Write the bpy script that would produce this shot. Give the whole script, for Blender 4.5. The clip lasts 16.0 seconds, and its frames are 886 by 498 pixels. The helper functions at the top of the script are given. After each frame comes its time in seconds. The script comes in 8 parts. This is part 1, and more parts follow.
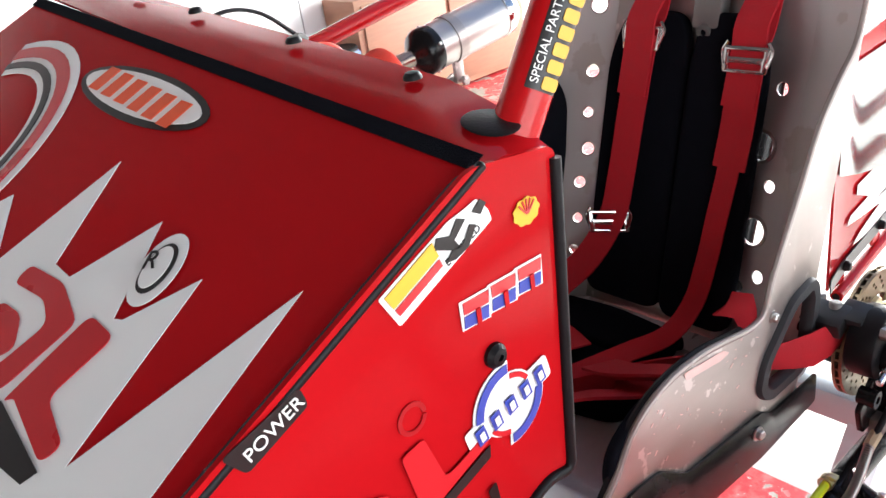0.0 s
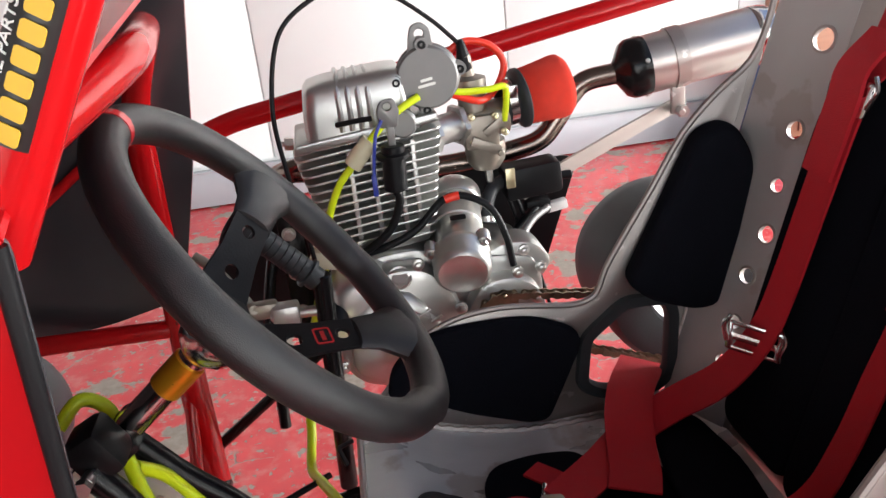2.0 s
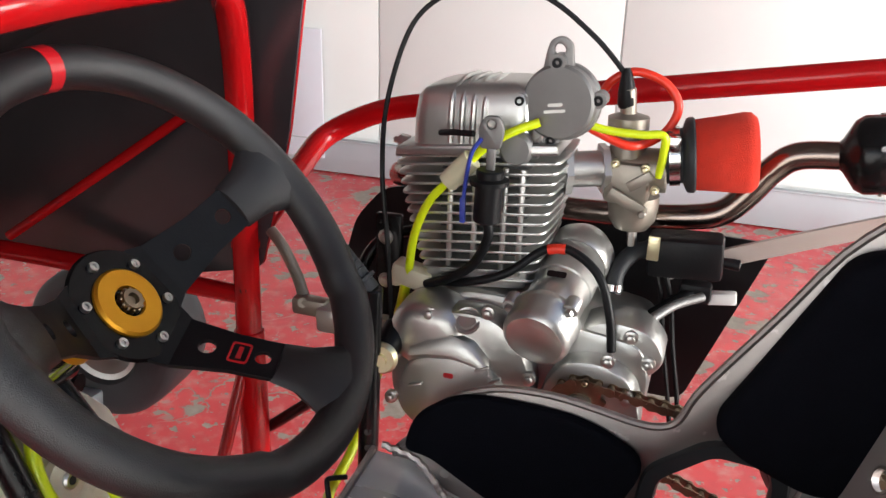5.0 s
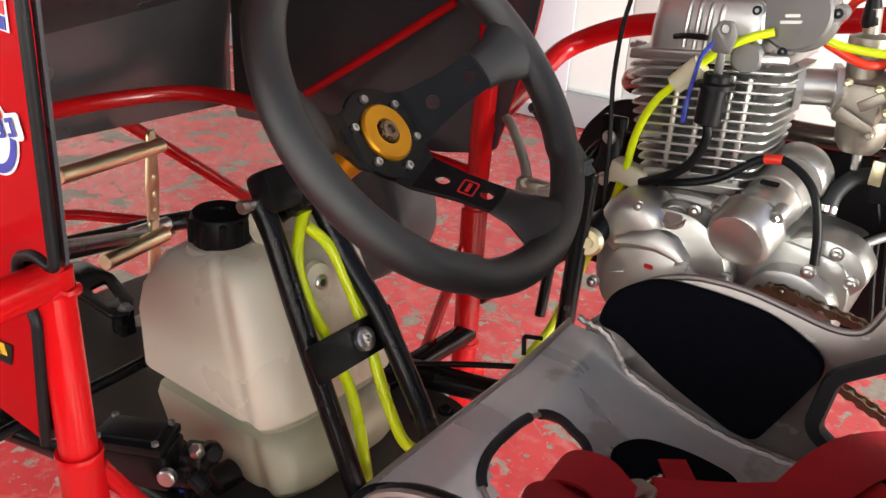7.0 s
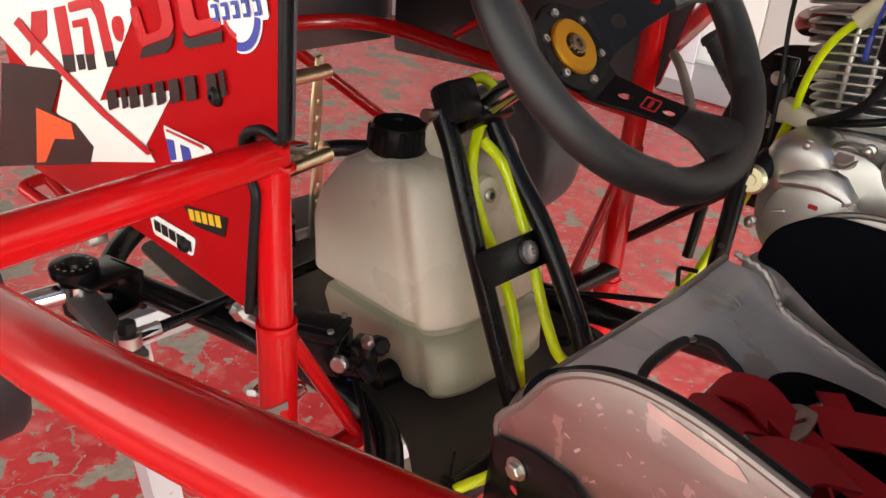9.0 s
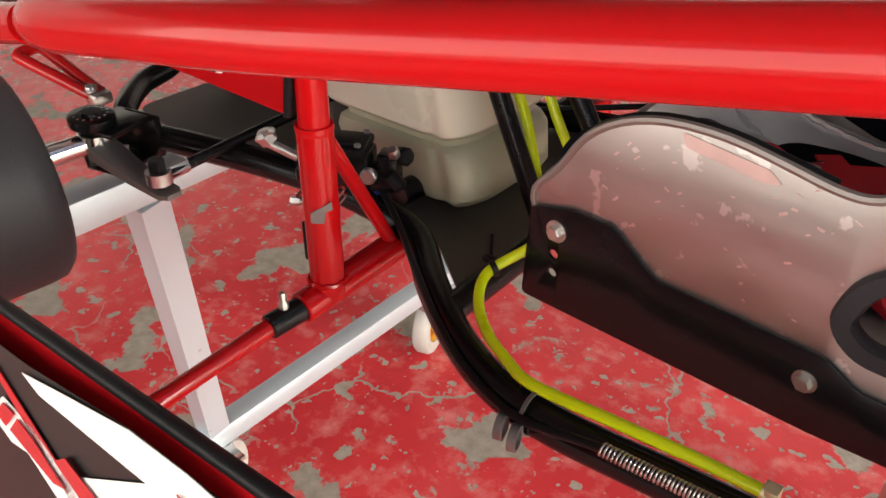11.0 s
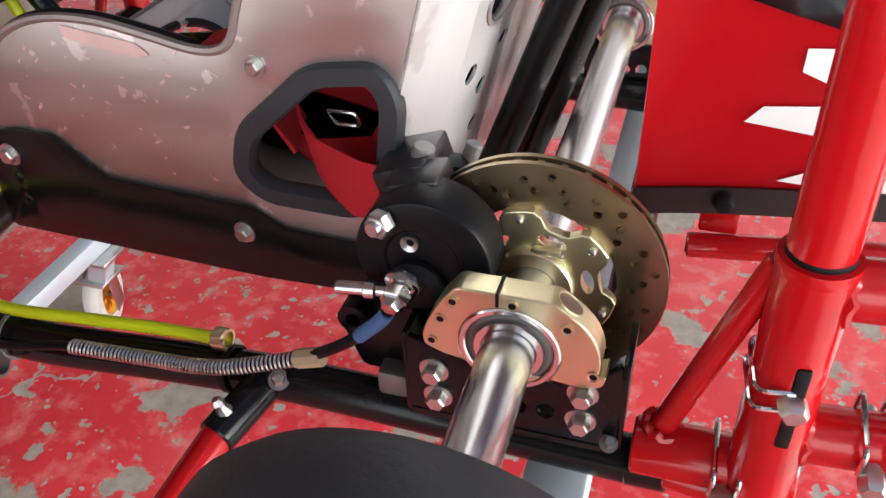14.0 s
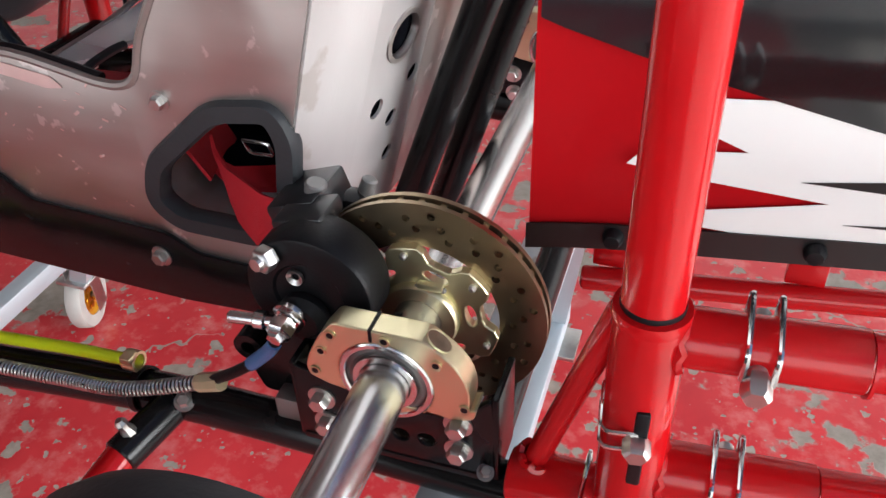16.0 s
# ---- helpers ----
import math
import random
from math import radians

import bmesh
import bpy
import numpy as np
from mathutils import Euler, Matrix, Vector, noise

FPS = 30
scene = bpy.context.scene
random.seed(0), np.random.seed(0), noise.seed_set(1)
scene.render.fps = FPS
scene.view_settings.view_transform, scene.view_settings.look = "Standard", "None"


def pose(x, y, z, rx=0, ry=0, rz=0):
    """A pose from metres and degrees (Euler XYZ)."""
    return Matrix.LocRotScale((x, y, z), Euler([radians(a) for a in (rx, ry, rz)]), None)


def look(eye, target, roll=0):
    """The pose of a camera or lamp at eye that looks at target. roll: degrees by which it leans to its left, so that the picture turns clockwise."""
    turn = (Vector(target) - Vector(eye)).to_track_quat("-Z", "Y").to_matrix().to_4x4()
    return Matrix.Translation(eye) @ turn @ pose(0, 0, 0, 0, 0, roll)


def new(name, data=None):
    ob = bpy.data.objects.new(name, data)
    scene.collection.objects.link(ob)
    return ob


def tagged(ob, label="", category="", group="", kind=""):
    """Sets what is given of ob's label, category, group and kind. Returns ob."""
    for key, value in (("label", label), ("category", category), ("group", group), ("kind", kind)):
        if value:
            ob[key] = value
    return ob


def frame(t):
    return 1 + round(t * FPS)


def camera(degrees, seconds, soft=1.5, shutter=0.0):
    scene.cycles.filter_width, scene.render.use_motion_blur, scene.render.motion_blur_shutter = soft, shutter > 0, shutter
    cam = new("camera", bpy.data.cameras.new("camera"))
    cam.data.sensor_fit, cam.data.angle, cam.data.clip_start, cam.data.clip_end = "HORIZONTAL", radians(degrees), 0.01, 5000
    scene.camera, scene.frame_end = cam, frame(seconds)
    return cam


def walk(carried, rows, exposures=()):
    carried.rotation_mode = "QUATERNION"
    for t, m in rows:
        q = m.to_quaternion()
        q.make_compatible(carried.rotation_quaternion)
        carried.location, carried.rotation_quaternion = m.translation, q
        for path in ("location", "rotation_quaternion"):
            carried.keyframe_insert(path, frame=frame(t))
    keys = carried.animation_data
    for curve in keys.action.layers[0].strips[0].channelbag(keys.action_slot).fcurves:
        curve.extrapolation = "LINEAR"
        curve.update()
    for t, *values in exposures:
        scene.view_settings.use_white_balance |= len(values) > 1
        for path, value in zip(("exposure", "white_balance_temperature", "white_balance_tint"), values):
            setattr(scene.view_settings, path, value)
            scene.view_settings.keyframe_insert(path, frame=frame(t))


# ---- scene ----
cam = camera(56.3, 16.0)
K = 0.85  # metres in one unit of the plan, in which all places below are given
PATH = [
    (0, (-1.0729, -0.3176, 1.9600), (0.2471, 1.3447, 0.9424), -9.0),
    (0.5, (-0.9600, -0.3506, 1.9329), (0.1494, 1.4718, 0.9412), -9.0),
    (1, (-0.8165, -0.3506, 1.9282), (0.0800, 1.6071, 0.9812), -8.8),
    (1.5, (-0.6706, -0.3682, 1.8976), (-0.0800, 1.7176, 0.9824), -7.6),
    (2, (-0.5506, -0.3176, 1.8824), (-0.2847, 1.8388, 0.9800), -6.3),
    (2.5, (-0.4859, -0.2047, 1.8871), (-0.4212, 1.9729, 1.0000), -6.0),
    (3, (-0.4129, -0.1518, 1.8718), (-0.5776, 2.0376, 1.0259), -4.1),
    (3.2, (-0.3753, -0.1424, 1.8682), (-0.5965, 2.0400, 1.0165), -2.6),
    (5.3, (-0.239, -0.132, 1.838), (-0.861, 1.624, 1.111), 1.8),
    (5.5, (-0.245, -0.163, 1.826), (-0.868, 1.585, 1.081), 2.2),
    (6, (-0.216, -0.207, 1.805), (-0.946, 1.479, 1.015), 3.5),
    (6.5, (-0.178, -0.215, 1.798), (-1.091, 1.369, 0.986), 3.5),
    (7, (-0.169, -0.246, 1.796), (-1.221, 1.243, 0.973), 3.4),
    (7.5, (-0.166, -0.266, 1.783), (-1.296, 1.157, 0.948), 3.7),
    (8, (-0.175, -0.28, 1.772), (-1.345, 1.099, 0.918), 4.0),
    (8.5, (-0.181, -0.308, 1.758), (-1.388, 1.028, 0.888), 4.3),
    (8.7, (-0.185, -0.318, 1.754), (-1.402, 1.003, 0.874), 4.4),
    (10.8, (-0.183, -0.455, 1.685), (-1.283, 0.818, 0.603), 0.9),
    (11, (-0.17, -0.454, 1.673), (-1.233, 0.836, 0.574), 0.3),
    (11.5, (-0.135, -0.444, 1.658), (-1.079, 0.905, 0.522), -0.9),
    (12, (-0.101, -0.418, 1.646), (-0.918, 0.987, 0.479), -1.8),
    (12.5, (-0.079, -0.407, 1.641), (-0.787, 1.039, 0.455), -2.7),
    (13, (-0.048, -0.402, 1.638), (-0.667, 1.072, 0.436), -3.2),
    (13.5, (0.02, -0.395, 1.639), (-0.534, 1.097, 0.428), -3.0),
    (14, (0.091, -0.384, 1.641), (-0.428, 1.117, 0.425), -2.7),
    (14.5, (0.148, -0.376, 1.647), (-0.36, 1.127, 0.429), -2.4),
    (15, (0.199, -0.366, 1.661), (-0.331, 1.133, 0.447), -2.5),
    (15.5, (0.194, -0.366, 1.668), (-0.346, 1.128, 0.454), -2.5),
    (16, (0.176, -0.358, 1.673), (-0.361, 1.134, 0.452), -2.2),
]
walk(cam, [(t, look(Vector(eye) * K, Vector(target) * K, roll)) for t, eye, target, roll in PATH], exposures=[(0, 0.95, 6300, 10), (1.0, 0.85, 6400, 10), (3.2, 0.46, 6600, 10), (5.5, 0.58, 6700, 10), (6.5, 0.85, 6900, 10), (8.7, 0.65, 7250, 10), (10.8, 0.50, 7300, 10), (12.5, 0.56, 6850, 10), (13.5, 0.55, 6450, 10), (16, 0.22, 6250, 10)])

# ---- world, daylight, exposure ----
world = bpy.data.worlds.new("sky")
scene.world = world
world.use_nodes = True
wn = world.node_tree.nodes
sky = wn.new("ShaderNodeTexSky")
sky.sky_type, sky.sun_disc = "NISHITA", False
sky.sun_elevation, sky.sun_rotation = radians(84), radians(-50)
world.node_tree.links.new(sky.outputs[0], wn["Background"].inputs[0])
wn["Background"].inputs[1].default_value = 0.12
# the sun stands high over the shop's roof and lights the yard outside
sun = bpy.data.lights.new("sun", "SUN")
sun.energy, sun.angle, sun.color = 4.5, radians(0.5), (1.0, 0.96, 0.90)
sun_ob = new("sun", sun)
sun_ob.matrix_world = look((-0.67, 0.56, 8.3), (0, 0, 0))


def daylight(name, m, w, h, watts, tint=(1.0, 0.99, 0.97)):
    """An area lamp that stands in for the sky's light at an opening."""
    lamp = bpy.data.lights.new(name, "AREA")
    lamp.shape, lamp.size, lamp.size_y = "RECTANGLE", w, h
    lamp.energy, lamp.color = watts, tint
    ob = new(name, lamp)
    ob.matrix_world = m
    return ob


# shop front behind the camera, and a fill lamp added at an unseen gate of the open court at the rear of the kart
daylight("daylight_front", look((-1.2, -3.05, 1.6), (-1.2, 3.0, 1.3)), 6.6, 1.8, 90)
daylight("gate_fill_lamp", look((7.3, 0.9, 2.0), (0.0, 1.2, 0.9)), 5.5, 3.2, 900)


# ---- materials ----
def material(name, color=(0.8, 0.8, 0.8), rough=0.5, metal=0.0, vary=0.0, scale=20.0, bump=0.0, bump_scale=200.0,
             coat=0.0, stretch=(1, 1, 1), wear=None, wear_at=0.62, wear_scale=9.0, rough_vary=0.1, transmit=0.0, sheen=0.0, gloss=0.5):
    """A surface with grain at two scales: broad tone, fine relief, and worn spots of another colour where asked."""
    mat = bpy.data.materials.new(name)
    mat.use_nodes = True
    nt = mat.node_tree
    n, l = nt.nodes, nt.links
    b = n["Principled BSDF"]
    b.inputs["Base Color"].default_value = (*color, 1)
    b.inputs["Metallic"].default_value = metal
    b.inputs["Specular IOR Level"].default_value = gloss
    b.inputs["Coat Weight"].default_value = coat
    b.inputs["Coat Roughness"].default_value = 0.06
    b.inputs["Transmission Weight"].default_value = transmit
    b.inputs["Sheen Weight"].default_value = sheen
    tex = n.new("ShaderNodeTexCoord")
    mp = n.new("ShaderNodeMapping")
    mp.inputs["Scale"].default_value = stretch
    l.new(tex.outputs["Object"], mp.inputs[0])
    broad = n.new("ShaderNodeTexNoise")
    broad.inputs["Scale"].default_value, broad.inputs["Detail"].default_value = scale, 5
    l.new(mp.outputs[0], broad.inputs["Vector"])
    if vary > 0 or wear:
        ramp = n.new("ShaderNodeMix")
        ramp.data_type = "RGBA"
        ramp.inputs["A"].default_value = (*[c * (1 - vary) for c in color], 1)
        ramp.inputs["B"].default_value = (*[min(1, c * (1 + vary)) for c in color], 1)
        l.new(broad.outputs[0], ramp.inputs["Factor"])
        out = ramp.outputs["Result"]
        if wear:
            spot = n.new("ShaderNodeTexNoise")
            spot.inputs["Scale"].default_value, spot.inputs["Detail"].default_value = wear_scale, 6
            l.new(tex.outputs["Object"], spot.inputs["Vector"])
            cut = n.new("ShaderNodeMapRange")
            cut.inputs["From Min"].default_value, cut.inputs["From Max"].default_value = wear_at, wear_at + 0.03
            l.new(spot.outputs[0], cut.inputs["Value"])
            worn = n.new("ShaderNodeMix")
            worn.data_type = "RGBA"
            worn.inputs["B"].default_value = (*wear, 1)
            l.new(cut.outputs[0], worn.inputs["Factor"])
            l.new(out, worn.inputs["A"])
            out = worn.outputs["Result"]
        l.new(out, b.inputs["Base Color"])
    rr = n.new("ShaderNodeMapRange")
    rr.inputs["To Min"].default_value = max(0.02, rough - rough_vary)
    rr.inputs["To Max"].default_value = min(1.0, rough + rough_vary)
    l.new(broad.outputs[0], rr.inputs["Value"])
    l.new(rr.outputs[0], b.inputs["Roughness"])
    if bump > 0:
        fine = n.new("ShaderNodeTexNoise")
        fine.inputs["Scale"].default_value, fine.inputs["Detail"].default_value = bump_scale, 3
        l.new(mp.outputs[0], fine.inputs["Vector"])
        bp = n.new("ShaderNodeBump")
        bp.inputs["Strength"].default_value, bp.inputs["Distance"].default_value = bump, 0.002
        l.new(fine.outputs[0], bp.inputs["Height"])
        l.new(bp.outputs[0], b.inputs["Normal"])
    return mat


RED = material("red_paint", (0.43, 0.005, 0.007), 0.15, vary=0.12, scale=6, gloss=0.33, coat=0.06, bump=0.03, bump_scale=60, rough_vary=0.06)
FAIRING = material("red_fairing", (0.39, 0.006, 0.009), 0.14, vary=0.10, scale=4, gloss=0.10, coat=0.0, bump=0.02, bump_scale=30, rough_vary=0.06)
BLACK = material("black_powder_coat", (0.006, 0.006, 0.0065), 0.24, vary=0.3, scale=30, bump=0.05, bump_scale=400, gloss=0.24)
BLACK_MATT = material("black_plastic", (0.007, 0.007, 0.008), 0.40, vary=0.3, scale=40, bump=0.1, bump_scale=500, gloss=0.16)
RUBBER = material("tyre_rubber", (0.026, 0.028, 0.031), 0.5, vary=0.3, scale=15, bump=0.15, bump_scale=300, gloss=0.26)
LEATHER = material("black_leather", (0.011, 0.011, 0.012), 0.40, vary=0.25, scale=40, bump=0.30, bump_scale=1300, gloss=0.55)
FABRIC = material("black_foam_fabric", (0.0055, 0.006, 0.009), 0.95, vary=0.3, scale=60, bump=0.5, bump_scale=900, gloss=0.04)
ALU = material("brushed_aluminium_sheet", (0.455, 0.42, 0.40), 0.43, 1.0, vary=0.15, scale=16, bump=0.06, bump_scale=260, stretch=(1, 1, 3), rough_vary=0.12, wear=(0.66, 0.62, 0.60), wear_at=0.63, wear_scale=40)
SANDED = material("sanded_aluminium", (0.57, 0.56, 0.555), 0.58, 0.95, vary=0.12, scale=9, bump=0.08, bump_scale=200, stretch=(1, 3, 1), rough_vary=0.10, wear=(0.50, 0.47, 0.45), wear_at=0.62, wear_scale=14)
# seat base: reflected light put in as a paler, less metallic colour
BASE_ALU = material("pale_aluminium", (0.74, 0.755, 0.75), 0.30, 0.42, vary=0.22, scale=7, bump=0.06, bump_scale=160, stretch=(1, 3, 1), rough_vary=0.12, wear=(0.56, 0.53, 0.50), wear_at=0.61, wear_scale=8)
ROLLED = material("dull_rolled_aluminium", (0.32, 0.285, 0.27), 0.55, 0.9, vary=0.15, scale=20, bump=0.05)
CAST = material("cast_aluminium", (0.52, 0.52, 0.50), 0.34, 0.9, vary=0.16, scale=25, bump=0.10, bump_scale=1500)
GREYCAST = material("grey_cast_cover", (0.20, 0.195, 0.19), 0.48, 0.6, vary=0.2, scale=30, bump=0.10, bump_scale=1600)
STEEL = material("bright_steel", (0.62, 0.61, 0.60), 0.16, 1.0, vary=0.05, scale=30, rough_vary=0.07)
AXLE = material("ground_steel_shaft", (0.60, 0.59, 0.585), 0.25, 1.0, vary=0.05, scale=30, rough_vary=0.05)
ZINC = material("zinc_bolt", (0.52, 0.51, 0.49), 0.34, 1.0, vary=0.15, scale=120)
GOLD = material("gold_anodised", (0.75, 0.69, 0.45), 0.36, 1.0, vary=0.08, scale=30)
GOLDHUB = material("gold_boss", (0.75, 0.35, 0.02), 0.32, 0.7, vary=0.1, scale=40)
DISC = material("brake_disc_steel", (0.29, 0.225, 0.145), 0.36, 1.0, vary=0.15, scale=60, stretch=(1, 1, 1))
WHITE_STEEL = material("white_stand_paint", (0.47, 0.53, 0.57), 0.42, 0.45, vary=0.06, scale=12, bump=0.05, wear=(0.35, 0.33, 0.3), wear_at=0.7, wear_scale=30)
WEB = material("red_webbing", (0.47, 0.004, 0.014), 0.75, vary=0.15, scale=90, bump=0.6, bump_scale=900)
TANK_FUEL = material("translucent_tank_with_fuel", (0.43, 0.42, 0.30), 0.36, vary=0.10, scale=9, bump=0.05, bump_scale=40)
TANK = material("translucent_tank", (0.72, 0.66, 0.54), 0.28, vary=0.06, scale=9, bump=0.05, bump_scale=40)
HOSE = material("yellow_fuel_hose", (0.64, 0.78, 0.01), 0.3, vary=0.08, scale=50)
CARB = material("dull_carburettor_alloy", (0.30, 0.27, 0.23), 0.42, 0.8, vary=0.25, scale=40, bump=0.12, bump_scale=1200)
FINCORE = material("dark_barrel", (0.05, 0.05, 0.05), 0.6, 0.4, vary=0.3, scale=40)
REDHOSE = material("red_hose", (0.75, 0.03, 0.01), 0.35, vary=0.05, scale=50)
FOAM = material("red_filter_foam", (0.70, 0.035, 0.015), 0.95, vary=0.15, scale=120, bump=0.8, bump_scale=900)
WALL = material("white_wall", (0.72, 0.75, 0.745), 0.85, vary=0.03, scale=2, bump=0.05, bump_scale=80)
GREY = material("grey_metal_base", (0.38, 0.40, 0.43), 0.5, 0.2, vary=0.1, scale=3)
EXHAUST = material("exhaust_steel", (0.24, 0.19, 0.165), 0.22, 1.0, vary=0.35, scale=14, rough_vary=0.1)
TITAN = material("satin_muffler", (0.50, 0.47, 0.45), 0.36, 1.0, vary=0.06, scale=20, stretch=(1, 8, 8))
CHAIN = material("chain_steel", (0.30, 0.24, 0.17), 0.35, 1.0, vary=0.3, scale=150)
VINYL_WHITE = material("white_vinyl", (0.80, 0.815, 0.79), 0.4, vary=0.03, scale=10, coat=0.4)
VINYL_BLACK = material("black_vinyl", (0.007, 0.007, 0.007), 0.35, vary=0.2, scale=10)
GLOSS_BLACK = material("gloss_black_vinyl", (0.008, 0.008, 0.009), 0.08, vary=0.2, scale=10, coat=0.5, rough_vary=0.04)
LINER = material("black_inner_sheet", (0.040, 0.039, 0.043), 0.24, vary=0.3, scale=8, bump=0.03, bump_scale=40, gloss=0.6)
VINYL_YELLOW = material("yellow_vinyl", (0.64, 0.40, 0.025), 0.4, vary=0.05, scale=10)
VINYL_BLUE = material("blue_vinyl", (0.03, 0.05, 0.32), 0.4, vary=0.1, scale=10)
VINYL_RED = material("red_vinyl", (0.50, 0.010, 0.016), 0.3, vary=0.08, scale=10, coat=0.4)
VINYL_ORANGE = material("orange_vinyl", (0.75, 0.09, 0.02), 0.4, vary=0.06, scale=10)
WOOD = material("brown_wood", (0.30, 0.15, 0.09), 0.6, vary=0.25, scale=6, stretch=(1, 1, 6))


def floor_paint():
    """Red floor paint, scuffed pale with some glare put into the colour, and worn through to grey concrete in ragged
    patches.
    """
    mat = bpy.data.materials.new("worn_red_floor_paint")
    mat.use_nodes = True
    nt = mat.node_tree
    n, l = nt.nodes, nt.links
    b = n["Principled BSDF"]
    tex = n.new("ShaderNodeTexCoord")

    def tone(scale, detail, lo, hi, rough=0.6, warp=None):
        t = n.new("ShaderNodeTexNoise")
        t.inputs["Scale"].default_value, t.inputs["Detail"].default_value, t.inputs["Roughness"].default_value = scale, detail, rough
        l.new(tex.outputs["Object"], t.inputs["Vector"])
        r = n.new("ShaderNodeMapRange")
        r.inputs["From Min"].default_value, r.inputs["From Max"].default_value = lo, hi
        l.new(t.outputs[0], r.inputs["Value"])
        return r.outputs[0]

    def mix(fac, a, c):
        m = n.new("ShaderNodeMix")
        m.data_type = "RGBA"
        l.new(fac, m.inputs["Factor"])
        for key, v in (("A", a), ("B", c)):
            if isinstance(v, tuple):
                m.inputs[key].default_value = (*v, 1)
            else:
                l.new(v, m.inputs[key])
        return m.outputs["Result"]

    base = mix(tone(3, 4, 0.3, 0.7), (0.48, 0.026, 0.034), (0.66, 0.046, 0.052))
    # pink scuffs, lightened so that their colour carries pale glare too
    scuff = mix(tone(14, 8, 0.50, 0.75), base, (0.66, 0.20, 0.185))
    concrete = mix(tone(30, 4, 0.3, 0.7), (0.22, 0.19, 0.155), (0.36, 0.31, 0.26))

    def top(a, c):
        m = n.new("ShaderNodeMath")
        m.operation = "MAXIMUM"
        l.new(a, m.inputs[0])
        l.new(c, m.inputs[1])
        return m.outputs[0]

    # ragged patches, round chips, and wandering cracks where the paint has gone
    big = tone(4.6, 9, 0.575, 0.583, 0.55)
    chips = top(tone(15, 3, 0.635, 0.648, 0.5), tone(34, 2, 0.665, 0.68, 0.5))
    warp = n.new("ShaderNodeTexNoise")
    warp.inputs["Scale"].default_value, warp.inputs["Detail"].default_value = 5.0, 4
    l.new(tex.outputs["Object"], warp.inputs["Vector"])
    bent = n.new("ShaderNodeMix")
    bent.data_type = "VECTOR"
    bent.inputs["Factor"].default_value = 0.22
    l.new(tex.outputs["Object"], bent.inputs["A"])
    l.new(warp.outputs["Color"], bent.inputs["B"])
    cells = n.new("ShaderNodeTexVoronoi")
    cells.feature = "DISTANCE_TO_EDGE"
    cells.inputs["Scale"].default_value = 2.2
    l.new(bent.outputs["Result"], cells.inputs["Vector"])
    thin = n.new("ShaderNodeMapRange")
    thin.inputs["From Min"].default_value, thin.inputs["From Max"].default_value = 0.007, 0.004
    l.new(cells.outputs["Distance"], thin.inputs["Value"])
    some = n.new("ShaderNodeMath")
    some.operation = "MULTIPLY"
    l.new(thin.outputs[0], some.inputs[0])
    l.new(tone(2.3, 3, 0.48, 0.54), some.inputs[1])
    bare = top(top(big, chips), some.outputs[0])
    rim = tone(4.6, 9, 0.558, 0.575, 0.55)
    edge = mix(rim, scuff, (0.50, 0.13, 0.12))
    l.new(mix(bare, edge, concrete), b.inputs["Base Color"])
    rr = n.new("ShaderNodeMapRange")
    rr.inputs["To Min"].default_value, rr.inputs["To Max"].default_value = 0.24, 0.70
    l.new(bare, rr.inputs["Value"])
    l.new(rr.outputs[0], b.inputs["Roughness"])
    bp = n.new("ShaderNodeBump")
    bp.inputs["Strength"].default_value, bp.inputs["Distance"].default_value = 0.5, 0.002
    bp.invert = True
    l.new(bare, bp.inputs["Height"])
    l.new(bp.outputs[0], b.inputs["Normal"])
    return mat


FLOOR = floor_paint()

# ---- shapes ----
def thing(name, at, label, category, group=""):
    ob = new(name)
    ob.location = Vector(at) * K
    ob.empty_display_size = 0.05
    return tagged(ob, label, category, group)


def part(name, bm, mat, parent=None, label="", smooth=True):
    """Links a bmesh, in world places, as one mesh under a thing or a part."""
    me = bpy.data.meshes.new(name)
    bmesh.ops.scale(bm, vec=(K, K, K), verts=bm.verts)
    bm.normal_update()
    bm.to_mesh(me)
    bm.free()
    me.materials.append(mat)
    for p in me.polygons:
        p.use_smooth = smooth and p.material_index == 0
        p.material_index = 0
    if smooth:
        me.set_sharp_from_angle(angle=radians(38))
    ob = new(name, me)
    if parent is not None:
        ob.parent = parent
        if parent.type == "EMPTY":
            ob.matrix_parent_inverse = Matrix.Translation(parent.location).inverted()
    return tagged(ob, label)


def joined(*bms):
    """Several bmeshes made one."""
    out = bms[0]
    for other in bms[1:]:
        me = bpy.data.meshes.new("tmp")
        other.to_mesh(me)
        other.free()
        out.from_mesh(me)
        bpy.data.meshes.remove(me)
    return out


def box(cx, cy, cz, sx, sy, sz, bevel=0.003, m=None):
    bm = bmesh.new()
    bmesh.ops.create_cube(bm, size=1)
    bmesh.ops.scale(bm, vec=(sx, sy, sz), verts=bm.verts)
    if bevel:
        bmesh.ops.bevel(bm, geom=bm.edges[:], offset=min(bevel, 0.45 * min(sx, sy, sz)), segments=2, affect="EDGES", profile=0.5)
    flat_faces(bm)
    if m is not None:
        bmesh.ops.transform(bm, matrix=m, verts=bm.verts)
    bmesh.ops.translate(bm, vec=(cx, cy, cz), verts=bm.verts)
    return bm


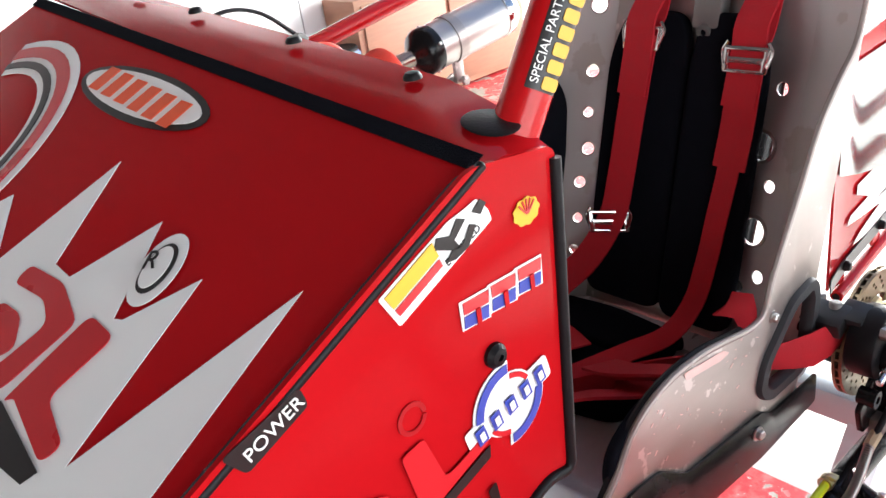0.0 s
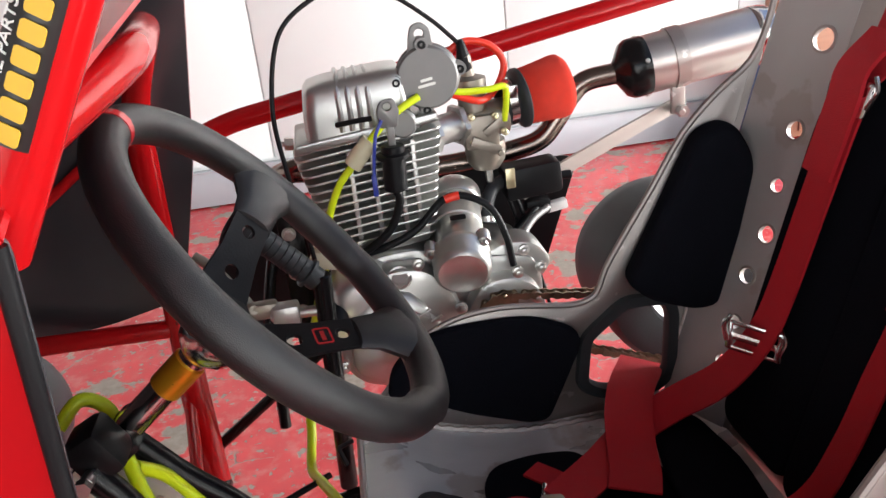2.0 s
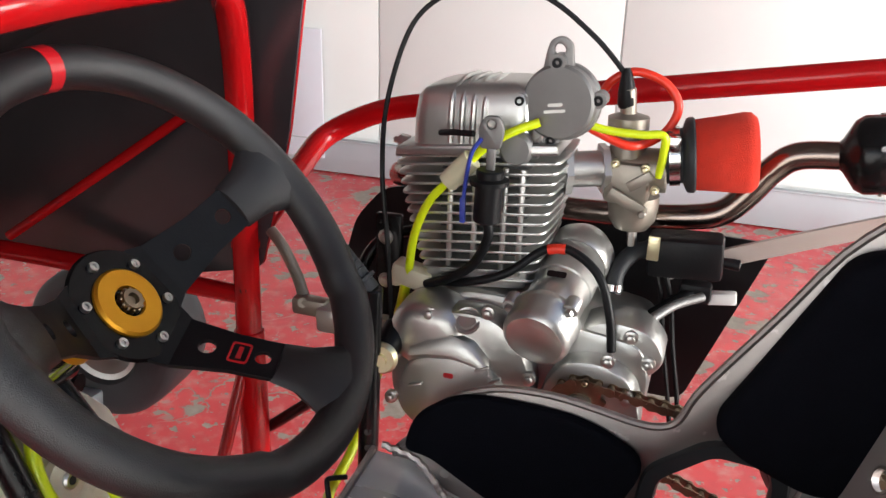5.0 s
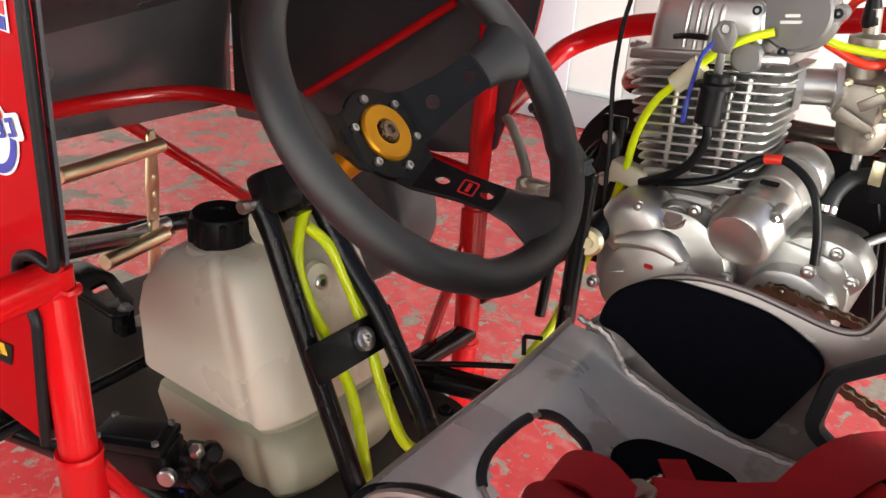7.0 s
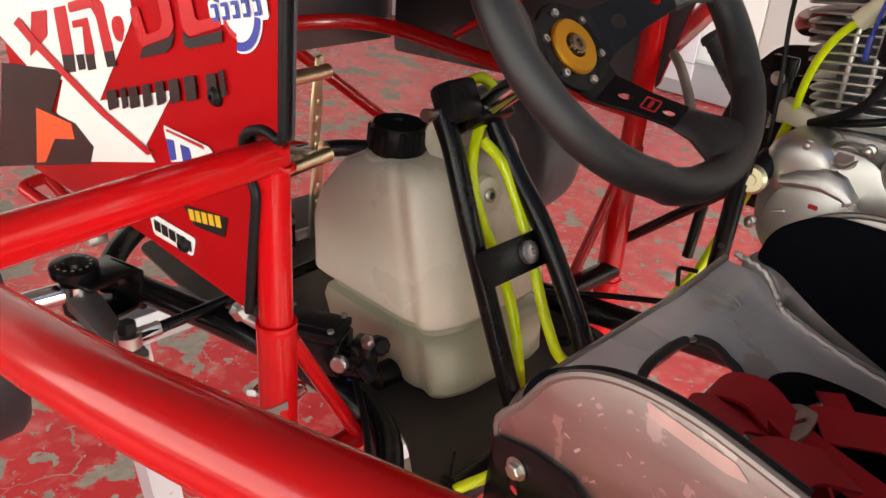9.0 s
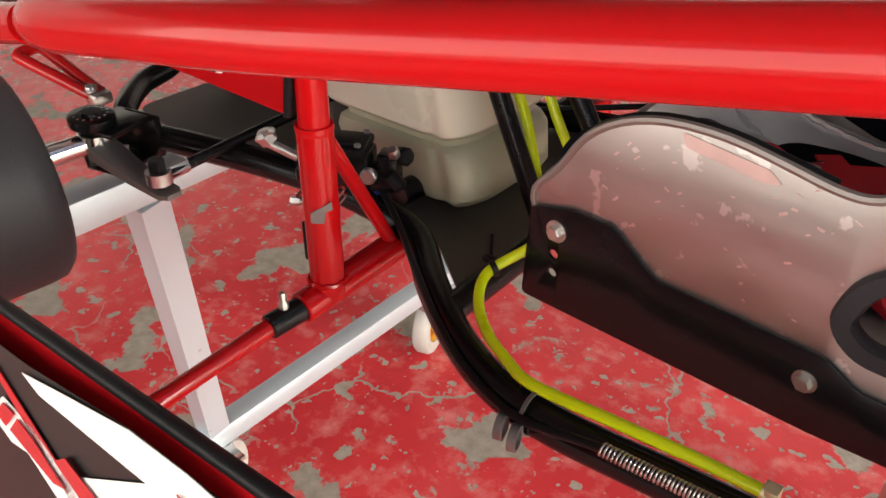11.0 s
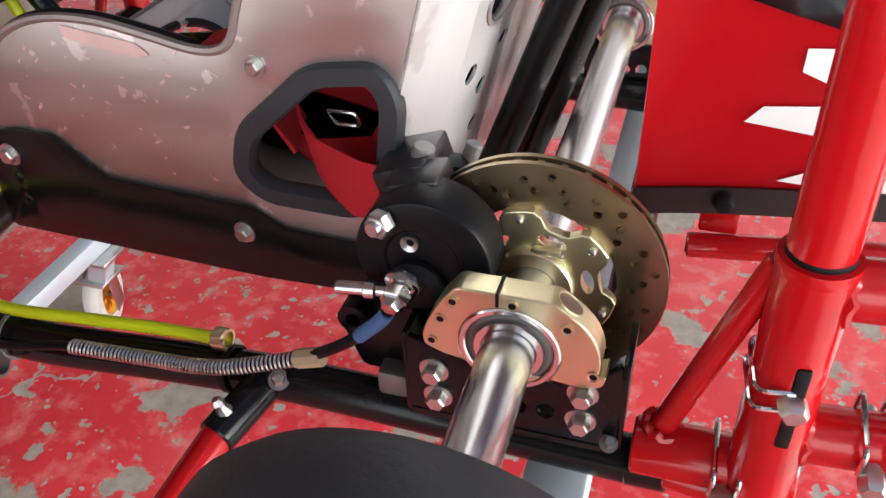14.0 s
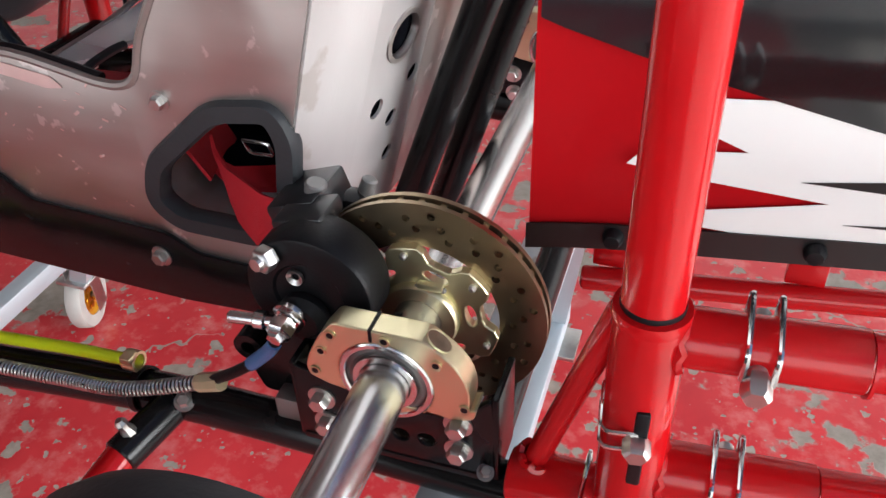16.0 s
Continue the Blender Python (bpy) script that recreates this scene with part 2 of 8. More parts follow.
def rounded(points, radius, steps=5):
    """A polyline with its corners rounded."""
    pts = [Vector(p) for p in points]
    out = [pts[0]]
    for a, b, c in zip(pts, pts[1:], pts[2:]):
        d1, d2 = (a - b), (c - b)
        r = min(radius, 0.45 * d1.length, 0.45 * d2.length)
        p, q = b + d1.normalized() * r, b + d2.normalized() * r
        for i in range(steps + 1):
            u = i / steps
            out.append((1 - u) ** 2 * p + 2 * u * (1 - u) * b + u * u * q)
    out.append(pts[-1])
    return out


def smooth_line(points, steps=8):
    """A soft curve (Catmull-Rom) through the points."""
    p = [Vector(v) for v in points]
    p = [2 * p[0] - p[1]] + p + [2 * p[-1] - p[-2]]
    out = []
    for a, b, c, d in zip(p, p[1:], p[2:], p[3:]):
        for i in range(steps):
            u = i / steps
            out.append(0.5 * (2 * b + (c - a) * u + (2 * a - 5 * b + 4 * c - d) * u * u + (3 * b - a - 3 * c + d) * u ** 3))
    out.append(p[-2])
    return out


def sweep(line, outline, closed=False, caps=True, up=(0, 0, 1)):
    """A section (list of 2D points) carried along a line, without twist."""
    line = [Vector(v) for v in line]
    bm = bmesh.new()
    n = len(line)
    tang = []
    for i in range(n):
        a = line[i - 1] if (i > 0 or closed) else line[i]
        b = line[(i + 1) % n] if (i < n - 1 or closed) else line[i]
        tang.append((b - a).normalized())
    side = tang[0].cross(Vector(up))
    if side.length < 1e-4:
        side = tang[0].cross(Vector((1, 0, 0)))
    side.normalize()
    rings = []
    for i in range(n):
        if i:
            side = side - tang[i] * side.dot(tang[i])
            side.normalize()
        top = side.cross(tang[i])
        rings.append([bm.verts.new(line[i] + side * x + top * y) for x, y in outline])
    k = len(outline)
    for i in range(n if closed else n - 1):
        r, s = rings[i], rings[(i + 1) % n]
        for j in range(k):
            bm.faces.new((r[j], r[(j + 1) % k], s[(j + 1) % k], s[j]))
    if caps and not closed:
        bm.faces.new(list(reversed(rings[0])))
        bm.faces.new(rings[-1])
    bmesh.ops.recalc_face_normals(bm, faces=bm.faces[:])
    return bm


def ring_outline(r, k=14):
    return [(r * math.cos(2 * math.pi * i / k), r * math.sin(2 * math.pi * i / k)) for i in range(k)]


def tube(points, r, bend=0.05, k=14, closed=False):
    return sweep(rounded(points, bend) if len(points) > 2 else points, ring_outline(r, k), closed)


def hose(points, r, k=10, steps=8):
    return sweep(smooth_line(points, steps), ring_outline(r, k))


def frame_of(axis, at=(0, 0, 0), up=(0, 0, 1)):
    """A pose whose z runs along the axis."""
    z = Vector(axis).normalized()
    x = Vector(up).cross(z)
    if x.length < 1e-4:
        x = Vector((1, 0, 0)).cross(z)
    x.normalize()
    y = z.cross(x)
    return Matrix(((x.x, y.x, z.x, at[0]), (x.y, y.y, z.y, at[1]), (x.z, y.z, z.z, at[2]), (0, 0, 0, 1)))


def lathe(profile, axis, at, k=28, up=(0, 0, 1)):
    """A profile of (radius, height) turned about an axis."""
    bm = bmesh.new()
    rings = []
    for r, h in profile:
        if r < 1e-5:
            rings.append([bm.verts.new((0, 0, h))])
        else:
            rings.append([bm.verts.new((r * math.cos(2 * math.pi * i / k), r * math.sin(2 * math.pi * i / k), h)) for i in range(k)])
    for a, b in zip(rings, rings[1:]):
        for i in range(k):
            j = (i + 1) % k
            quad = [a[i % len(a)], a[j % len(a)], b[j % len(b)], b[i % len(b)]]
            uniq = []
            for v in quad:
                if v not in uniq:
                    uniq.append(v)
            if len(uniq) > 2:
                bm.faces.new(uniq)
    bmesh.ops.recalc_face_normals(bm, faces=bm.faces[:])
    bmesh.ops.transform(bm, matrix=frame_of(axis, at, up), verts=bm.verts)
    return bm


def rod(a, b, r, k=16, bevel=0.0015):
    """A round bar with eased ends."""
    a, b = Vector(a), Vector(b)
    h = (b - a).length
    e = min(bevel, r * 0.5, h * 0.3)
    return lathe([(0, 0), (r - e, 0), (r, e), (r, h - e), (r - e, h), (0, h)], b - a, a, k)


def bolt(at, axis, r=0.006, h=0.006, washer=True):
    """A hex head on a washer, its axis outwards."""
    bm = lathe([(0, 0), (r * 1.0, 0), (r, h * 0.8), (r * 0.8, h), (0, h)], axis, Vector(at) + Vector(axis).normalized() * 0.0015, 6)
    if washer:
        bm = joined(bm, lathe([(0, 0), (r * 1.45, 0), (r * 1.45, 0.0015), (0, 0.0015)], axis, at, 16))
    return bm


def flat_faces(bm):
    """Marks the faces square to the axes, which stay flat between rounded edges."""
    bm.normal_update()
    for f in bm.faces:
        f.material_index = 1 if max(abs(c) for c in f.normal) > 0.9995 else 0


def plate(outline, m, thick, bevel=0.0, holes=()):
    """A flat sheet: outline and holes in the pose's own x and y, thickness along its z."""
    bm = bmesh.new()
    loops = [list(outline)] + [list(h) for h in holes]
    for loop in loops:
        vs = [bm.verts.new((x, y, 0)) for x, y in loop]
        for i in range(len(vs)):
            bm.edges.new((vs[i - 1], vs[i]))
    bmesh.ops.triangle_fill(bm, edges=bm.edges[:], use_beauty=True, use_dissolve=False)
    bmesh.ops.dissolve_limit(bm, angle_limit=0.01, verts=bm.verts[:], edges=bm.edges[:])
    got = bmesh.ops.extrude_face_region(bm, geom=bm.faces[:])
    bmesh.ops.translate(bm, vec=(0, 0, thick), verts=[v for v in got["geom"] if isinstance(v, bmesh.types.BMVert)])
    bmesh.ops.recalc_face_normals(bm, faces=bm.faces[:])
    if bevel:
        rim = [e for e in bm.edges if len(e.link_faces) == 2 and e.calc_face_angle(0) > 1.0]
        bmesh.ops.bevel(bm, geom=rim, offset=bevel, segments=2, affect="EDGES", profile=0.5)
    flat_faces(bm)
    bmesh.ops.transform(bm, matrix=m, verts=bm.verts)
    return bm


def circle(cx, cy, r, k=16, turn=0.0):
    return [(cx + r * math.cos(turn + 2 * math.pi * i / k), cy + r * math.sin(turn + 2 * math.pi * i / k)) for i in range(k)]


def soft_poly(points, radius=0.01, steps=4):
    """A closed outline with rounded corners, in 2D."""
    n = len(points)
    out = []
    for i in range(n):
        a, b, c = (Vector(points[(i + j - 1) % n]) for j in range(3))
        d1, d2 = a - b, c - b
        r = min(radius, 0.45 * d1.length, 0.45 * d2.length)
        p, q = b + d1.normalized() * r, b + d2.normalized() * r
        for s in range(steps + 1):
            u = s / steps
            v = (1 - u) ** 2 * p + 2 * u * (1 - u) * b + u * u * q
            out.append((v.x, v.y))
    return out


def cut_across(bm, step=0.05, lo=-1.0, hi=0.4):
    """Cuts a sheet at even steps of x, so that it can be bent."""
    x = lo
    while x < hi:
        bmesh.ops.bisect_plane(bm, geom=bm.verts[:] + bm.edges[:] + bm.faces[:], plane_co=(x, 0, 0), plane_no=(1, 0, 0))
        x += step
    return bm


def side_pose(y):
    """Sheet standing along the kart: its x is the kart's x, its y is up, its thickness runs to the right (+y)."""
    return Matrix(((1, 0, 0, 0), (0, 0, 1, y), (0, 1, 0, 0), (0, 0, 0, 1)))


def flat_pose(z):
    return Matrix.Translation((0, 0, z))


def loft(rings, caps=True):
    """A skin over rings of equally many places."""
    bm = bmesh.new()
    rows = [[bm.verts.new(p) for p in r] for r in rings]
    k = len(rows[0])
    for a, b in zip(rows, rows[1:]):
        for j in range(k):
            bm.faces.new((a[j], a[(j + 1) % k], b[(j + 1) % k], b[j]))
    if caps:
        bm.faces.new(list(reversed(rows[0])))
        bm.faces.new(rows[-1])
    bmesh.ops.recalc_face_normals(bm, faces=bm.faces[:])
    return bm


def sheet(rows, thick):
    """A thin bent sheet from a grid of places."""
    bm = bmesh.new()
    grid = [[bm.verts.new(p) for p in r] for r in rows]
    for a, b in zip(grid, grid[1:]):
        for i in range(len(a) - 1):
            bm.faces.new((a[i], a[i + 1], b[i + 1], b[i]))
    bmesh.ops.recalc_face_normals(bm, faces=bm.faces[:])
    bmesh.ops.solidify(bm, geom=bm.faces[:], thickness=thick)
    return bm


def strap(points, width, thick=0.003, up=(1, 0, 0), steps=6):
    """A webbing strap through the points, its width across up and its run."""
    w, t = width / 2, thick / 2
    return sweep(smooth_line(points, steps), [(-w, -t), (w, -t), (w, t), (-w, t)], up=up)


def helix(points, r, wire, turns, k=6):
    """A wire wound round a line."""
    line = smooth_line(points, 24)
    n = turns * 10
    out = []
    for i in range(n):
        u = i / (n - 1) * (len(line) - 1.001)
        j = int(u)
        p = line[j].lerp(line[j + 1], u - j)
        d = (line[j + 1] - line[j]).normalized()
        s = d.cross(Vector((0, 0, 1))).normalized()
        q = s.cross(d)
        a = 2 * math.pi * turns * i / (n - 1)
        out.append(p + s * r * math.cos(a) + q * r * math.sin(a))
    return sweep(out, ring_outline(wire, k))


def oval(m, rx, ry, k=28):
    return [(rx * math.cos(2 * math.pi * i / k), ry * math.sin(2 * math.pi * i / k)) for i in range(k)]


def decal(name, outline, m, mat, parent, lift, label=""):
    """A thin vinyl piece lying on a sheet, lift above it."""
    bm = plate(outline, m @ Matrix.Translation((0, 0, lift)), 0.0006)
    return part(name, bm, mat, parent, label, smooth=False)

# ---- the shop ----
tagged(part("floor", joined(box(-4.04, 1.0, -0.06, 9.92, 9.4, 0.12, 0), box(4.96, 4.0, -0.06, 8.08, 3.4, 0.12, 0)), FLOOR, smooth=False), "worn red painted concrete floor with grey chips", "floor", kind="structure")
wall = tagged(part("wall_north", box(0, 5.80, 2.2, 18, 0.2, 4.4, 0), WALL), "white wall clad in tall panels with dark joints", "wall", kind="structure")
for i in range(-4, 5):
    # panels of the cladding, with open joints between them
    x0 = -0.97 + 1.79 * i
    part("wall_panel", box(x0 + 0.895, 5.69, 2.35, 1.776, 0.024, 4.1, 0.003), WALL, wall)
tagged(part("wall_west", box(-8.9, 1.0, 2.2, 0.2, 9.2, 4.4, 0), WALL), "plain white wall", "wall", kind="structure")
tagged(part("wall_south", joined(box(-6.2, -3.75, 2.2, 5.4, 0.2, 4.4, 0), box(4.9, -3.75, 2.2, 8.0, 0.2, 4.4, 0), box(-1.29, -3.75, 4.0, 4.42, 0.2, 0.8, 0)), WALL),
       "plain white wall with a wide shop front", "wall", kind="structure")
# unseen gate wall, added round the fill lamp
tagged(part("wall_east", joined(box(8.9, -2.9, 2.2, 0.2, 1.5, 4.4, 0), box(8.9, 5.0, 2.2, 0.2, 1.4, 4.4, 0), box(8.9, 1.1, 4.1, 0.2, 6.5, 0.6, 0), box(0.82, 0.0, 4.15, 0.16, 7.3, 0.5, 0), box(4.9, 2.42, 4.15, 8.0, 0.16, 0.5, 0)), WALL),
       "added unseen white wall with a wide open gate, and the lintels round the open court", "wall", kind="structure")
tagged(part("ceiling", joined(box(-4.04, 1.0, 4.45, 9.92, 9.4, 0.1, 0), box(4.96, 4.0, 4.45, 8.08, 3.4, 0.1, 0)), material("dark_roof_sheet", (0.10, 0.10, 0.105), 0.6, vary=0.2, scale=3), smooth=False), "dark sheet-metal roof seen from inside", "ceiling", kind="structure")
base = tagged(part("baseboard", joined(box(-3.0, 5.655, 0.14, 11.0, 0.04, 0.26, 0.006), box(-3.0, 5.645, 0.275, 11.0, 0.06, 0.012, 0.003)), GREY),
              "grey metal skirting along the white wall", "skirting", kind="structure")
tagged(part("ground", box(0, 0, -0.17, 400, 400, 0.08, 0), material("pale_concrete_yard", (0.46, 0.44, 0.41), 0.8, vary=0.12, scale=3, bump=0.1, bump_scale=60), smooth=False), "pale sunlit concrete yard round the shop", "ground", kind="structure")

cab = thing("cabinet", (3.5, 5.4, 0), "brown wooden cabinet against the white wall", "cabinet")
part("body", box(3.75, 5.42, 0.5, 1.9, 0.44, 0.96, 0.01), WOOD, cab)
for x in (3.3, 4.22):
    d = part("door", box(x, 5.19, 0.5, 0.88, 0.02, 0.86, 0.006), WOOD, cab)
    part("handle", box(x + (0.36 if x < 4 else -0.36), 5.172, 0.55, 0.02, 0.02, 0.16, 0.004), STEEL, d)
drum = thing("drum", (2.62, 5.25, 0), "blue plastic drum standing by the wooden cabinet", "drum")
DRUM = material("blue_plastic", (0.06, 0.10, 0.20), 0.45, vary=0.2, scale=6, bump=0.1)
part("body", lathe([(0, 0), (0.15, 0), (0.17, 0.03), (0.17, 0.2), (0.178, 0.22), (0.17, 0.24), (0.17, 0.42), (0.178, 0.44), (0.17, 0.46), (0.17, 0.6), (0.15, 0.63), (0, 0.63)], (0, 0, 1), (2.62, 5.25, 0), 32), DRUM, drum)
part("lid", lathe([(0, 0), (0.155, 0), (0.155, 0.02), (0.145, 0.03), (0, 0.03)], (0, 0, 1), (2.62, 5.25, 0.628), 32), BLACK_MATT, drum)
board = thing("panel_board", (-3.35, 5.6, 0.1), "pale blue-white board leaning on the wall", "board")
part("sheet", box(-3.42, 5.625, 0.62, 0.42, 0.016, 1.0, 0.003), material("pale_board", (0.62, 0.63, 0.70), 0.5, vary=0.05, scale=4), board)

# ---- trestles with castors, one under each end of the kart ----
def castor(cx, cy, parent):
    c = part("castor", lathe([(0.062, -0.022), (0.095, -0.022), (0.1, -0.014), (0.1, 0.014), (0.095, 0.022), (0.062, 0.022), (0.062, -0.022)], (1, 0.35, 0), (cx, cy, 0.1), 32),
             material("castor_tyre", (0.42, 0.40, 0.37), 0.6, vary=0.15, scale=30), parent, "worn white rubber castor tyre")
    a = Vector((1, 0.35, 0)).normalized()
    o = Vector((cx, cy, 0.1))
    part("rim", joined(lathe([(0.012, -0.018), (0.055, -0.008), (0.062, -0.018), (0.062, 0.018), (0.055, 0.008), (0.012, 0.018), (0.012, -0.018)], a, o, 32),
                       *[rod(o + a * s - Vector((0, 0, 1)) * 0 + frame_of(a).to_3x3() @ Vector((0.03 * math.cos(i * 1.0472), 0.03 * math.sin(i * 1.0472), 0)), o + a * (s * 1.35) + frame_of(a).to_3x3() @ Vector((0.03 * math.cos(i * 1.0472), 0.03 * math.sin(i * 1.0472), 0)), 0.010, 8) for s in (-0.014, 0.014) for i in range(6)]),
         GOLDHUB, c, "gold spoked castor rim")
    cheeks = [box(*(o + a * s + Vector((0.02, -0.01, 0.07))), 0.06, 0.004, 0.2, 0.002, frame_of(a).to_3x3().to_4x4() @ Matrix.Rotation(math.pi / 2, 4, "X")) for s in (-0.034, 0.034)]
    part("fork", joined(*cheeks, box(cx + 0.02, cy - 0.01, 0.185, 0.1, 0.1, 0.012, 0.003), rod(o - a * 0.042, o + a * 0.042, 0.008)), ZINC, c, "zinc castor fork")


def trestle(x_top, x_low, y0, y1):
    t = thing("kart_trestle", (x_low, (y0 + y1) / 2, 0), "white square-tube trestle on castors carrying the kart", "stand", "trestles under the kart")
    part("top_beam", box(x_top, 0.40, 1.088, 0.05, 0.90, 0.05, 0.004), WHITE_STEEL, t)
    part("low_beam", box(x_low, (y0 + y1) / 2, 0.375, 0.05, y1 - y0, 0.05, 0.004), WHITE_STEEL, t)
    for ya, yb in ((0.085, y0 + 0.055), (0.74, y1 - 0.05)):
        a, b = Vector((x_top, ya, 1.065)), Vector((x_low, yb, 0.4))
        s = 0.025
        part("leg", sweep([a, b], [(-s, -s), (s, -s), (s, s), (-s, s)], up=(1, 0, 0)), WHITE_STEEL, t, smooth=False)
        part("foot_plate", joined(box(x_low, yb - 0.03, 0.343, 0.12, 0.1, 0.012, 0.002), *[bolt((x_low + i, yb - 0.03 + j, 0.335), (0, 0, -1), 0.008, 0.008) for i in (-0.04, 0.04) for j in (-0.03, 0.03)]), ZINC, t)
        part("stem", sweep([(x_low, yb, 0.35), (x_low - 0.09, yb + 0.04, 0.19)], [(-s, -s), (s, -s), (s, s), (-s, s)], up=(1, 0, 0)), WHITE_STEEL, t, smooth=False)
        castor(x_low - 0.125, yb + 0.06, t)
    return t


trestle(-1.185, -1.340, 0.15, 1.05)
trestle(0.035, -0.06, 0.13, 1.09)

# ---- the kart: frame tubes and cage ----
def toe(bm):
    """Bends what stands along the seat's left side inwards towards its front."""
    for v in bm.verts:
        v.co.y += max(0.0, -0.07 * (v.co.x + 0.25)) * min(1.0, max(0.0, 1.27 - v.co.y / 0.485))
    return bm


kart = thing("go_kart", (-0.5, 0.36, 1.11), "red and black racing go-kart with tube cage raised on white trestles", "go-kart")
P_L, P_R = (-0.752, 0.049), (-0.785, 0.700)


def weld(at, axis, r):
    """A bead of weld round a joint."""
    m = frame_of(axis, at)
    pts = [m @ Vector((r * math.cos(a * 0.2618), r * math.sin(a * 0.2618), 0.0015 * math.sin(a * 2.4))) for a in range(24)]
    return sweep(pts, ring_outline(0.0035, 6), True)


def clip_pin(at, axis, length, parent, out=(0, -1, 0), size=1.0):
    """A hitch pin: a pin through the tube with a hex head below, held by two sprung wires in front of the tube."""
    a, ax, o = Vector(at), Vector(axis).normalized(), Vector(out).normalized()
    s = ax.cross(o).normalized()
    p = part("pin", joined(rod(a - ax * length, a + ax * length, 0.0056 * size), lathe([(0, 0), (0.0080 * size, 0), (0.0086 * size, 0.003), (0.0086 * size, 0.013 * size), (0.0065 * size, 0.016 * size), (0, 0.016 * size)], -ax, a - ax * (length - 0.004), 6)), ZINC, parent, "zinc hitch pin")
    for k in (-1, 1):
        w = s * (0.0080 * k * size)
        part("spring_wire", tube([a + ax * length * 0.88 + w, a + ax * length * 0.88 + w + o * 0.0215, a - ax * length * 0.98 + w + o * 0.0215, a - ax * length * 0.98 + w], 0.0019, 0.007, 8), STEEL, p, "bent steel clip wire")


# left front post: sleeve, upper tube, brace and T foot
post = part("left_post", joined(rod((*P_L, 1.112), (*P_L, 1.322), 0.0195, 24), lathe([(0.0165, 0), (0.0198, 0), (0.0205, -0.004), (0.0198, -0.008)], (0, 0, 1), (*P_L, 1.324), 24)), RED, kart, "red sleeve post")
part("upper_tube", rod((*P_L, 1.31), (*P_L, 1.50), 0.0163, 24), RED, post)
part("brace", rod((-0.748, 0.062, 1.300), (-0.748, 0.148, 1.140), 0.0085, 16), RED, post)
part("foot_tube", rod((-0.756, 0.010, 1.112), (-0.748, 0.158, 1.127), 0.0185, 20), RED, post)
part("weld_bead", weld((*P_L, 1.136), (0, 0, 1), 0.020), RED, post)
part("scuff", plate(soft_poly([(-0.012, -0.008), (0.002, -0.010), (0.004, 0.004), (0.012, 0.006), (0.011, 0.016), (0.005, 0.012), (-0.011, 0.004)], 0.002), Matrix.Translation((P_L[0] + 0.0143, P_L[1] - 0.0128, 1.228)) @ frame_of((0.745, -0.667, 0)), 0.0012), GREYCAST, post, "grey scuffed patch")
part("weld_bead", weld((*P_L, 1.482), (0, 0.2, 1), 0.018), RED, post)
part("screw_hole", lathe([(0, 0), (0.004, 0), (0.004, 0.001), (0, 0.001)], (-0.3, -1, 0), (-0.757, 0.0330, 1.405), 12), BLACK_MATT, post)
part("slot", box(-0.767, 0.0365, 1.185, 0.006, 0.006, 0.05, 0.003), BLACK_MATT, post)
clip_pin((-0.756, 0.047, 1.232), (1, 0.6, 0), 0.0225, post, (-0.1, 0.9, 0.3), 0.65)
side = part("side_rail", sweep(rounded([(-0.752, 0.049, 1.490), (-0.650, -0.250, 1.522), (-0.45, -0.240, 1.5545), (-0.15, -0.200, 1.603), (0.10, -0.16, 1.626), (0.167, -0.05, 1.625), (0.167, 0.0, 1.60)], 0.045, 6), ring_outline(0.0162, 20)), RED, kart, "thick glossy red side rail tube")
part("front_stay", tube([(-0.655, -0.243, 1.518), (-0.93, -0.24, 1.46), (-1.22, -0.06, 1.33)], 0.0125, 0.05), RED, side)
br = part("front_bracket", tube([(-1.296, 0.098, 1.190), (-1.440, 0.064, 1.226), (-1.445, 0.106, 1.230), (-1.296, 0.112, 1.190)], 0.0095, 0.012), RED, kart, "red bent tube bracket ahead of the kingpin")
part("clevis", joined(box(-1.290, 0.105, 1.186, 0.026, 0.030, 0.018, 0.003), bolt((-1.296, 0.098, 1.199), (0.2, -0.4, 1), 0.007, 0.006)), ZINC, br, "zinc clevis bolt")
nip = part("nipple_joint", rod((-0.756, 0.014, 1.112), (-0.762, -0.032, 1.108), 0.0145, 20), BLACK, post, "black outrigger socket")
part("grease_nipple", joined(lathe([(0, 0), (0.006, 0), (0.006, 0.008), (0.004, 0.012), (0.005, 0.018), (0.003, 0.022), (0, 0.022)], (0.0, 0.0, 1), (-0.760, -0.010, 1.122), 8)), ZINC, nip)
part("outrigger", rod((-0.761, -0.026, 1.109), (-0.790, -0.36, 1.066), 0.0105, 18), RED, kart, "thin red outrigger tube")
part("outrigger", rod((-0.2205, -0.036, 1.142), (-0.262, -0.36, 1.080), 0.0135, 18), RED, kart, "thin red outrigger tube")
sock = part("outrigger_socket", rod((-0.206, 0.018, 1.148), (-0.2215, -0.042, 1.141), 0.0160, 20), BLACK, kart, "black outrigger socket tube")
part("grease_nipple", lathe([(0, 0), (0.0065, 0), (0.0065, 0.008), (0.0045, 0.012), (0.0055, 0.018), (0.003, 0.022), (0, 0.022)], (-0.2, -0.2, 1), (-0.2165, -0.026, 1.152), 8), ZINC, sock)
part("bolt", bolt((-0.190, 0.012, 1.160), (0.3, -0.5, 1), 0.006, 0.007), ZINC, sock)

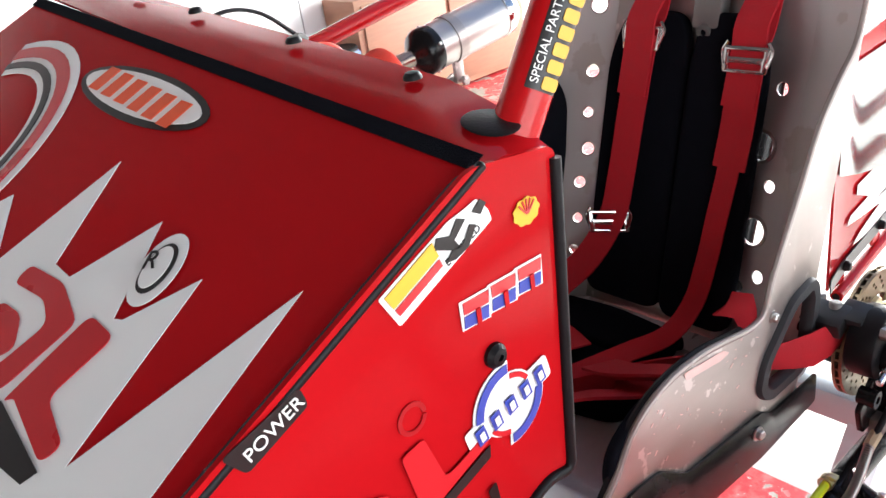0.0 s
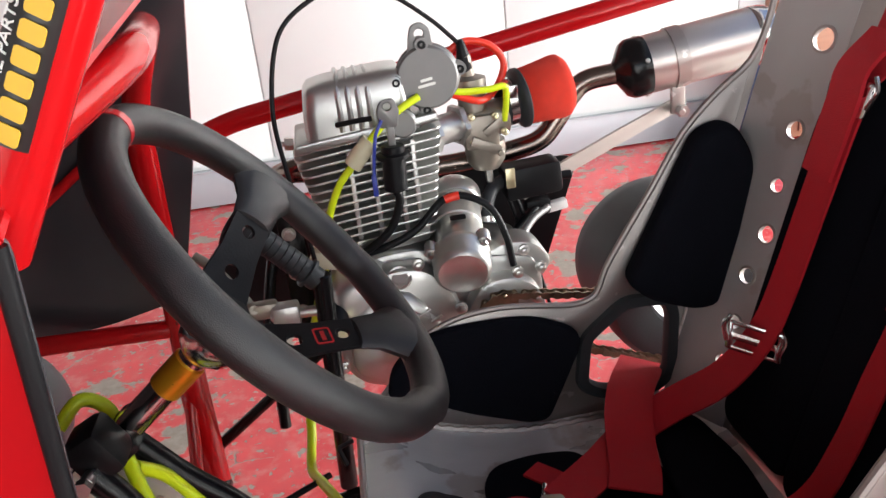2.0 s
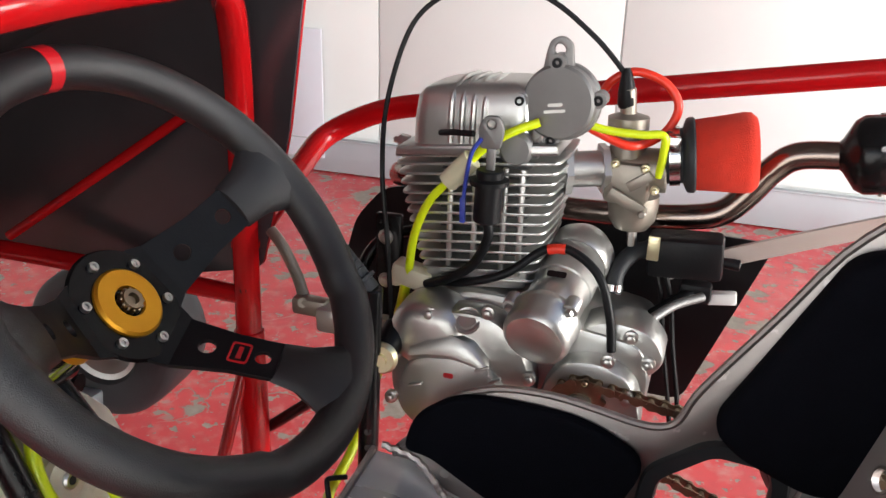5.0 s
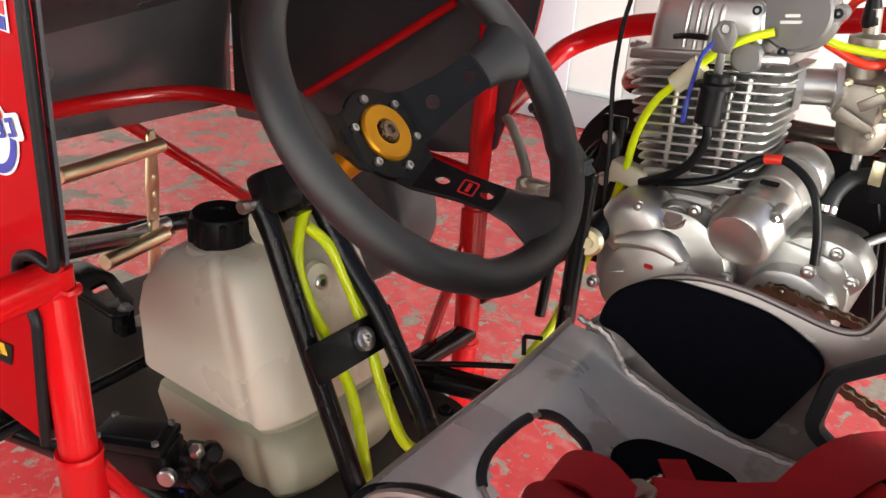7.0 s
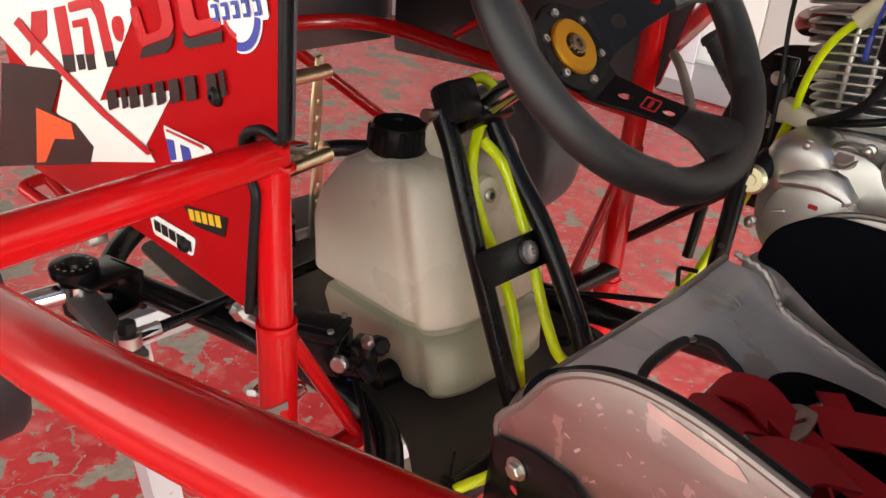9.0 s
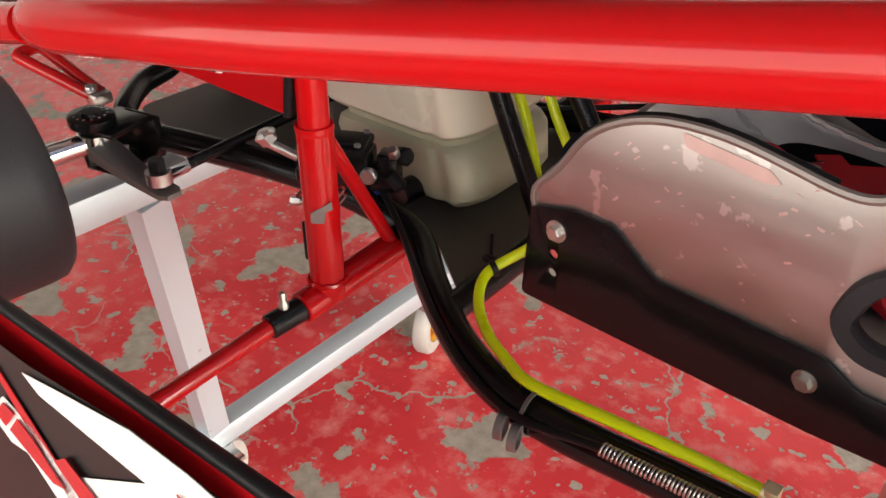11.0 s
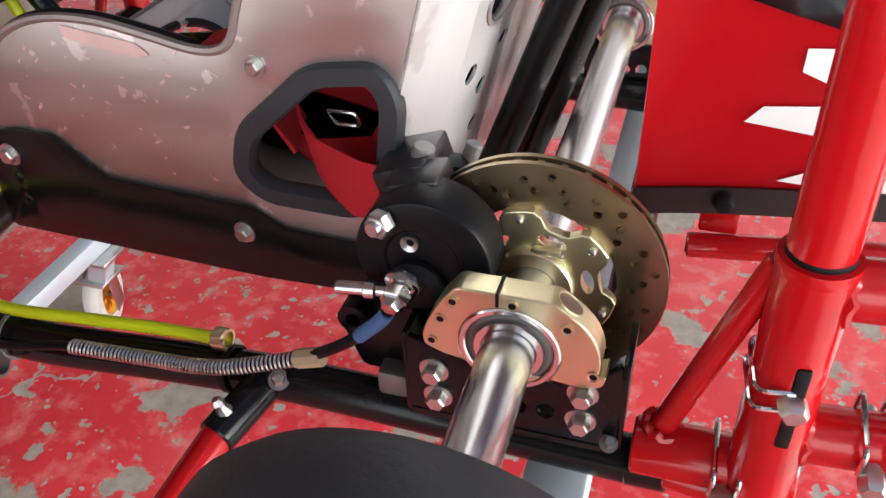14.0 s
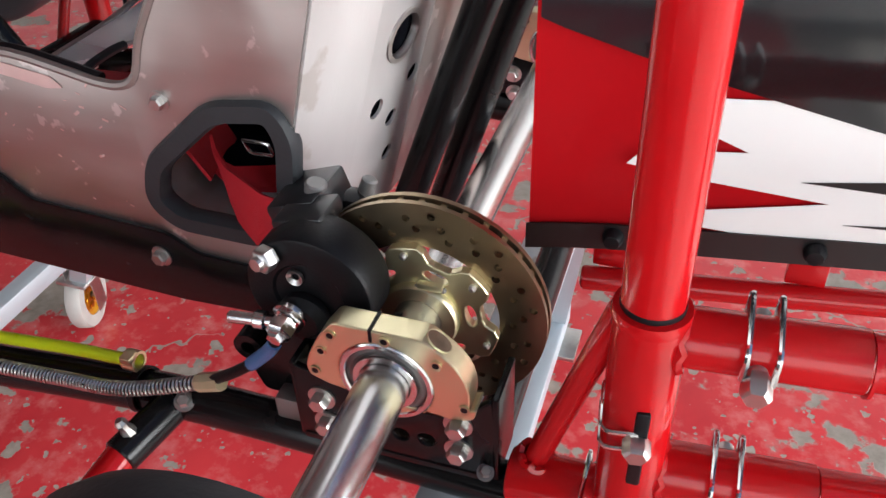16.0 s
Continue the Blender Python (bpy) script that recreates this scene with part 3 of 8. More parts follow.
# right front post, mirrored, with the hood hoop above
rp = part("right_post", joined(rod((*P_R, 1.02), (*P_R, 1.357), 0.0195, 24)), RED, kart, "red sleeve post")
part("upper_tube", tube([(*P_R, 1.345), (-0.772, 0.692, 1.70), (-0.72, 0.60, 1.80), (-0.69, 0.36, 1.80), (-0.745, 0.11, 1.765), (-0.785, 0.056, 1.70), (-0.780, 0.052, 1.52)], 0.0165, 0.06), RED, rp)
part("brace", rod((-0.79, 0.70, 1.32), (-0.80, 0.60, 1.12), 0.0085), RED, rp)
part("foot_tube", rod((-0.80, 0.58, 1.10), (-0.785, 0.74, 1.06), 0.0185), RED, rp)
part("lever_rod", rod((-0.775, 0.72, 1.20), (-0.60, 0.66, 1.36), 0.008), BLACK, rp, "black support rod")
part("weld_bead", weld((*P_R, 1.13), (0, 0, 1), 0.020), RED, rp)
for z in (1.62, 1.52, 1.42):
    part("screw_hole", lathe([(0, 0), (0.0045, 0), (0.0045, 0.001), (0, 0.001)], (0.2, -1, 0), (P_R[0] + 0.006, P_R[1] - 0.0163, z), 12), BLACK_MATT, rp)
part("right_rail", tube([(-0.785, 0.700, 1.47), (-0.82, 0.99, 1.55), (-0.72, 1.0, 1.598), (-0.35, 1.0, 1.655), (0.30, 1.0, 1.76)], 0.0172, 0.07), RED, kart, "thick glossy red side rail tube")
part("front_hoop", tube([(*P_R, 1.405), (-1.02, 0.66, 1.43), (-1.26, 0.60, 1.46), (-1.30, 0.40, 1.46), (-1.24, 0.10, 1.46), (-0.95, 0.06, 1.45), (*P_L, 1.44)], 0.0125, 0.09), RED, kart, "red front hoop tube")
part("hood_stay", rod((-1.10, 0.64, 1.46), (-0.84, 0.70, 1.64), 0.0065), RED, kart, "thin red stay")
part("front_tube", rod((-1.38, 0.52, 1.40), (-1.25, 0.74, 1.20), 0.011), RED, kart, "red tube")
part("front_bumper", tube([(-1.52, 0.20, 1.20), (-1.50, 0.45, 1.22), (-1.38, 0.62, 1.18)], 0.010, 0.06), RED, kart, "bent red bumper tube")

# chassis
rail = part("chassis_rail", sweep(smooth_line([(-1.160, 0.078, 1.180), (-1.05, 0.108, 1.180), (-0.93, 0.138, 1.178), (-0.83, 0.162, 1.166), (-0.729, 0.167, 1.147), (-0.640, 0.100, 1.146), (-0.559, 0.046, 1.146), (-0.489, 0.017, 1.146), (-0.42, 0.010, 1.146), (-0.30, 0.020, 1.146), (-0.18, 0.026, 1.147), (0.0, 0.022, 1.148), (0.09, 0.018, 1.150)], 6), ring_outline(0.0185, 18)), BLACK, kart, "black chassis side tube")
part("tube_end", rod((0.085, 0.018, 1.150), (0.115, 0.017, 1.152), 0.019, 18), BLACK, rail)
part("chassis_rail", sweep(smooth_line([(-1.20, 0.52, 1.15), (-0.95, 0.52, 1.15), (-0.75, 0.56, 1.15), (-0.55, 0.60, 1.16), (-0.35, 0.60, 1.17), (0.0, 0.56, 1.165), (0.10, 0.56, 1.165)], 6), ring_outline(0.0185, 18)), BLACK, kart, "black chassis side tube")
part("front_tube", sweep(smooth_line([(-1.150, 0.055, 1.186), (-1.200, 0.094, 1.198), (-1.258, 0.158, 1.199), (-1.284, 0.225, 1.200), (-1.330, 0.285, 1.200), (-1.385, 0.330, 1.200), (-1.398, 0.40, 1.200), (-1.375, 0.50, 1.200), (-1.345, 0.62, 1.200), (-1.27, 0.71, 1.190), (-1.12, 0.74, 1.180)], 6), ring_outline(0.0165, 18)), BLACK, kart, "black bent front chassis tube")
part("cross_tube", rod((-0.60, 0.08, 1.146), (-0.60, 0.60, 1.156), 0.016, 18), BLACK, kart, "black chassis cross tube")
part("cross_tube", rod((-0.80, 0.22, 1.15), (-0.78, 0.70, 1.15), 0.0165, 18), BLACK, kart, "black chassis cross tube")
part("cross_tube", rod((0.06, 0.02, 1.15), (0.06, 0.56, 1.160), 0.016, 18), BLACK, kart, "black chassis cross tube")
pan = part("floor_pan", plate(soft_poly([(-1.345, 0.190), (-1.20, 0.178), (-0.72, 0.20), (-0.60, 0.11), (-0.62, 0.30), (-0.675, 0.46), (-0.678, 0.562), (-0.74, 0.568), (-1.345, 0.58)], 0.03), flat_pose(1.122), 0.004), material("dark_floor_pan", (0.085, 0.075, 0.065), 0.45, 0.4, vary=0.25, scale=8, bump=0.05), kart, "dark metal floor pan")
for x, y in ((-0.72, 0.50), (-0.70, 0.535), (-1.1, 0.25), (-0.9, 0.25)):
    part("bolt", bolt((x, y, 1.126), (0, 0, 1), 0.008, 0.006), BLACK_MATT, pan)
part("seat_support_plate", toe(cut_across(plate(soft_poly([(-0.545, 1.270), (-0.50, 1.283), (-0.455, 1.284), (-0.405, 1.249), (-0.25, 1.249), (-0.224, 1.232), (-0.10, 1.226), (-0.10, 1.177), (-0.55, 1.163)], 0.008), side_pose(0.1135), 0.004, 0.001, [circle(-0.514, 1.226, 0.005, 12), circle(-0.514, 1.204, 0.005, 12)]))), BLACK, kart, "black side plate bolted under the seat")

# left front suspension: beam, kingpin, steering arm, tie rod, wheel
kp = Vector((-1.142, 0.014, 1.196))
hub = part("kingpin", joined(lathe([(0, 0), (0.029, 0), (0.030, 0.004), (0.030, 0.012), (0.027, 0.014), (0.014, 0.014), (0.012, 0.018), (0, 0.018)], (0.05, 0.02, 1), kp + Vector((0, 0, 0.024)), 28), rod(kp - Vector((0, 0, 0.035)), kp + Vector((0, 0, 0.025)), 0.014, 20)), BLACK, kart, "black kingpin with a dotted camber disc")
part("yoke", joined(box(*(kp + Vector((0.010, 0.026, 0.019))), 0.062, 0.076, 0.008, 0.003, Matrix.Rotation(radians(14), 4, "Z")), box(*(kp + Vector((0.014, 0.060, -0.006))), 0.060, 0.010, 0.058, 0.003, Matrix.Rotation(radians(14), 4, "Z")), box(*(kp + Vector((0.010, 0.026, -0.034))), 0.060, 0.076, 0.008, 0.003, Matrix.Rotation(radians(14), 4, "Z"))), BLACK, hub, "black steel yoke")
for i in range(14):
    part("camber_dot", lathe([(0, 0), (0.0022, 0), (0, 0.001)], (0, 0, 1), kp + Vector((0.021 * math.cos(i * 0.449), 0.021 * math.sin(i * 0.449), 0.0382)), 8), ZINC, hub)
part("stub_axle", joined(rod(kp, kp + Vector((-0.03, -0.16, -0.01)), 0.0145, 20), rod(kp + Vector((0, 0, -0.026)), kp + Vector((0, 0, 0.014)), 0.0225, 20)), STEEL, hub, "bright steel stub axle")
ARM = [(-0.005, 0.020, 0.013, -0.008), (0.030, 0.019, 0.012, -0.012), (0.085, 0.016, 0.008, -0.022), (0.120, 0.015, 0.006, -0.024), (0.152, 0.016, 0.004, -0.024), (0.163, 0.010, 0.0035, -0.024)]
part("steering_arm", loft([[kp + Vector((x, s * w, z + q * h)) for s, q in ((-1, -0.7), (-0.7, -1), (0.7, -1), (1, -0.7), (1, 0.7), (0.7, 1), (-0.7, 1), (-1, 0.7))] for x, w, h, z in ARM]), GREYCAST, hub, "dark cast steering arm")
tr = part("tie_rod", rod((-1.000, 0.020, 1.192), (-0.985, 0.330, 1.215), 0.0075, 14), BLACK, kart, "thin black tie rod")
part("rod_end", joined(lathe([(0.005, -0.008), (0.016, -0.008), (0.016, 0.008), (0.005, 0.008), (0.005, -0.008)], (0, 0, 1), (-1.002, 0.012, 1.192), 18), rod((-1.002, 0.020, 1.192), (-0.999, 0.052, 1.194), 0.0095, 6)), ZINC, tr, "zinc rod end")
part("bolt", joined(rod((-1.002, 0.012, 1.175), (-1.002, 0.012, 1.205), 0.006), lathe([(0, 0), (0.0115, 0), (0.0115, 0.010), (0.009, 0.014), (0, 0.014)], (0, 0, 1), (-1.002, 0.012, 1.202), 6)), BLACK_MATT, tr)


def slick(cy, width, radius, cx, cz, hub_axis=(0, 1, 0), label="worn black slick tyre"):
    """A kart wheel: slick tyre with rounded shoulders on a small rim."""
    w = width / 2
    prof = [(0.066, -w * 0.80), (0.072, -w * 0.92), (radius * 0.80, -w), (radius * 0.92, -w * 0.95), (radius * 0.985, -w * 0.80), (radius, -w * 0.5), (radius, w * 0.5), (radius * 0.985, w * 0.80), (radius * 0.92, w * 0.95), (radius * 0.80, w), (0.072, w * 0.92), (0.066, w * 0.80), (0.066, -w * 0.80)]
    t = part("wheel", lathe(prof, hub_axis, (cx, cy, cz), 56), RUBBER, kart, label)
    part("rim", lathe([(0.028, -w * 0.2), (0.050, -w * 0.25), (0.058, -w * 0.75), (0.068, -w * 0.82), (0.068, -w * 0.78), (0.060, w * 0.1), (0.068, w * 0.78), (0.068, w * 0.82), (0.058, w * 0.75), (0.050, w * 0.1), (0.028, w * 0.1), (0.028, -w * 0.2)], hub_axis, (cx, cy, cz), 32), CAST, t, "cast alloy wheel rim")
    return t


slick(-0.150, 0.135, 0.138, -1.140, 1.195, (0.12, 1, 0))
slick(0.89, 0.135, 0.135, -1.165, 1.195, (-0.08, 1, 0))
slick(-0.262, 0.18, 0.130, 0.0, 1.2515)
slick(0.95, 0.20, 0.146, 0.0, 1.2515)

# ---- the kart: fairing and its vinyl ----
HN = Vector((-0.4197, -0.1146, 0.9004))
HOOD = Matrix(((1, 0, HN.x, 0), (0, 1, HN.y, 0), (0.4661, 0.1272, HN.z, 2.1349), (0, 0, 0, 1)))  # the plan's x, y on the sloping hood
SIDE = Matrix(((1, 0, 0, 0), (0, 0, -1, 0.044), (0, 1, 0, 0), (0, 0, 0, 1)))  # the plan's x, z on the left side, outwards


def lettering(text, m, size, mat, parent, label):
    """Printed words, lying in the pose's plane, with their lower left corner at its origin."""
    cu = bpy.data.curves.new("words", "FONT")
    cu.body, cu.size, cu.extrude = text, size, 0.0003
    ob = bpy.data.objects.new("words", cu)
    me = bpy.data.meshes.new_from_object(ob)
    bpy.data.objects.remove(ob)
    bm = bmesh.new()
    bm.from_mesh(me)
    bpy.data.meshes.remove(me)
    bmesh.ops.transform(bm, matrix=m, verts=bm.verts)
    return part("lettering", bm, mat, parent, label, smooth=False)


def shift(outline, dx, dy):
    return [(x + dx, y + dy) for x, y in outline]


def turned(cx, cy, deg, outline):
    c, s = math.cos(radians(deg)), math.sin(radians(deg))
    return [(cx + c * x - s * y, cy + s * x + c * y) for x, y in outline]


def bar(w, h):
    return [(-w / 2, -h / 2), (w / 2, -h / 2), (w / 2, h / 2), (-w / 2, h / 2)]


hood = part("hood", plate([(-0.760, 0.032), (-0.775, 0.725), (-1.32, 0.77), (-1.32, 0.032)], HOOD, -0.004), FAIRING, kart, "glossy red sloping hood with white flame vinyl")
part("liner", plate([(-0.762, 0.05), (-0.777, 0.72), (-1.30, 0.76), (-1.30, 0.05)], HOOD @ Matrix.Translation((0, 0, -0.0085)), -0.003), LINER, hood, "black inner face")
part("edge_trim", joined(rod(HOOD @ Vector((-0.755, 0.032, -0.001)), HOOD @ Vector((-1.32, 0.032, -0.001)), 0.0036, 12)), BLACK_MATT, hood, "black rubber edge trim")
decal("fold_strip", [(-0.763, 0.034), (-0.778, 0.726), (-0.766, 0.728), (-0.751, 0.034)], HOOD, FABRIC, hood, 0.0012, "black foam strip along the fold")
rows = []
for i in range(15):
    y = 0.032 + 0.694 * i / 14
    rear = 1.776 + 0.026 * min(1, (y - 0.032) / 0.07) + 0.098 * (y - 0.046)
    back = -0.693 + 0.007 * min(1, (y - 0.032) / 0.12)
    front = HOOD @ Vector((-0.760, y, -0.0005))
    rows.append([front, front.lerp(Vector((back, y, rear)), 0.35) + Vector((0, 0, 0.004)), front.lerp(Vector((back, y, rear)), 0.7) + Vector((0, 0, 0.003)), Vector((back, y, rear)), Vector((back + 0.001, y, rear - 0.004))])
top = part("hood_top", sheet(rows, 0.003), FAIRING, kart, "red top panel behind the fold")
for y in (0.148, 0.30, 0.47, 0.60):
    at = Vector((-0.706, y, 0.004)) + Vector((0, 0, (HOOD @ Vector((-0.742, y, 0))).z * 0.45 + (1.802 + 0.098 * (y - 0.046)) * 0.55))
    part("bolt", lathe([(0, 0), (0.0072, 0), (0.0072, 0.002), (0.005, 0.005), (0, 0.006)], (0, 0, 1), at, 16), BLACK_MATT, top, "black button bolt")
# the hole's darkness is a black disc laid on the panel
part("tube_hole", lathe([(0, 0), (0.018, 0), (0.020, 0.001), (0.018, 0.002), (0, 0.002)], (0.02, -0.25, 1), (-0.716, 0.062, 1.7950), 24), BLACK_MATT, top, "black disc in place of the dark tube hole")
pillar = part("cage_pillar", rod((-0.712, 0.064, 1.755), (-0.40, 0.01, 2.30), 0.0172, 24), RED, kart, "red cage tube rising through the hood")
# sticker on the pillar: black field with a yellow name block and white words
ax = (Vector((-0.40, 0.01, 2.30)) - Vector((-0.712, 0.064, 1.755))).normalized()
out = Vector((-0.30, -0.95, 0.05))
out = (out - ax * out.dot(ax)).normalized()
PM = Matrix.Translation(Vector((-0.712, 0.064, 1.755)) + ax * 0.062) @ Matrix((ax, out.cross(ax), out)).transposed().to_4x4()
wrap = []
for i in range(7):
    a = radians(-42 + 14 * i)
    wrap.append([PM @ Vector((u, 0.0176 * math.sin(a), 0.0176 * math.cos(a))) for u in (0.0, 0.045, 0.09)])
stk = part("sticker", sheet(wrap, 0.0004), VINYL_BLACK, pillar, "black sticker with yellow block letters")
for i in range(8):
    part("letter_block", plate(soft_poly(shift(bar(0.0085, 0.0115), 0.006 + 0.0112 * i, -0.0035 - 0.0), 0.002), PM @ Matrix.Translation((0, 0, 0.0178)), 0.0006), VINYL_YELLOW, stk)
lettering("SPECIAL PARTS", PM @ Matrix.Translation((0.004, 0.0052, 0.0174)) @ Matrix.Rotation(radians(-20), 4, "X"), 0.0085, VINYL_WHITE, stk, "small white words")

# vinyl on the hood
flames = [(-0.865, 0.330), (-0.946, 0.288), (-0.946, 0.262), (-0.883, 0.229), (-0.946, 0.190), (-0.943, 0.182), (-0.897, 0.151), (-1.015, 0.124), (-0.870, 0.074), (-0.997, 0.056), (-1.31, 0.056), (-1.31, 0.62), (-1.00, 0.60), (-0.925, 0.50), (-0.985, 0.45), (-0.931, 0.412), (-0.972, 0.350)]
decal("flame_decal", flames, HOOD, VINYL_WHITE, hood, 0.0010, "white jagged flame vinyl")
for pts in ([(-0.957, 0.308), (-0.951, 0.26), (-0.962, 0.215), (-1.015, 0.222), (-1.05, 0.25), (-1.06, 0.27), (-1.01, 0.245), (-0.975, 0.238), (-0.966, 0.262), (-0.972, 0.307)],
            [(-0.985, 0.30), (-0.982, 0.27), (-0.998, 0.245), (-1.04, 0.28), (-1.05, 0.30)],
            [(-0.953, 0.209), (-0.953, 0.174), (-1.000, 0.180), (-1.009, 0.138), (-1.023, 0.142), (-1.014, 0.206), (-1.02, 0.212)]):
    decal("emblem_stroke", soft_poly(pts, 0.008), HOOD, VINYL_RED, hood, 0.0024, "broad red emblem stroke")
decal("emblem_stroke", [(-1.020, 0.213), (-1.026, 0.138), (-1.036, 0.142), (-1.05, 0.24)], HOOD, VINYL_BLACK, hood, 0.0024, "black emblem shadow")


def emblem_ring(cx, cy, turn, scale=1.0):
    """The registered mark: a white lens with a ring and an R."""
    decal("mark_field", turned(cx, cy, turn, oval(None, 0.027 * scale, 0.019 * scale)), HOOD, VINYL_WHITE, hood, 0.0024, "white oval mark")
    decal("mark_ring", turned(cx, cy, turn, oval(None, 0.0185 * scale, 0.0130 * scale)), HOOD, VINYL_BLACK, hood, 0.0036)
    decal("mark_inner", turned(cx, cy, turn, oval(None, 0.0155 * scale, 0.0105 * scale)), HOOD, VINYL_WHITE, hood, 0.0048)


emblem_ring(-0.908, 0.191, 20)
lettering("R", HOOD @ Matrix.Translation((-0.915, 0.201, 0.0062)) @ Matrix.Rotation(radians(-62), 4, "Z"), 0.020, VINYL_BLACK, hood, "small dark letter R")
# oval tyre badge
decal("badge_edge", turned(-0.813, 0.388, -87, oval(None, 0.105, 0.0255)), HOOD, VINYL_BLACK, hood, 0.0012, "black badge edge")
decal("badge_field", turned(-0.813, 0.388, -87, oval(None, 0.096, 0.0195)), HOOD, VINYL_WHITE, hood, 0.0024, "white oval badge")
for i in range(6):
    decal("badge_letter", turned(-0.813 - 0.0015, 0.455 - 0.0265 * i, -87, [(-0.010, -0.013), (0.007, -0.013), (0.011, 0.013), (-0.006, 0.013)]), HOOD, VINYL_ORANGE, hood, 0.0036)
# arch emblem by the front edge
for r0, r1, mat, lift in ((0.150, 0.105, VINYL_WHITE, 0.0012), (0.140, 0.126, VINYL_RED, 0.0024), (0.120, 0.112, VINYL_BLACK, 0.0024)):
    arc = [(-0.95 + r0 * math.cos(a * 0.1309), 0.575 - 0.95 * r0 * math.sin(a * 0.1309)) for a in range(-4, 14)] + [(-0.95 + r1 * math.cos(a * 0.1309), 0.575 - 0.95 * r1 * math.sin(a * 0.1309)) for a in range(13, -5, -1)]
    decal("arch_stroke", arc, HOOD, mat, hood, lift, "arched emblem stroke")

SIDE_A = Matrix(((0.965, 0, 0, -0.0336), (0, 0, -1, 0.030), (0, 0.965, 0, 0.0676), (0, 0, 0, 1)))  # upper stickers
SIDE_B = Matrix(((0.960, 0, 0, -0.0072), (0, 0, -1, 0.030), (0, 0.960, 0, 0.0703), (0, 0, 0, 1)))  # lower stickers
SIDE_N = Matrix(((1, 0, 0, 0), (0, 0, -1, 0.030), (0, 1, 0, 0), (0, 0, 0, 1)))
FAINT = material("faint_red_vinyl", (0.33, 0.006, 0.009), 0.3)
# left side panel with its notch for the cage tube
side_out = [(-0.692, 1.778), (-0.767, 1.788), (-1.307, 1.536), (-1.274, 1.318), (-0.977, 1.336), (-0.767, 1.334), (-0.746, 1.460), (-0.755, 1.472), (-0.766, 1.491), (-0.761, 1.513), (-0.732, 1.525), (-0.706, 1.518)]
sp = part("side_panel", plate(soft_poly(side_out, 0.010), SIDE_N, -0.004), FAIRING, kart, "glossy red left side panel with sponsor stickers")
part("liner", plate(soft_poly([(x, z - 0.004) for x, z in side_out], 0.012), SIDE_N @ Matrix.Translation((0, 0, -0.0075)), -0.003), LINER, sp, "black inner face")
part("edge_trim", tube([(-0.694, 0.029, 1.770), (-0.706, 0.029, 1.518), (-0.732, 0.029, 1.524), (-0.761, 0.029, 1.513), (-0.766, 0.029, 1.491), (-0.755, 0.029, 1.473), (-0.747, 0.029, 1.461), (-0.767, 0.029, 1.334)], 0.0045, 0.010, 10), BLACK_MATT, sp, "black rubber edge trim")
for x, z in ((-0.762, 1.647), (-0.796, 1.519), (-0.876, 1.340)):
    part("bolt", lathe([(0, 0), (0.0090, 0), (0.0090, 0.003), (0.006, 0.0065), (0.0025, 0.007), (0.0025, 0.0045), (0, 0.0045)], (0, -1, 0), (x * 0.965 - 0.0336, 0.0295, z * 0.965 + 0.0676), 20), BLACK_MATT, sp, "black button bolt")
# filter maker's sticker: white strip, yellow block, dark letter shapes
decal("sticker_field", soft_poly([(-0.846, 1.731), (-0.834, 1.707), (-0.749, 1.744), (-0.751, 1.752), (-0.760, 1.763), (-0.770, 1.760), (-0.786, 1.757), (-0.800, 1.751)], 0.002), SIDE_A, VINYL_WHITE, sp, 0.0010, "white sponsor sticker")
decal("sticker_block", [(-0.842, 1.7305), (-0.837, 1.721), (-0.797, 1.739), (-0.801, 1.7495)], SIDE_A, VINYL_YELLOW, sp, 0.0022)
decal("sticker_block", [(-0.836, 1.7195), (-0.8335, 1.7145), (-0.795, 1.7315), (-0.797, 1.737)], SIDE_A, VINYL_RED, sp, 0.0022)
for pts in ([(-0.800, 1.744), (-0.797, 1.751), (-0.786, 1.748), (-0.779, 1.757), (-0.772, 1.754), (-0.783, 1.744), (-0.779, 1.737), (-0.787, 1.7385)], [(-0.792, 1.732), (-0.786, 1.738), (-0.776, 1.739), (-0.769, 1.749), (-0.764, 1.747), (-0.772, 1.735), (-0.784, 1.731)], [(-0.766, 1.756), (-0.758, 1.762), (-0.753, 1.758), (-0.759, 1.752)]):
    decal("sticker_letter", pts, SIDE_A, VINYL_BLACK, sp, 0.0022)
lettering("EQUIPPED", SIDE_A @ Matrix.Translation((-0.791, 1.7285, 0.0020)) @ Matrix.Rotation(radians(23), 4, "Z"), 0.0075, VINYL_BLACK, sp, "small dark words")
# yellow scallop
shell = [(-0.717 + 0.0125 * math.cos(a) * (1 + 0.06 * math.cos(9 * a)), 1.737 + 0.0098 * math.sin(a) * (1 + 0.06 * math.cos(9 * a))) for a in [i * math.pi / 20 for i in range(40)]]
decal("scallop", shell, SIDE_A, VINYL_YELLOW, sp, 0.0010, "yellow scallop sticker")
for i in range(5):
    decal("scallop_rib", turned(-0.717, 1.7345, 50 + 20 * i, [(0.001, -0.0004), (0.0115, -0.0007), (0.0115, 0.0007), (0.001, 0.0004)]), SIDE_A, VINYL_RED, sp, 0.0020)
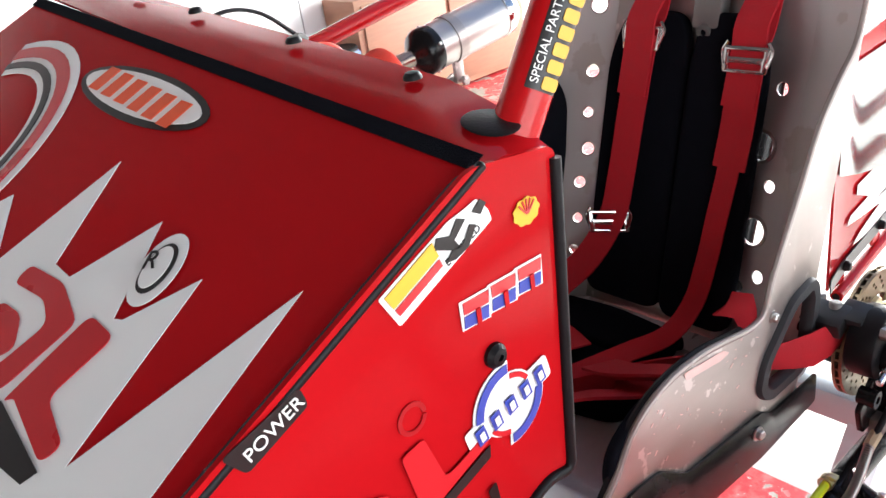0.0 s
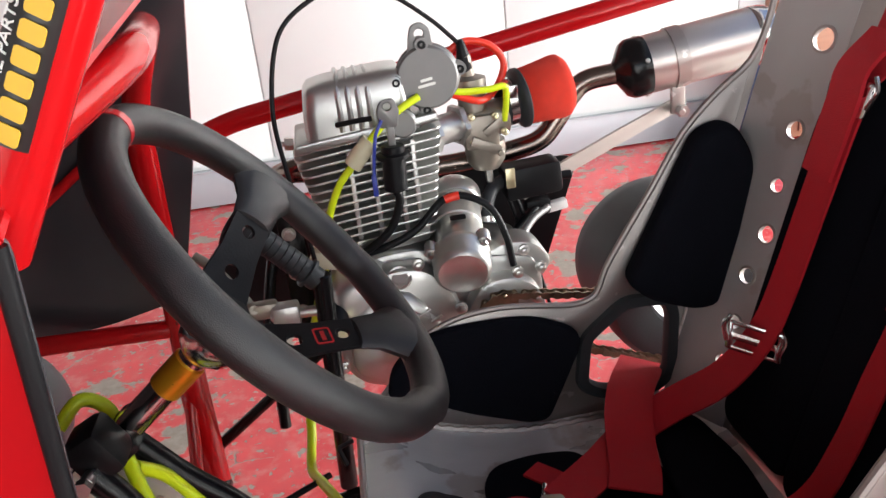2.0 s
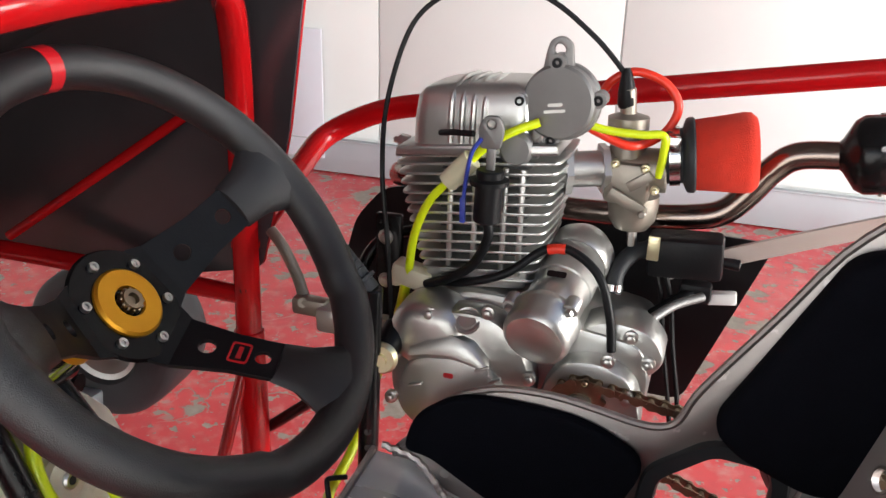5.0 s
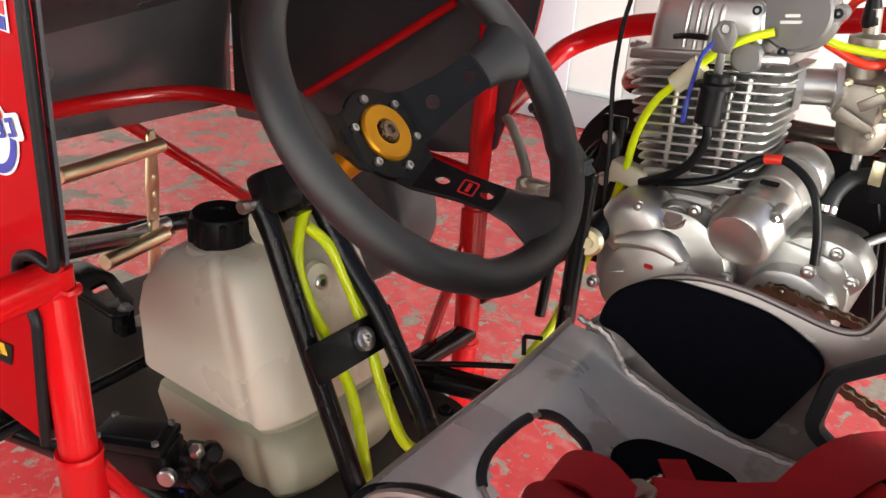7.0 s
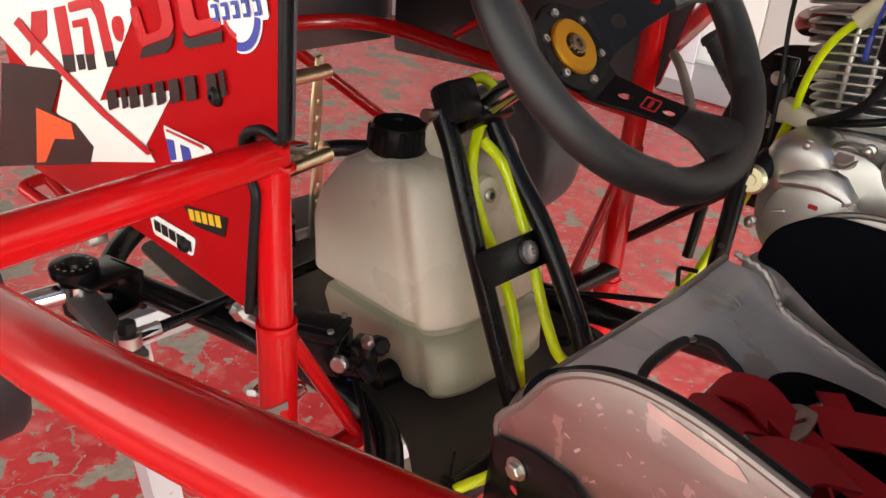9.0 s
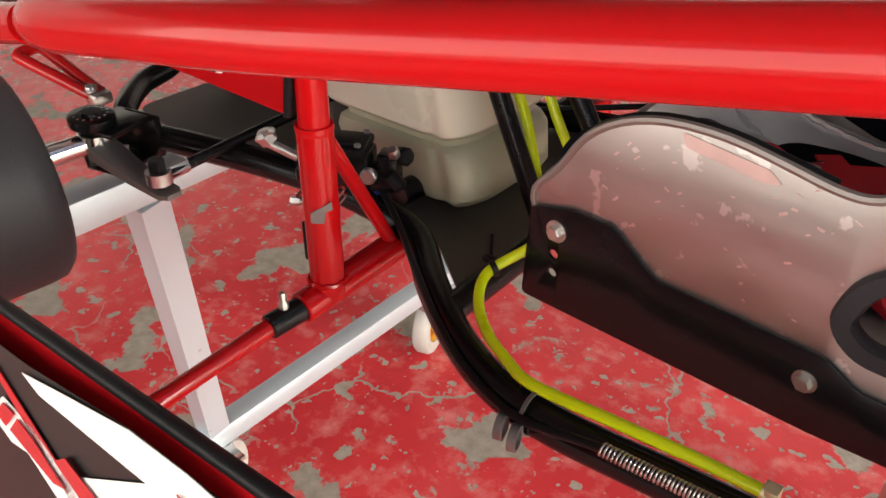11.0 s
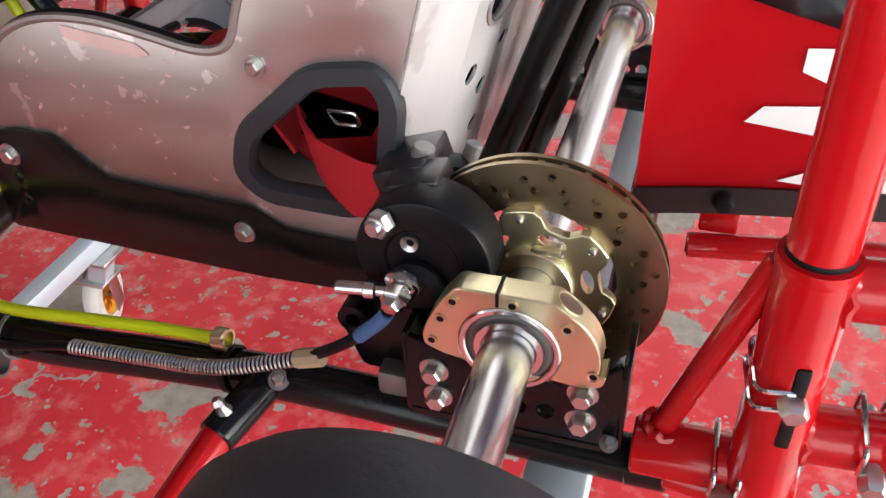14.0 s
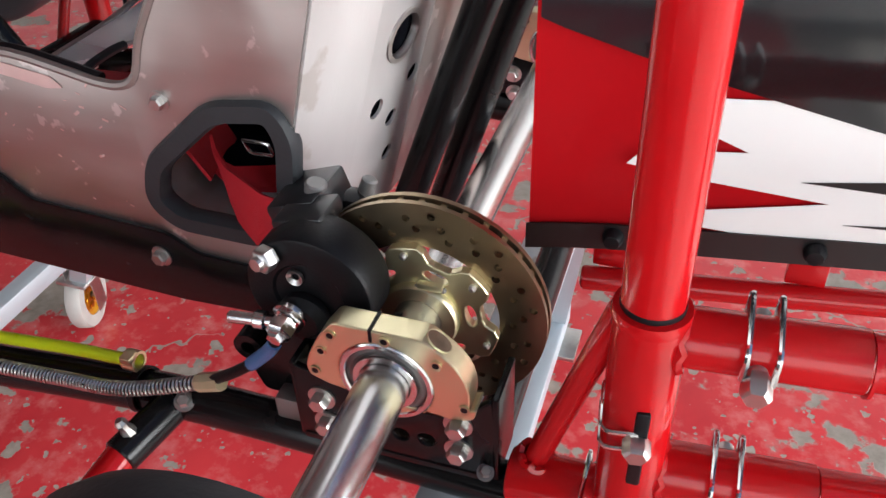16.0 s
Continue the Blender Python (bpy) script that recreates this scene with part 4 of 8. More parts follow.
# racing badge in red over blue
for x0, x1, d in ((-0.784, -0.763, 0.0), (-0.758, -0.737, 0.0006), (-0.732, -0.711, 0.0012)):
    decal("badge_field", [(x0 - 0.0025, 1.6785 + d), (x0 - 0.0025, 1.7000 + d), (x1 + 0.0035, 1.6995 + d), (x1 + 0.0025, 1.6770 + d)], SIDE_A, VINYL_WHITE, sp, 0.0010, "white badge edge")
    decal("badge_letter", [(x0, 1.6900 + d), (x0, 1.6985 + d), (x1 + 0.002, 1.6980 + d), (x1 + 0.001, 1.6890 + d)], SIDE_A, VINYL_RED, sp, 0.0020)
    decal("badge_letter", [(x0 - 0.001, 1.6800 + d), (x0, 1.6885 + d), (x1 + 0.001, 1.6875 + d), (x1, 1.6785 + d)], SIDE_A, VINYL_BLUE, sp, 0.0020)
    decal("badge_gap", shift(bar(0.0040, 0.0120), (x0 + x1) / 2 + 0.001, 1.6840 + d), SIDE_A, FAIRING, sp, 0.0032)
# round oil badge: blue and red arcs round white, blue letter bars


def arc_band(cx, cy, r0, r1, a0, a1, n=12, squash=1.0):
    o = [(cx + r1 * math.cos(radians(a0 + (a1 - a0) * i / n)), cy + squash * r1 * math.sin(radians(a0 + (a1 - a0) * i / n))) for i in range(n + 1)]
    return o + [(cx + r0 * math.cos(radians(a0 + (a1 - a0) * i / n)), cy + squash * r0 * math.sin(radians(a0 + (a1 - a0) * i / n))) for i in range(n, -1, -1)]


decal("badge_field", turned(-0.755, 1.602, 14, oval(None, 0.0265, 0.0250)), SIDE_A, VINYL_WHITE, sp, 0.0010, "round white oil badge")
decal("badge_field", turned(-0.755, 1.602, 14, soft_poly(bar(0.088, 0.0205), 0.004)), SIDE_A, VINYL_WHITE, sp, 0.0016)
for a0 in (85, 265):
    decal("badge_field", arc_band(-0.755, 1.602, 0.0245, 0.0355, a0, a0 + 96), SIDE_A, VINYL_WHITE, sp, 0.0013)
    decal("badge_arc", arc_band(-0.755, 1.602, 0.0262, 0.0335, a0 + 3, a0 + 93), SIDE_A, VINYL_BLUE, sp, 0.0026)
    decal("badge_arc", arc_band(-0.755, 1.602, 0.0205, 0.0245, a0 - 52, a0 - 2), SIDE_A, VINYL_RED, sp, 0.0026)
for i in range(5):
    u = -0.032 + 0.016 * i
    decal("badge_letter", turned(-0.755 + u * 0.97, 1.602 + u * 0.25, 14, bar(0.0095, 0.0140)), SIDE_A, VINYL_BLUE, sp, 0.0038)
    decal("badge_gap", turned(-0.755 + u * 0.97, 1.602 + u * 0.25, 14, bar(0.0045, 0.0075)), SIDE_A, VINYL_WHITE, sp, 0.0050)
# words by the fold
decal("sticker_field", soft_poly([(-0.962, 1.690), (-0.908, 1.706), (-0.905, 1.692), (-0.950, 1.673)], 0.004), SIDE_A, VINYL_BLACK, sp, 0.0010, "black sticker with white word")
lettering("POWER", SIDE_A @ Matrix.Translation((-0.9475, 1.679, 0.0022)) @ Matrix.Rotation(radians(22), 4, "Z"), 0.0125, VINYL_WHITE, sp, "white word")
# jagged white field and the maker's name in red strokes at the front of the side
decal("flame_decal", [(-1.842, 1.413), (-1.144, 1.604), (-0.949, 1.618), (-0.942, 1.575), (-0.958, 1.557), (-1.038, 1.469), (-0.875, 1.521), (-0.941, 1.448), (-0.926, 1.434), (-1.082, 1.386), (-1.161, 1.424), (-1.129, 1.470), (-1.221, 1.460), (-1.368, 1.502)], SIDE_N, VINYL_WHITE, sp, 0.0008, "white jagged flame vinyl")
decal("dark_field", [(-1.317, 1.448), (-1.124, 1.482), (-1.174, 1.421), (-1.110, 1.424), (-1.068, 1.408), (-1.083, 1.383), (-1.401, 1.279)], SIDE_N, VINYL_BLACK, sp, 0.0014, "dark jagged field")
decal("dark_field", [(-1.220, 1.414), (-1.120, 1.421), (-1.117, 1.403), (-1.175, 1.387), (-1.218, 1.343), (-1.248, 1.333)], SIDE_N, VINYL_ORANGE, sp, 0.0022, "orange-red emblem piece")
decal("name_stroke", [(-1.189, 1.535), (-1.144, 1.545), (-1.153, 1.515), (-1.213, 1.479)], SIDE_N, VINYL_RED, sp, 0.002, "red name stroke")
decal("name_stroke", [(-1.124, 1.551), (-1.092, 1.559), (-1.087, 1.508), (-1.119, 1.501)], SIDE_N, VINYL_RED, sp, 0.002)
decal("name_stroke", [(-1.119, 1.501), (-1.087, 1.508), (-1.088, 1.489), (-1.117, 1.481)], SIDE_N, VINYL_BLACK, sp, 0.002, "black shadow of the name")
decal("name_stroke", soft_poly([(-1.085, 1.563), (-1.021, 1.581), (-1.001, 1.577), (-0.998, 1.561), (-0.989, 1.533), (-1.011, 1.526), (-1.019, 1.560), (-1.029, 1.568), (-1.083, 1.553)], 0.004), SIDE_N, VINYL_RED, sp, 0.002, "red name stroke")
decal("name_stroke", [(-1.080, 1.545), (-1.041, 1.556), (-1.034, 1.520), (-1.057, 1.513), (-1.055, 1.544), (-1.079, 1.538)], SIDE_N, VINYL_RED, sp, 0.002)
decal("name_stroke", [(-1.081, 1.509), (-1.062, 1.514), (-1.061, 1.498), (-1.078, 1.493)], SIDE_N, VINYL_BLACK, sp, 0.002)
decal("name_stroke", [(-1.057, 1.514), (-1.036, 1.520), (-1.035, 1.504), (-1.054, 1.498)], SIDE_N, VINYL_BLACK, sp, 0.002)
decal("name_stroke", [(-1.011, 1.527), (-0.989, 1.533), (-0.987, 1.518), (-1.007, 1.512)], SIDE_N, VINYL_BLACK, sp, 0.002)
decal("name_stroke", soft_poly([(-0.982, 1.567), (-0.966, 1.572), (-0.960, 1.561), (-0.969, 1.544), (-0.983, 1.547), (-0.987, 1.558)], 0.006), SIDE_N, VINYL_RED, sp, 0.002, "red oval dot")
decal("name_stroke", soft_poly([(-0.954, 1.602), (-0.891, 1.620), (-0.871, 1.610), (-0.863, 1.581), (-0.873, 1.570), (-0.926, 1.550), (-0.936, 1.557), (-0.945, 1.582), (-0.928, 1.587), (-0.916, 1.563), (-0.889, 1.573), (-0.883, 1.582), (-0.890, 1.605), (-0.902, 1.607), (-0.952, 1.592)], 0.004), SIDE_N, VINYL_RED, sp, 0.0022, "red name letter")
decal("name_stroke", [(-0.926, 1.549), (-0.873, 1.569), (-0.863, 1.578), (-0.870, 1.563), (-0.882, 1.554), (-0.934, 1.537)], SIDE_N, VINYL_BLACK, sp, 0.0022, "black shadow of the name")
decal("name_stroke", soft_poly([(-0.857, 1.629), (-0.838, 1.633), (-0.826, 1.594), (-0.817, 1.595), (-0.789, 1.604), (-0.785, 1.596), (-0.838, 1.577), (-0.849, 1.583)], 0.004), SIDE_N, VINYL_RED, sp, 0.0022, "red name letter")
decal("name_stroke", [(-0.849, 1.579), (-0.837, 1.576), (-0.785, 1.593), (-0.786, 1.583), (-0.840, 1.566), (-0.849, 1.568)], SIDE_N, VINYL_BLACK, sp, 0.0022, "black shadow of the name")
decal("name_bar", soft_poly([(-1.015, 1.486), (-0.992, 1.493), (-0.990, 1.475), (-1.013, 1.465)], 0.0025), SIDE_N, VINYL_BLACK, sp, 0.003, "black bar of lettering")
decal("name_bar", soft_poly([(-0.982, 1.496), (-0.971, 1.501), (-0.968, 1.481), (-0.980, 1.475)], 0.0025), SIDE_N, VINYL_BLACK, sp, 0.003)
decal("name_bar", soft_poly([(-0.963, 1.502), (-0.945, 1.508), (-0.943, 1.488), (-0.962, 1.480)], 0.0025), SIDE_N, VINYL_BLACK, sp, 0.003)
decal("name_bar", soft_poly([(-0.935, 1.511), (-0.918, 1.517), (-0.916, 1.497), (-0.933, 1.489)], 0.0025), SIDE_N, VINYL_BLACK, sp, 0.003)
decal("name_bar", soft_poly([(-0.907, 1.521), (-0.891, 1.526), (-0.889, 1.506), (-0.906, 1.498)], 0.0025), SIDE_N, VINYL_BLACK, sp, 0.003)
decal("name_bar", soft_poly([(-0.881, 1.529), (-0.863, 1.535), (-0.861, 1.515), (-0.879, 1.506)], 0.0025), SIDE_N, VINYL_BLACK, sp, 0.003)
decal("name_bar", soft_poly([(-0.852, 1.539), (-0.833, 1.545), (-0.831, 1.524), (-0.850, 1.516)], 0.0025), SIDE_N, VINYL_BLACK, sp, 0.003)
decal("name_bar", soft_poly([(-0.814, 1.550), (-0.798, 1.555), (-0.796, 1.534), (-0.811, 1.527)], 0.0025), SIDE_N, VINYL_BLACK, sp, 0.003)
decal("name_bar", soft_poly([(-0.793, 1.558), (-0.785, 1.561), (-0.783, 1.540), (-0.790, 1.535)], 0.0025), SIDE_N, VINYL_BLACK, sp, 0.003)
decal("stripe", [(-1.228, 1.522), (-1.185, 1.506), (-1.115, 1.486), (-1.024, 1.462), (-0.924, 1.445), (-0.936, 1.439), (-1.037, 1.455), (-1.130, 1.478), (-1.202, 1.496), (-1.247, 1.511)], SIDE_N, VINYL_RED, sp, 0.0032, "thin red stripe")
decal("sticker_field", soft_poly([(-0.899, 1.481), (-0.817, 1.483), (-0.804, 1.474), (-0.890, 1.446)], 0.003), SIDE_N, VINYL_WHITE, sp, 0.0022, "white sponsor sticker")
decal("sticker_letter", [(-0.893, 1.469), (-0.880, 1.471), (-0.877, 1.453), (-0.888, 1.448)], SIDE_N, VINYL_BLUE, sp, 0.0034)
decal("sticker_letter", [(-0.867, 1.471), (-0.852, 1.472), (-0.848, 1.461), (-0.864, 1.455)], SIDE_N, VINYL_BLUE, sp, 0.0034)
decal("sticker_letter", [(-0.893, 1.479), (-0.827, 1.482), (-0.825, 1.479), (-0.891, 1.477)], SIDE_N, VINYL_RED, sp, 0.0034)
decal("sticker_field", soft_poly([(-0.905, 1.391), (-0.820, 1.407), (-0.828, 1.383), (-0.884, 1.375)], 0.003), SIDE_B, VINYL_BLACK, sp, 0.0012, "black sponsor sticker")
for i in range(5):
    decal("sticker_letter", turned(-0.886 + 0.0125 * i, 1.3865 + 0.0028 * i, 12, bar(0.009, 0.012)), SIDE_B, VINYL_YELLOW, sp, 0.0024)
decal("sticker_field", soft_poly([(-0.980, 1.356), (-0.884, 1.360), (-0.892, 1.336), (-0.975, 1.331)], 0.006), SIDE_B, VINYL_WHITE, sp, 0.0012, "white sponsor sticker")
for i in range(5):
    decal("sticker_letter", turned(-0.963 + 0.016 * i, 1.345 + 0.0005 * i, 3, bar(0.012, 0.012)), SIDE_B, VINYL_BLACK, sp, 0.0024)
decal("mark_ring", arc_band(-0.838, 1.640, 0.0085, 0.012, 0, 350, 24), SIDE_A, FAINT, sp, 0.0008, "faint red ring mark")

# right side panel: its black inner face shows
right = [(-0.688, 1.835), (-0.775, 1.860), (-1.32, 1.60), (-1.32, 1.38), (-1.02, 1.40), (-0.86, 1.42), (-0.770, 1.44), (-0.722, 1.62)]
rs = part("side_panel", plate(soft_poly(right, 0.012), side_pose(0.718), 0.004), FAIRING, kart, "right side panel")
part("liner", plate(soft_poly(right, 0.012), side_pose(0.7135), 0.003), LINER, rs, "black inner face")
part("front_liner", sheet([[(-1.32, y, 1.56 + 0.13 * y), (-1.34, y, 1.50), (-1.34, y, 1.40)] for y in (0.05, 0.25, 0.45, 0.72)], 0.004), LINER, rs, "black inner front sheet")

# ---- the kart: rear axle, brake, rear frame ----
AZ = 1.2515  # the axle's height
BZ = 1.265  # the bearing brackets' datum
axle = part("rear_axle", joined(rod((0, -0.46, AZ), (0, 1.06, AZ), 0.0186, 32)), AXLE, kart, "bright polished steel rear axle")


def carrier(y, toward):
    """Bearing block: gold half clamp over a bearing, black bolted bracket below."""
    s = -1 if toward < 0 else 1
    yo = y if s < 0 else y - 0.024
    m = side_pose(yo)
    arch = [(0.0615 * math.cos(radians(a)), 0.0505 * math.sin(radians(a))) for a in range(-14, 48, 8)]
    arch = [(0.0635, -0.020), (0.066, -0.008)] + arch + [(0.030, 0.0460), (-0.036, 0.0460), (-0.048, 0.030), (-0.057, 0.012), (-0.061, 0.000), (-0.060, -0.010)]
    ring = circle(0, 0, 0.0352, 32)
    outl = arch + [(-0.045, -0.016), (0.050, -0.024)]
    b = part("bearing_block", plate(soft_poly([(x, AZ + z) for x, z in outl], 0.004, 3), m, 0.0195, 0.0012, [[(x, AZ + z) for x, z in ring]]), GOLD, kart, "gold anodised bearing block", smooth=False)
    if y < 0.1:
        slope = frame_of((0.61, 0, 0.79), (0.0375, yo + 0.0098, AZ + 0.0402), (0, 1, 0))
        part("slot", plate(oval(None, 0.0098, 0.0068, 20), slope, 0.0006), CHAIN, b, "dark oval hole")
        part("slot_rim", sweep([slope @ Vector((0.0102 * math.cos(q), 0.0072 * math.sin(q), 0.0004)) for q in [math.pi * i / 12 for i in range(24)]], ring_outline(0.0007, 6), True, up=(0.61, 0, 0.79)), GOLD, b)
    face = y - 0.001 * 1 if s < 0 else y
    part("split_line", box(-0.008, yo + 0.0095, AZ + 0.0415, 0.0022, 0.0205, 0.0110, 0), BLACK_MATT, b)
    for x, z in ((-0.054, -0.004), (-0.047, 0.017), (-0.038, 0.034), (0.002, 0.0390), (0.038, 0.027), (0.057, -0.010)):
        part("socket", lathe([(0.0026, 0), (0.0042, 0), (0.0042, 0.0010), (0.0026, 0.0006), (0.0026, 0)], (0, s, 0), (x, face + s * 0.0005 if s > 0 else face + 0.0006, AZ + z), 14), GOLD, b)
        part("socket_hole", lathe([(0, 0), (0.003, 0), (0.003, 0.0006), (0, 0.0006)], (0, s, 0), (x, face + s * 0.0006 if s > 0 else face + 0.0006, AZ + z), 10), BLACK_MATT, b)
    brg = part("bearing", lathe([(0.0302, 0.0), (0.0312, -0.001), (0.0340, -0.001), (0.0352, 0.0), (0.0352, 0.022), (0.0302, 0.022), (0.0302, 0.0)], (0, -s, 0), (0, y, AZ), 40), STEEL, b, "steel ball bearing")
    part("inner_race", lathe([(0.0192, -0.002), (0.0238, -0.002), (0.0244, -0.001), (0.0244, 0.022), (0.0192, 0.022), (0.0192, -0.002)], (0, -s, 0), (0, y, AZ), 40), STEEL, brg)
    part("seal", lathe([(0.0246, 0.002), (0.0270, 0.0008), (0.0300, 0.002), (0.0300, 0.02), (0.0246, 0.02), (0.0246, 0.002)], (0, -s, 0), (0, y, AZ), 40), GREYCAST, brg, "grey bearing seal")
    k = part("bracket", plate(soft_poly([(-0.078, BZ - 0.022), (-0.052, BZ - 0.030), (0.055, BZ - 0.034), (0.075, BZ - 0.014), (0.080, BZ - 0.095), (-0.075, BZ - 0.100)], 0.005), side_pose(yo + 0.004), 0.006, 0.001, [circle(0.006, BZ - 0.072, 0.007, 12), circle(0.026, BZ - 0.071, 0.007, 12)]), BLACK, kart, "black bearing bracket")
    part("web", joined(box(0.078, yo + 0.026, BZ - 0.055, 0.005, 0.044, 0.085, 0.001), box(-0.076, yo + 0.026, BZ - 0.060, 0.005, 0.044, 0.078, 0.001), box(0, yo + 0.026, BZ - 0.098, 0.15, 0.046, 0.006, 0.001)), BLACK, k)
    for x, z in ((-0.055, -0.051), (-0.053, -0.077), (0.051, -0.045), (0.051, -0.072)):
        part("bolt", bolt((x, yo + 0.004 if s < 0 else yo + 0.034, BZ + z), (0, s, 0), 0.0076, 0.009), ZINC, k)
    part("foot_bolt", bolt((0.072, yo + 0.000, BZ - 0.086), (0.2, -0.5, 1), 0.0045, 0.006), GREYCAST, k)


carrier(0.003, -1)
carrier(0.563, -1)
# black stay and plate between bracket and caliper
part("gusset", plate(soft_poly([(-0.125, 1.172), (-0.070, 1.172), (-0.066, 1.238), (-0.095, 1.255), (-0.140, 1.215)], 0.006), side_pose(0.036), 0.008, 0.001), BLACK, kart, "black gusset")
part("clamp_block", box(-0.094, 0.028, 1.172, 0.026, 0.02, 0.028, 0.004), GREYCAST, kart, "grey alloy clamp block")

# drilled and vented brake disc on a gold hub
YD = 0.083


def drilled(y):
    holes = [circle(0, AZ, 0.0600, 40)]
    for g in range(10):
        a0 = g * 36
        for da, r in ((0, 0.070), (6, 0.078), (12, 0.087), (20, 0.0745), (25, 0.083)):
            a = radians(a0 + da)
            holes.append(circle(r * math.cos(a), AZ + r * math.sin(a), 0.0032, 8))
    return plate(circle(0, AZ, 0.0960, 72), side_pose(y), 0.0042, 0, holes)


disc = part("brake_disc", drilled(YD), DISC, kart, "drilled vented brake disc, bronze-coloured steel")
part("disc_face", drilled(YD + 0.0098), DISC, disc)
vanes = [box(0.0775 * math.cos(a), YD + 0.007, AZ + 0.0775 * math.sin(a), 0.033, 0.0056, 0.0045, 0, Matrix.Rotation(-a, 4, "Y")) for a in [2 * math.pi * i / 36 for i in range(36)]]
for v in vanes:
    part("vane", v, DISC, disc)


def lobe(a):
    """The hub's radius: six blunt lobes with round scallops between."""
    k = min(1.0, max(0.0, (math.cos(6 * a) + 0.75) / 1.15))
    return 0.0490 + 0.0125 * k * k * (3 - 2 * k)


star = []
for i in range(72):
    a = 2 * math.pi * i / 72
    star.append((math.cos(a + 0.716) * lobe(a), AZ + math.sin(a + 0.716) * lobe(a)))
slots = []
for i in range(6):
    q = radians(71 + 60 * i)
    slots.append([(math.cos(q) * (0.0402 + 0.0045 * math.cos(w)) - math.sin(q) * 0.0100 * math.sin(w), AZ + math.sin(q) * (0.0402 + 0.0045 * math.cos(w)) + math.cos(q) * 0.0100 * math.sin(w)) for w in [2 * math.pi * k / 16 for k in range(16)]])
hubc = part("disc_hub", plate(star, side_pose(YD - 0.007), 0.008, 0.001, slots), GOLD, kart, "gold anodised disc hub", smooth=False)
part("collar", joined(lathe([(0.0188, 0), (0.0295, 0), (0.0310, 0.002), (0.0310, 0.007), (0.0188, 0.007), (0.0188, 0)], (0, 1, 0), (0, YD - 0.0138, AZ), 32), box(0.010, YD - 0.010, AZ + 0.032, 0.020, 0.006, 0.006, 0.0015)), GOLD, hubc)
part("collar_pinch", rod((-0.002, YD - 0.010, AZ + 0.030), (0.022, YD - 0.010, AZ + 0.0302), 0.0022, 12), GREYCAST, hubc)
for i in range(6):
    a = radians(41 + 60 * i)
    part("disc_bolt", joined(lathe([(0, 0), (0.0058, 0), (0.0058, 0.004), (0, 0.004)], (0, -1, 0), (0.0550 * math.cos(a), YD - 0.001, AZ + 0.0550 * math.sin(a)), 6), rod((0.0550 * math.cos(a), YD - 0.004, AZ + 0.0550 * math.sin(a)), (0.0550 * math.cos(a), YD - 0.011, AZ + 0.0550 * math.sin(a)), 0.003, 10)), ZINC, hubc)

# brake caliper straddling the disc's front edge
CX, CZ = -0.074, 1.286
cal = part("caliper", lathe([(0, 0.004), (0.026, 0.004), (0.028, 0.002), (0.046, 0.002), (0.0485, 0.003), (0.050, 0.006), (0.050, 0.036), (0.048, 0.040), (0, 0.040)], (0, 1, 0), (CX + 0.004, 0.033, CZ), 48), BLACK_MATT, kart, "black alloy brake caliper")
part("bridge", joined(box(-0.098, 0.107, 1.318, 0.044, 0.056, 0.026, 0.004, Matrix.Rotation(radians(-18), 4, "Y")), box(-0.084, 0.076, 1.327, 0.042, 0.036, 0.014, 0.003, Matrix.Rotation(radians(-14), 4, "Y"))), material("dark_grey_alloy", (0.012, 0.0125, 0.014), 0.36, 0.2, vary=0.15, scale=40), cal)
part("outer_half", box(-0.093, 0.124, 1.282, 0.070, 0.026, 0.075, 0.01), BLACK, cal)
part("bridge_bolt", joined(rod((-0.090, 0.100, 1.325), (-0.087, 0.100, 1.340), 0.0085, 16), rod((-0.063, 0.130, 1.314), (-0.058, 0.133, 1.328), 0.0065, 12)), GREYCAST, cal)
part("bolt", joined(lathe([(0, 0), (0.0098, 0), (0.0098, 0.009), (0.008, 0.011), (0, 0.014)], (-0.25, -1, 0.1), (-0.095, 0.034, 1.318), 6), lathe([(0, 0), (0.0062, 0), (0.005, 0.004), (0, 0.004)], (-0.25, -1, 0.1), (-0.0975, 0.0235, 1.319), 12)), ZINC, cal, "large zinc nut")
part("bolt_hole", lathe([(0.003, 0), (0.0065, 0), (0.0065, 0.003), (0.003, 0.001), (0.003, 0)], (0, -1, 0), (-0.0776, 0.036, 1.302), 14), ZINC, cal)
part("piston_boss", joined(lathe([(0, 0), (0.020, 0), (0.020, 0.006), (0.014, 0.012), (0.006, 0.013), (0, 0.013)], (0, -1, 0), (-0.074, 0.036, 1.268), 20), rod((-0.082, 0.026, 1.262), (-0.070, 0.029, 1.276), 0.0075, 14)), BLACK_MATT, cal)
part("bleed_pipe", joined(rod((-0.131, 0.020, 1.264), (-0.084, 0.024, 1.266), 0.0050, 12), rod((-0.110, 0.022, 1.265), (-0.100, 0.023, 1.265), 0.0075, 12)), STEEL, cal, "steel bleed nipple")
part("lug", joined(lathe([(0.006, -0.012), (0.0125, -0.012), (0.0125, 0.012), (0.006, 0.012), (0.006, -0.012)], (0, 1, 0), (-0.122, 0.034, 1.232), 18)), BLACK, cal)
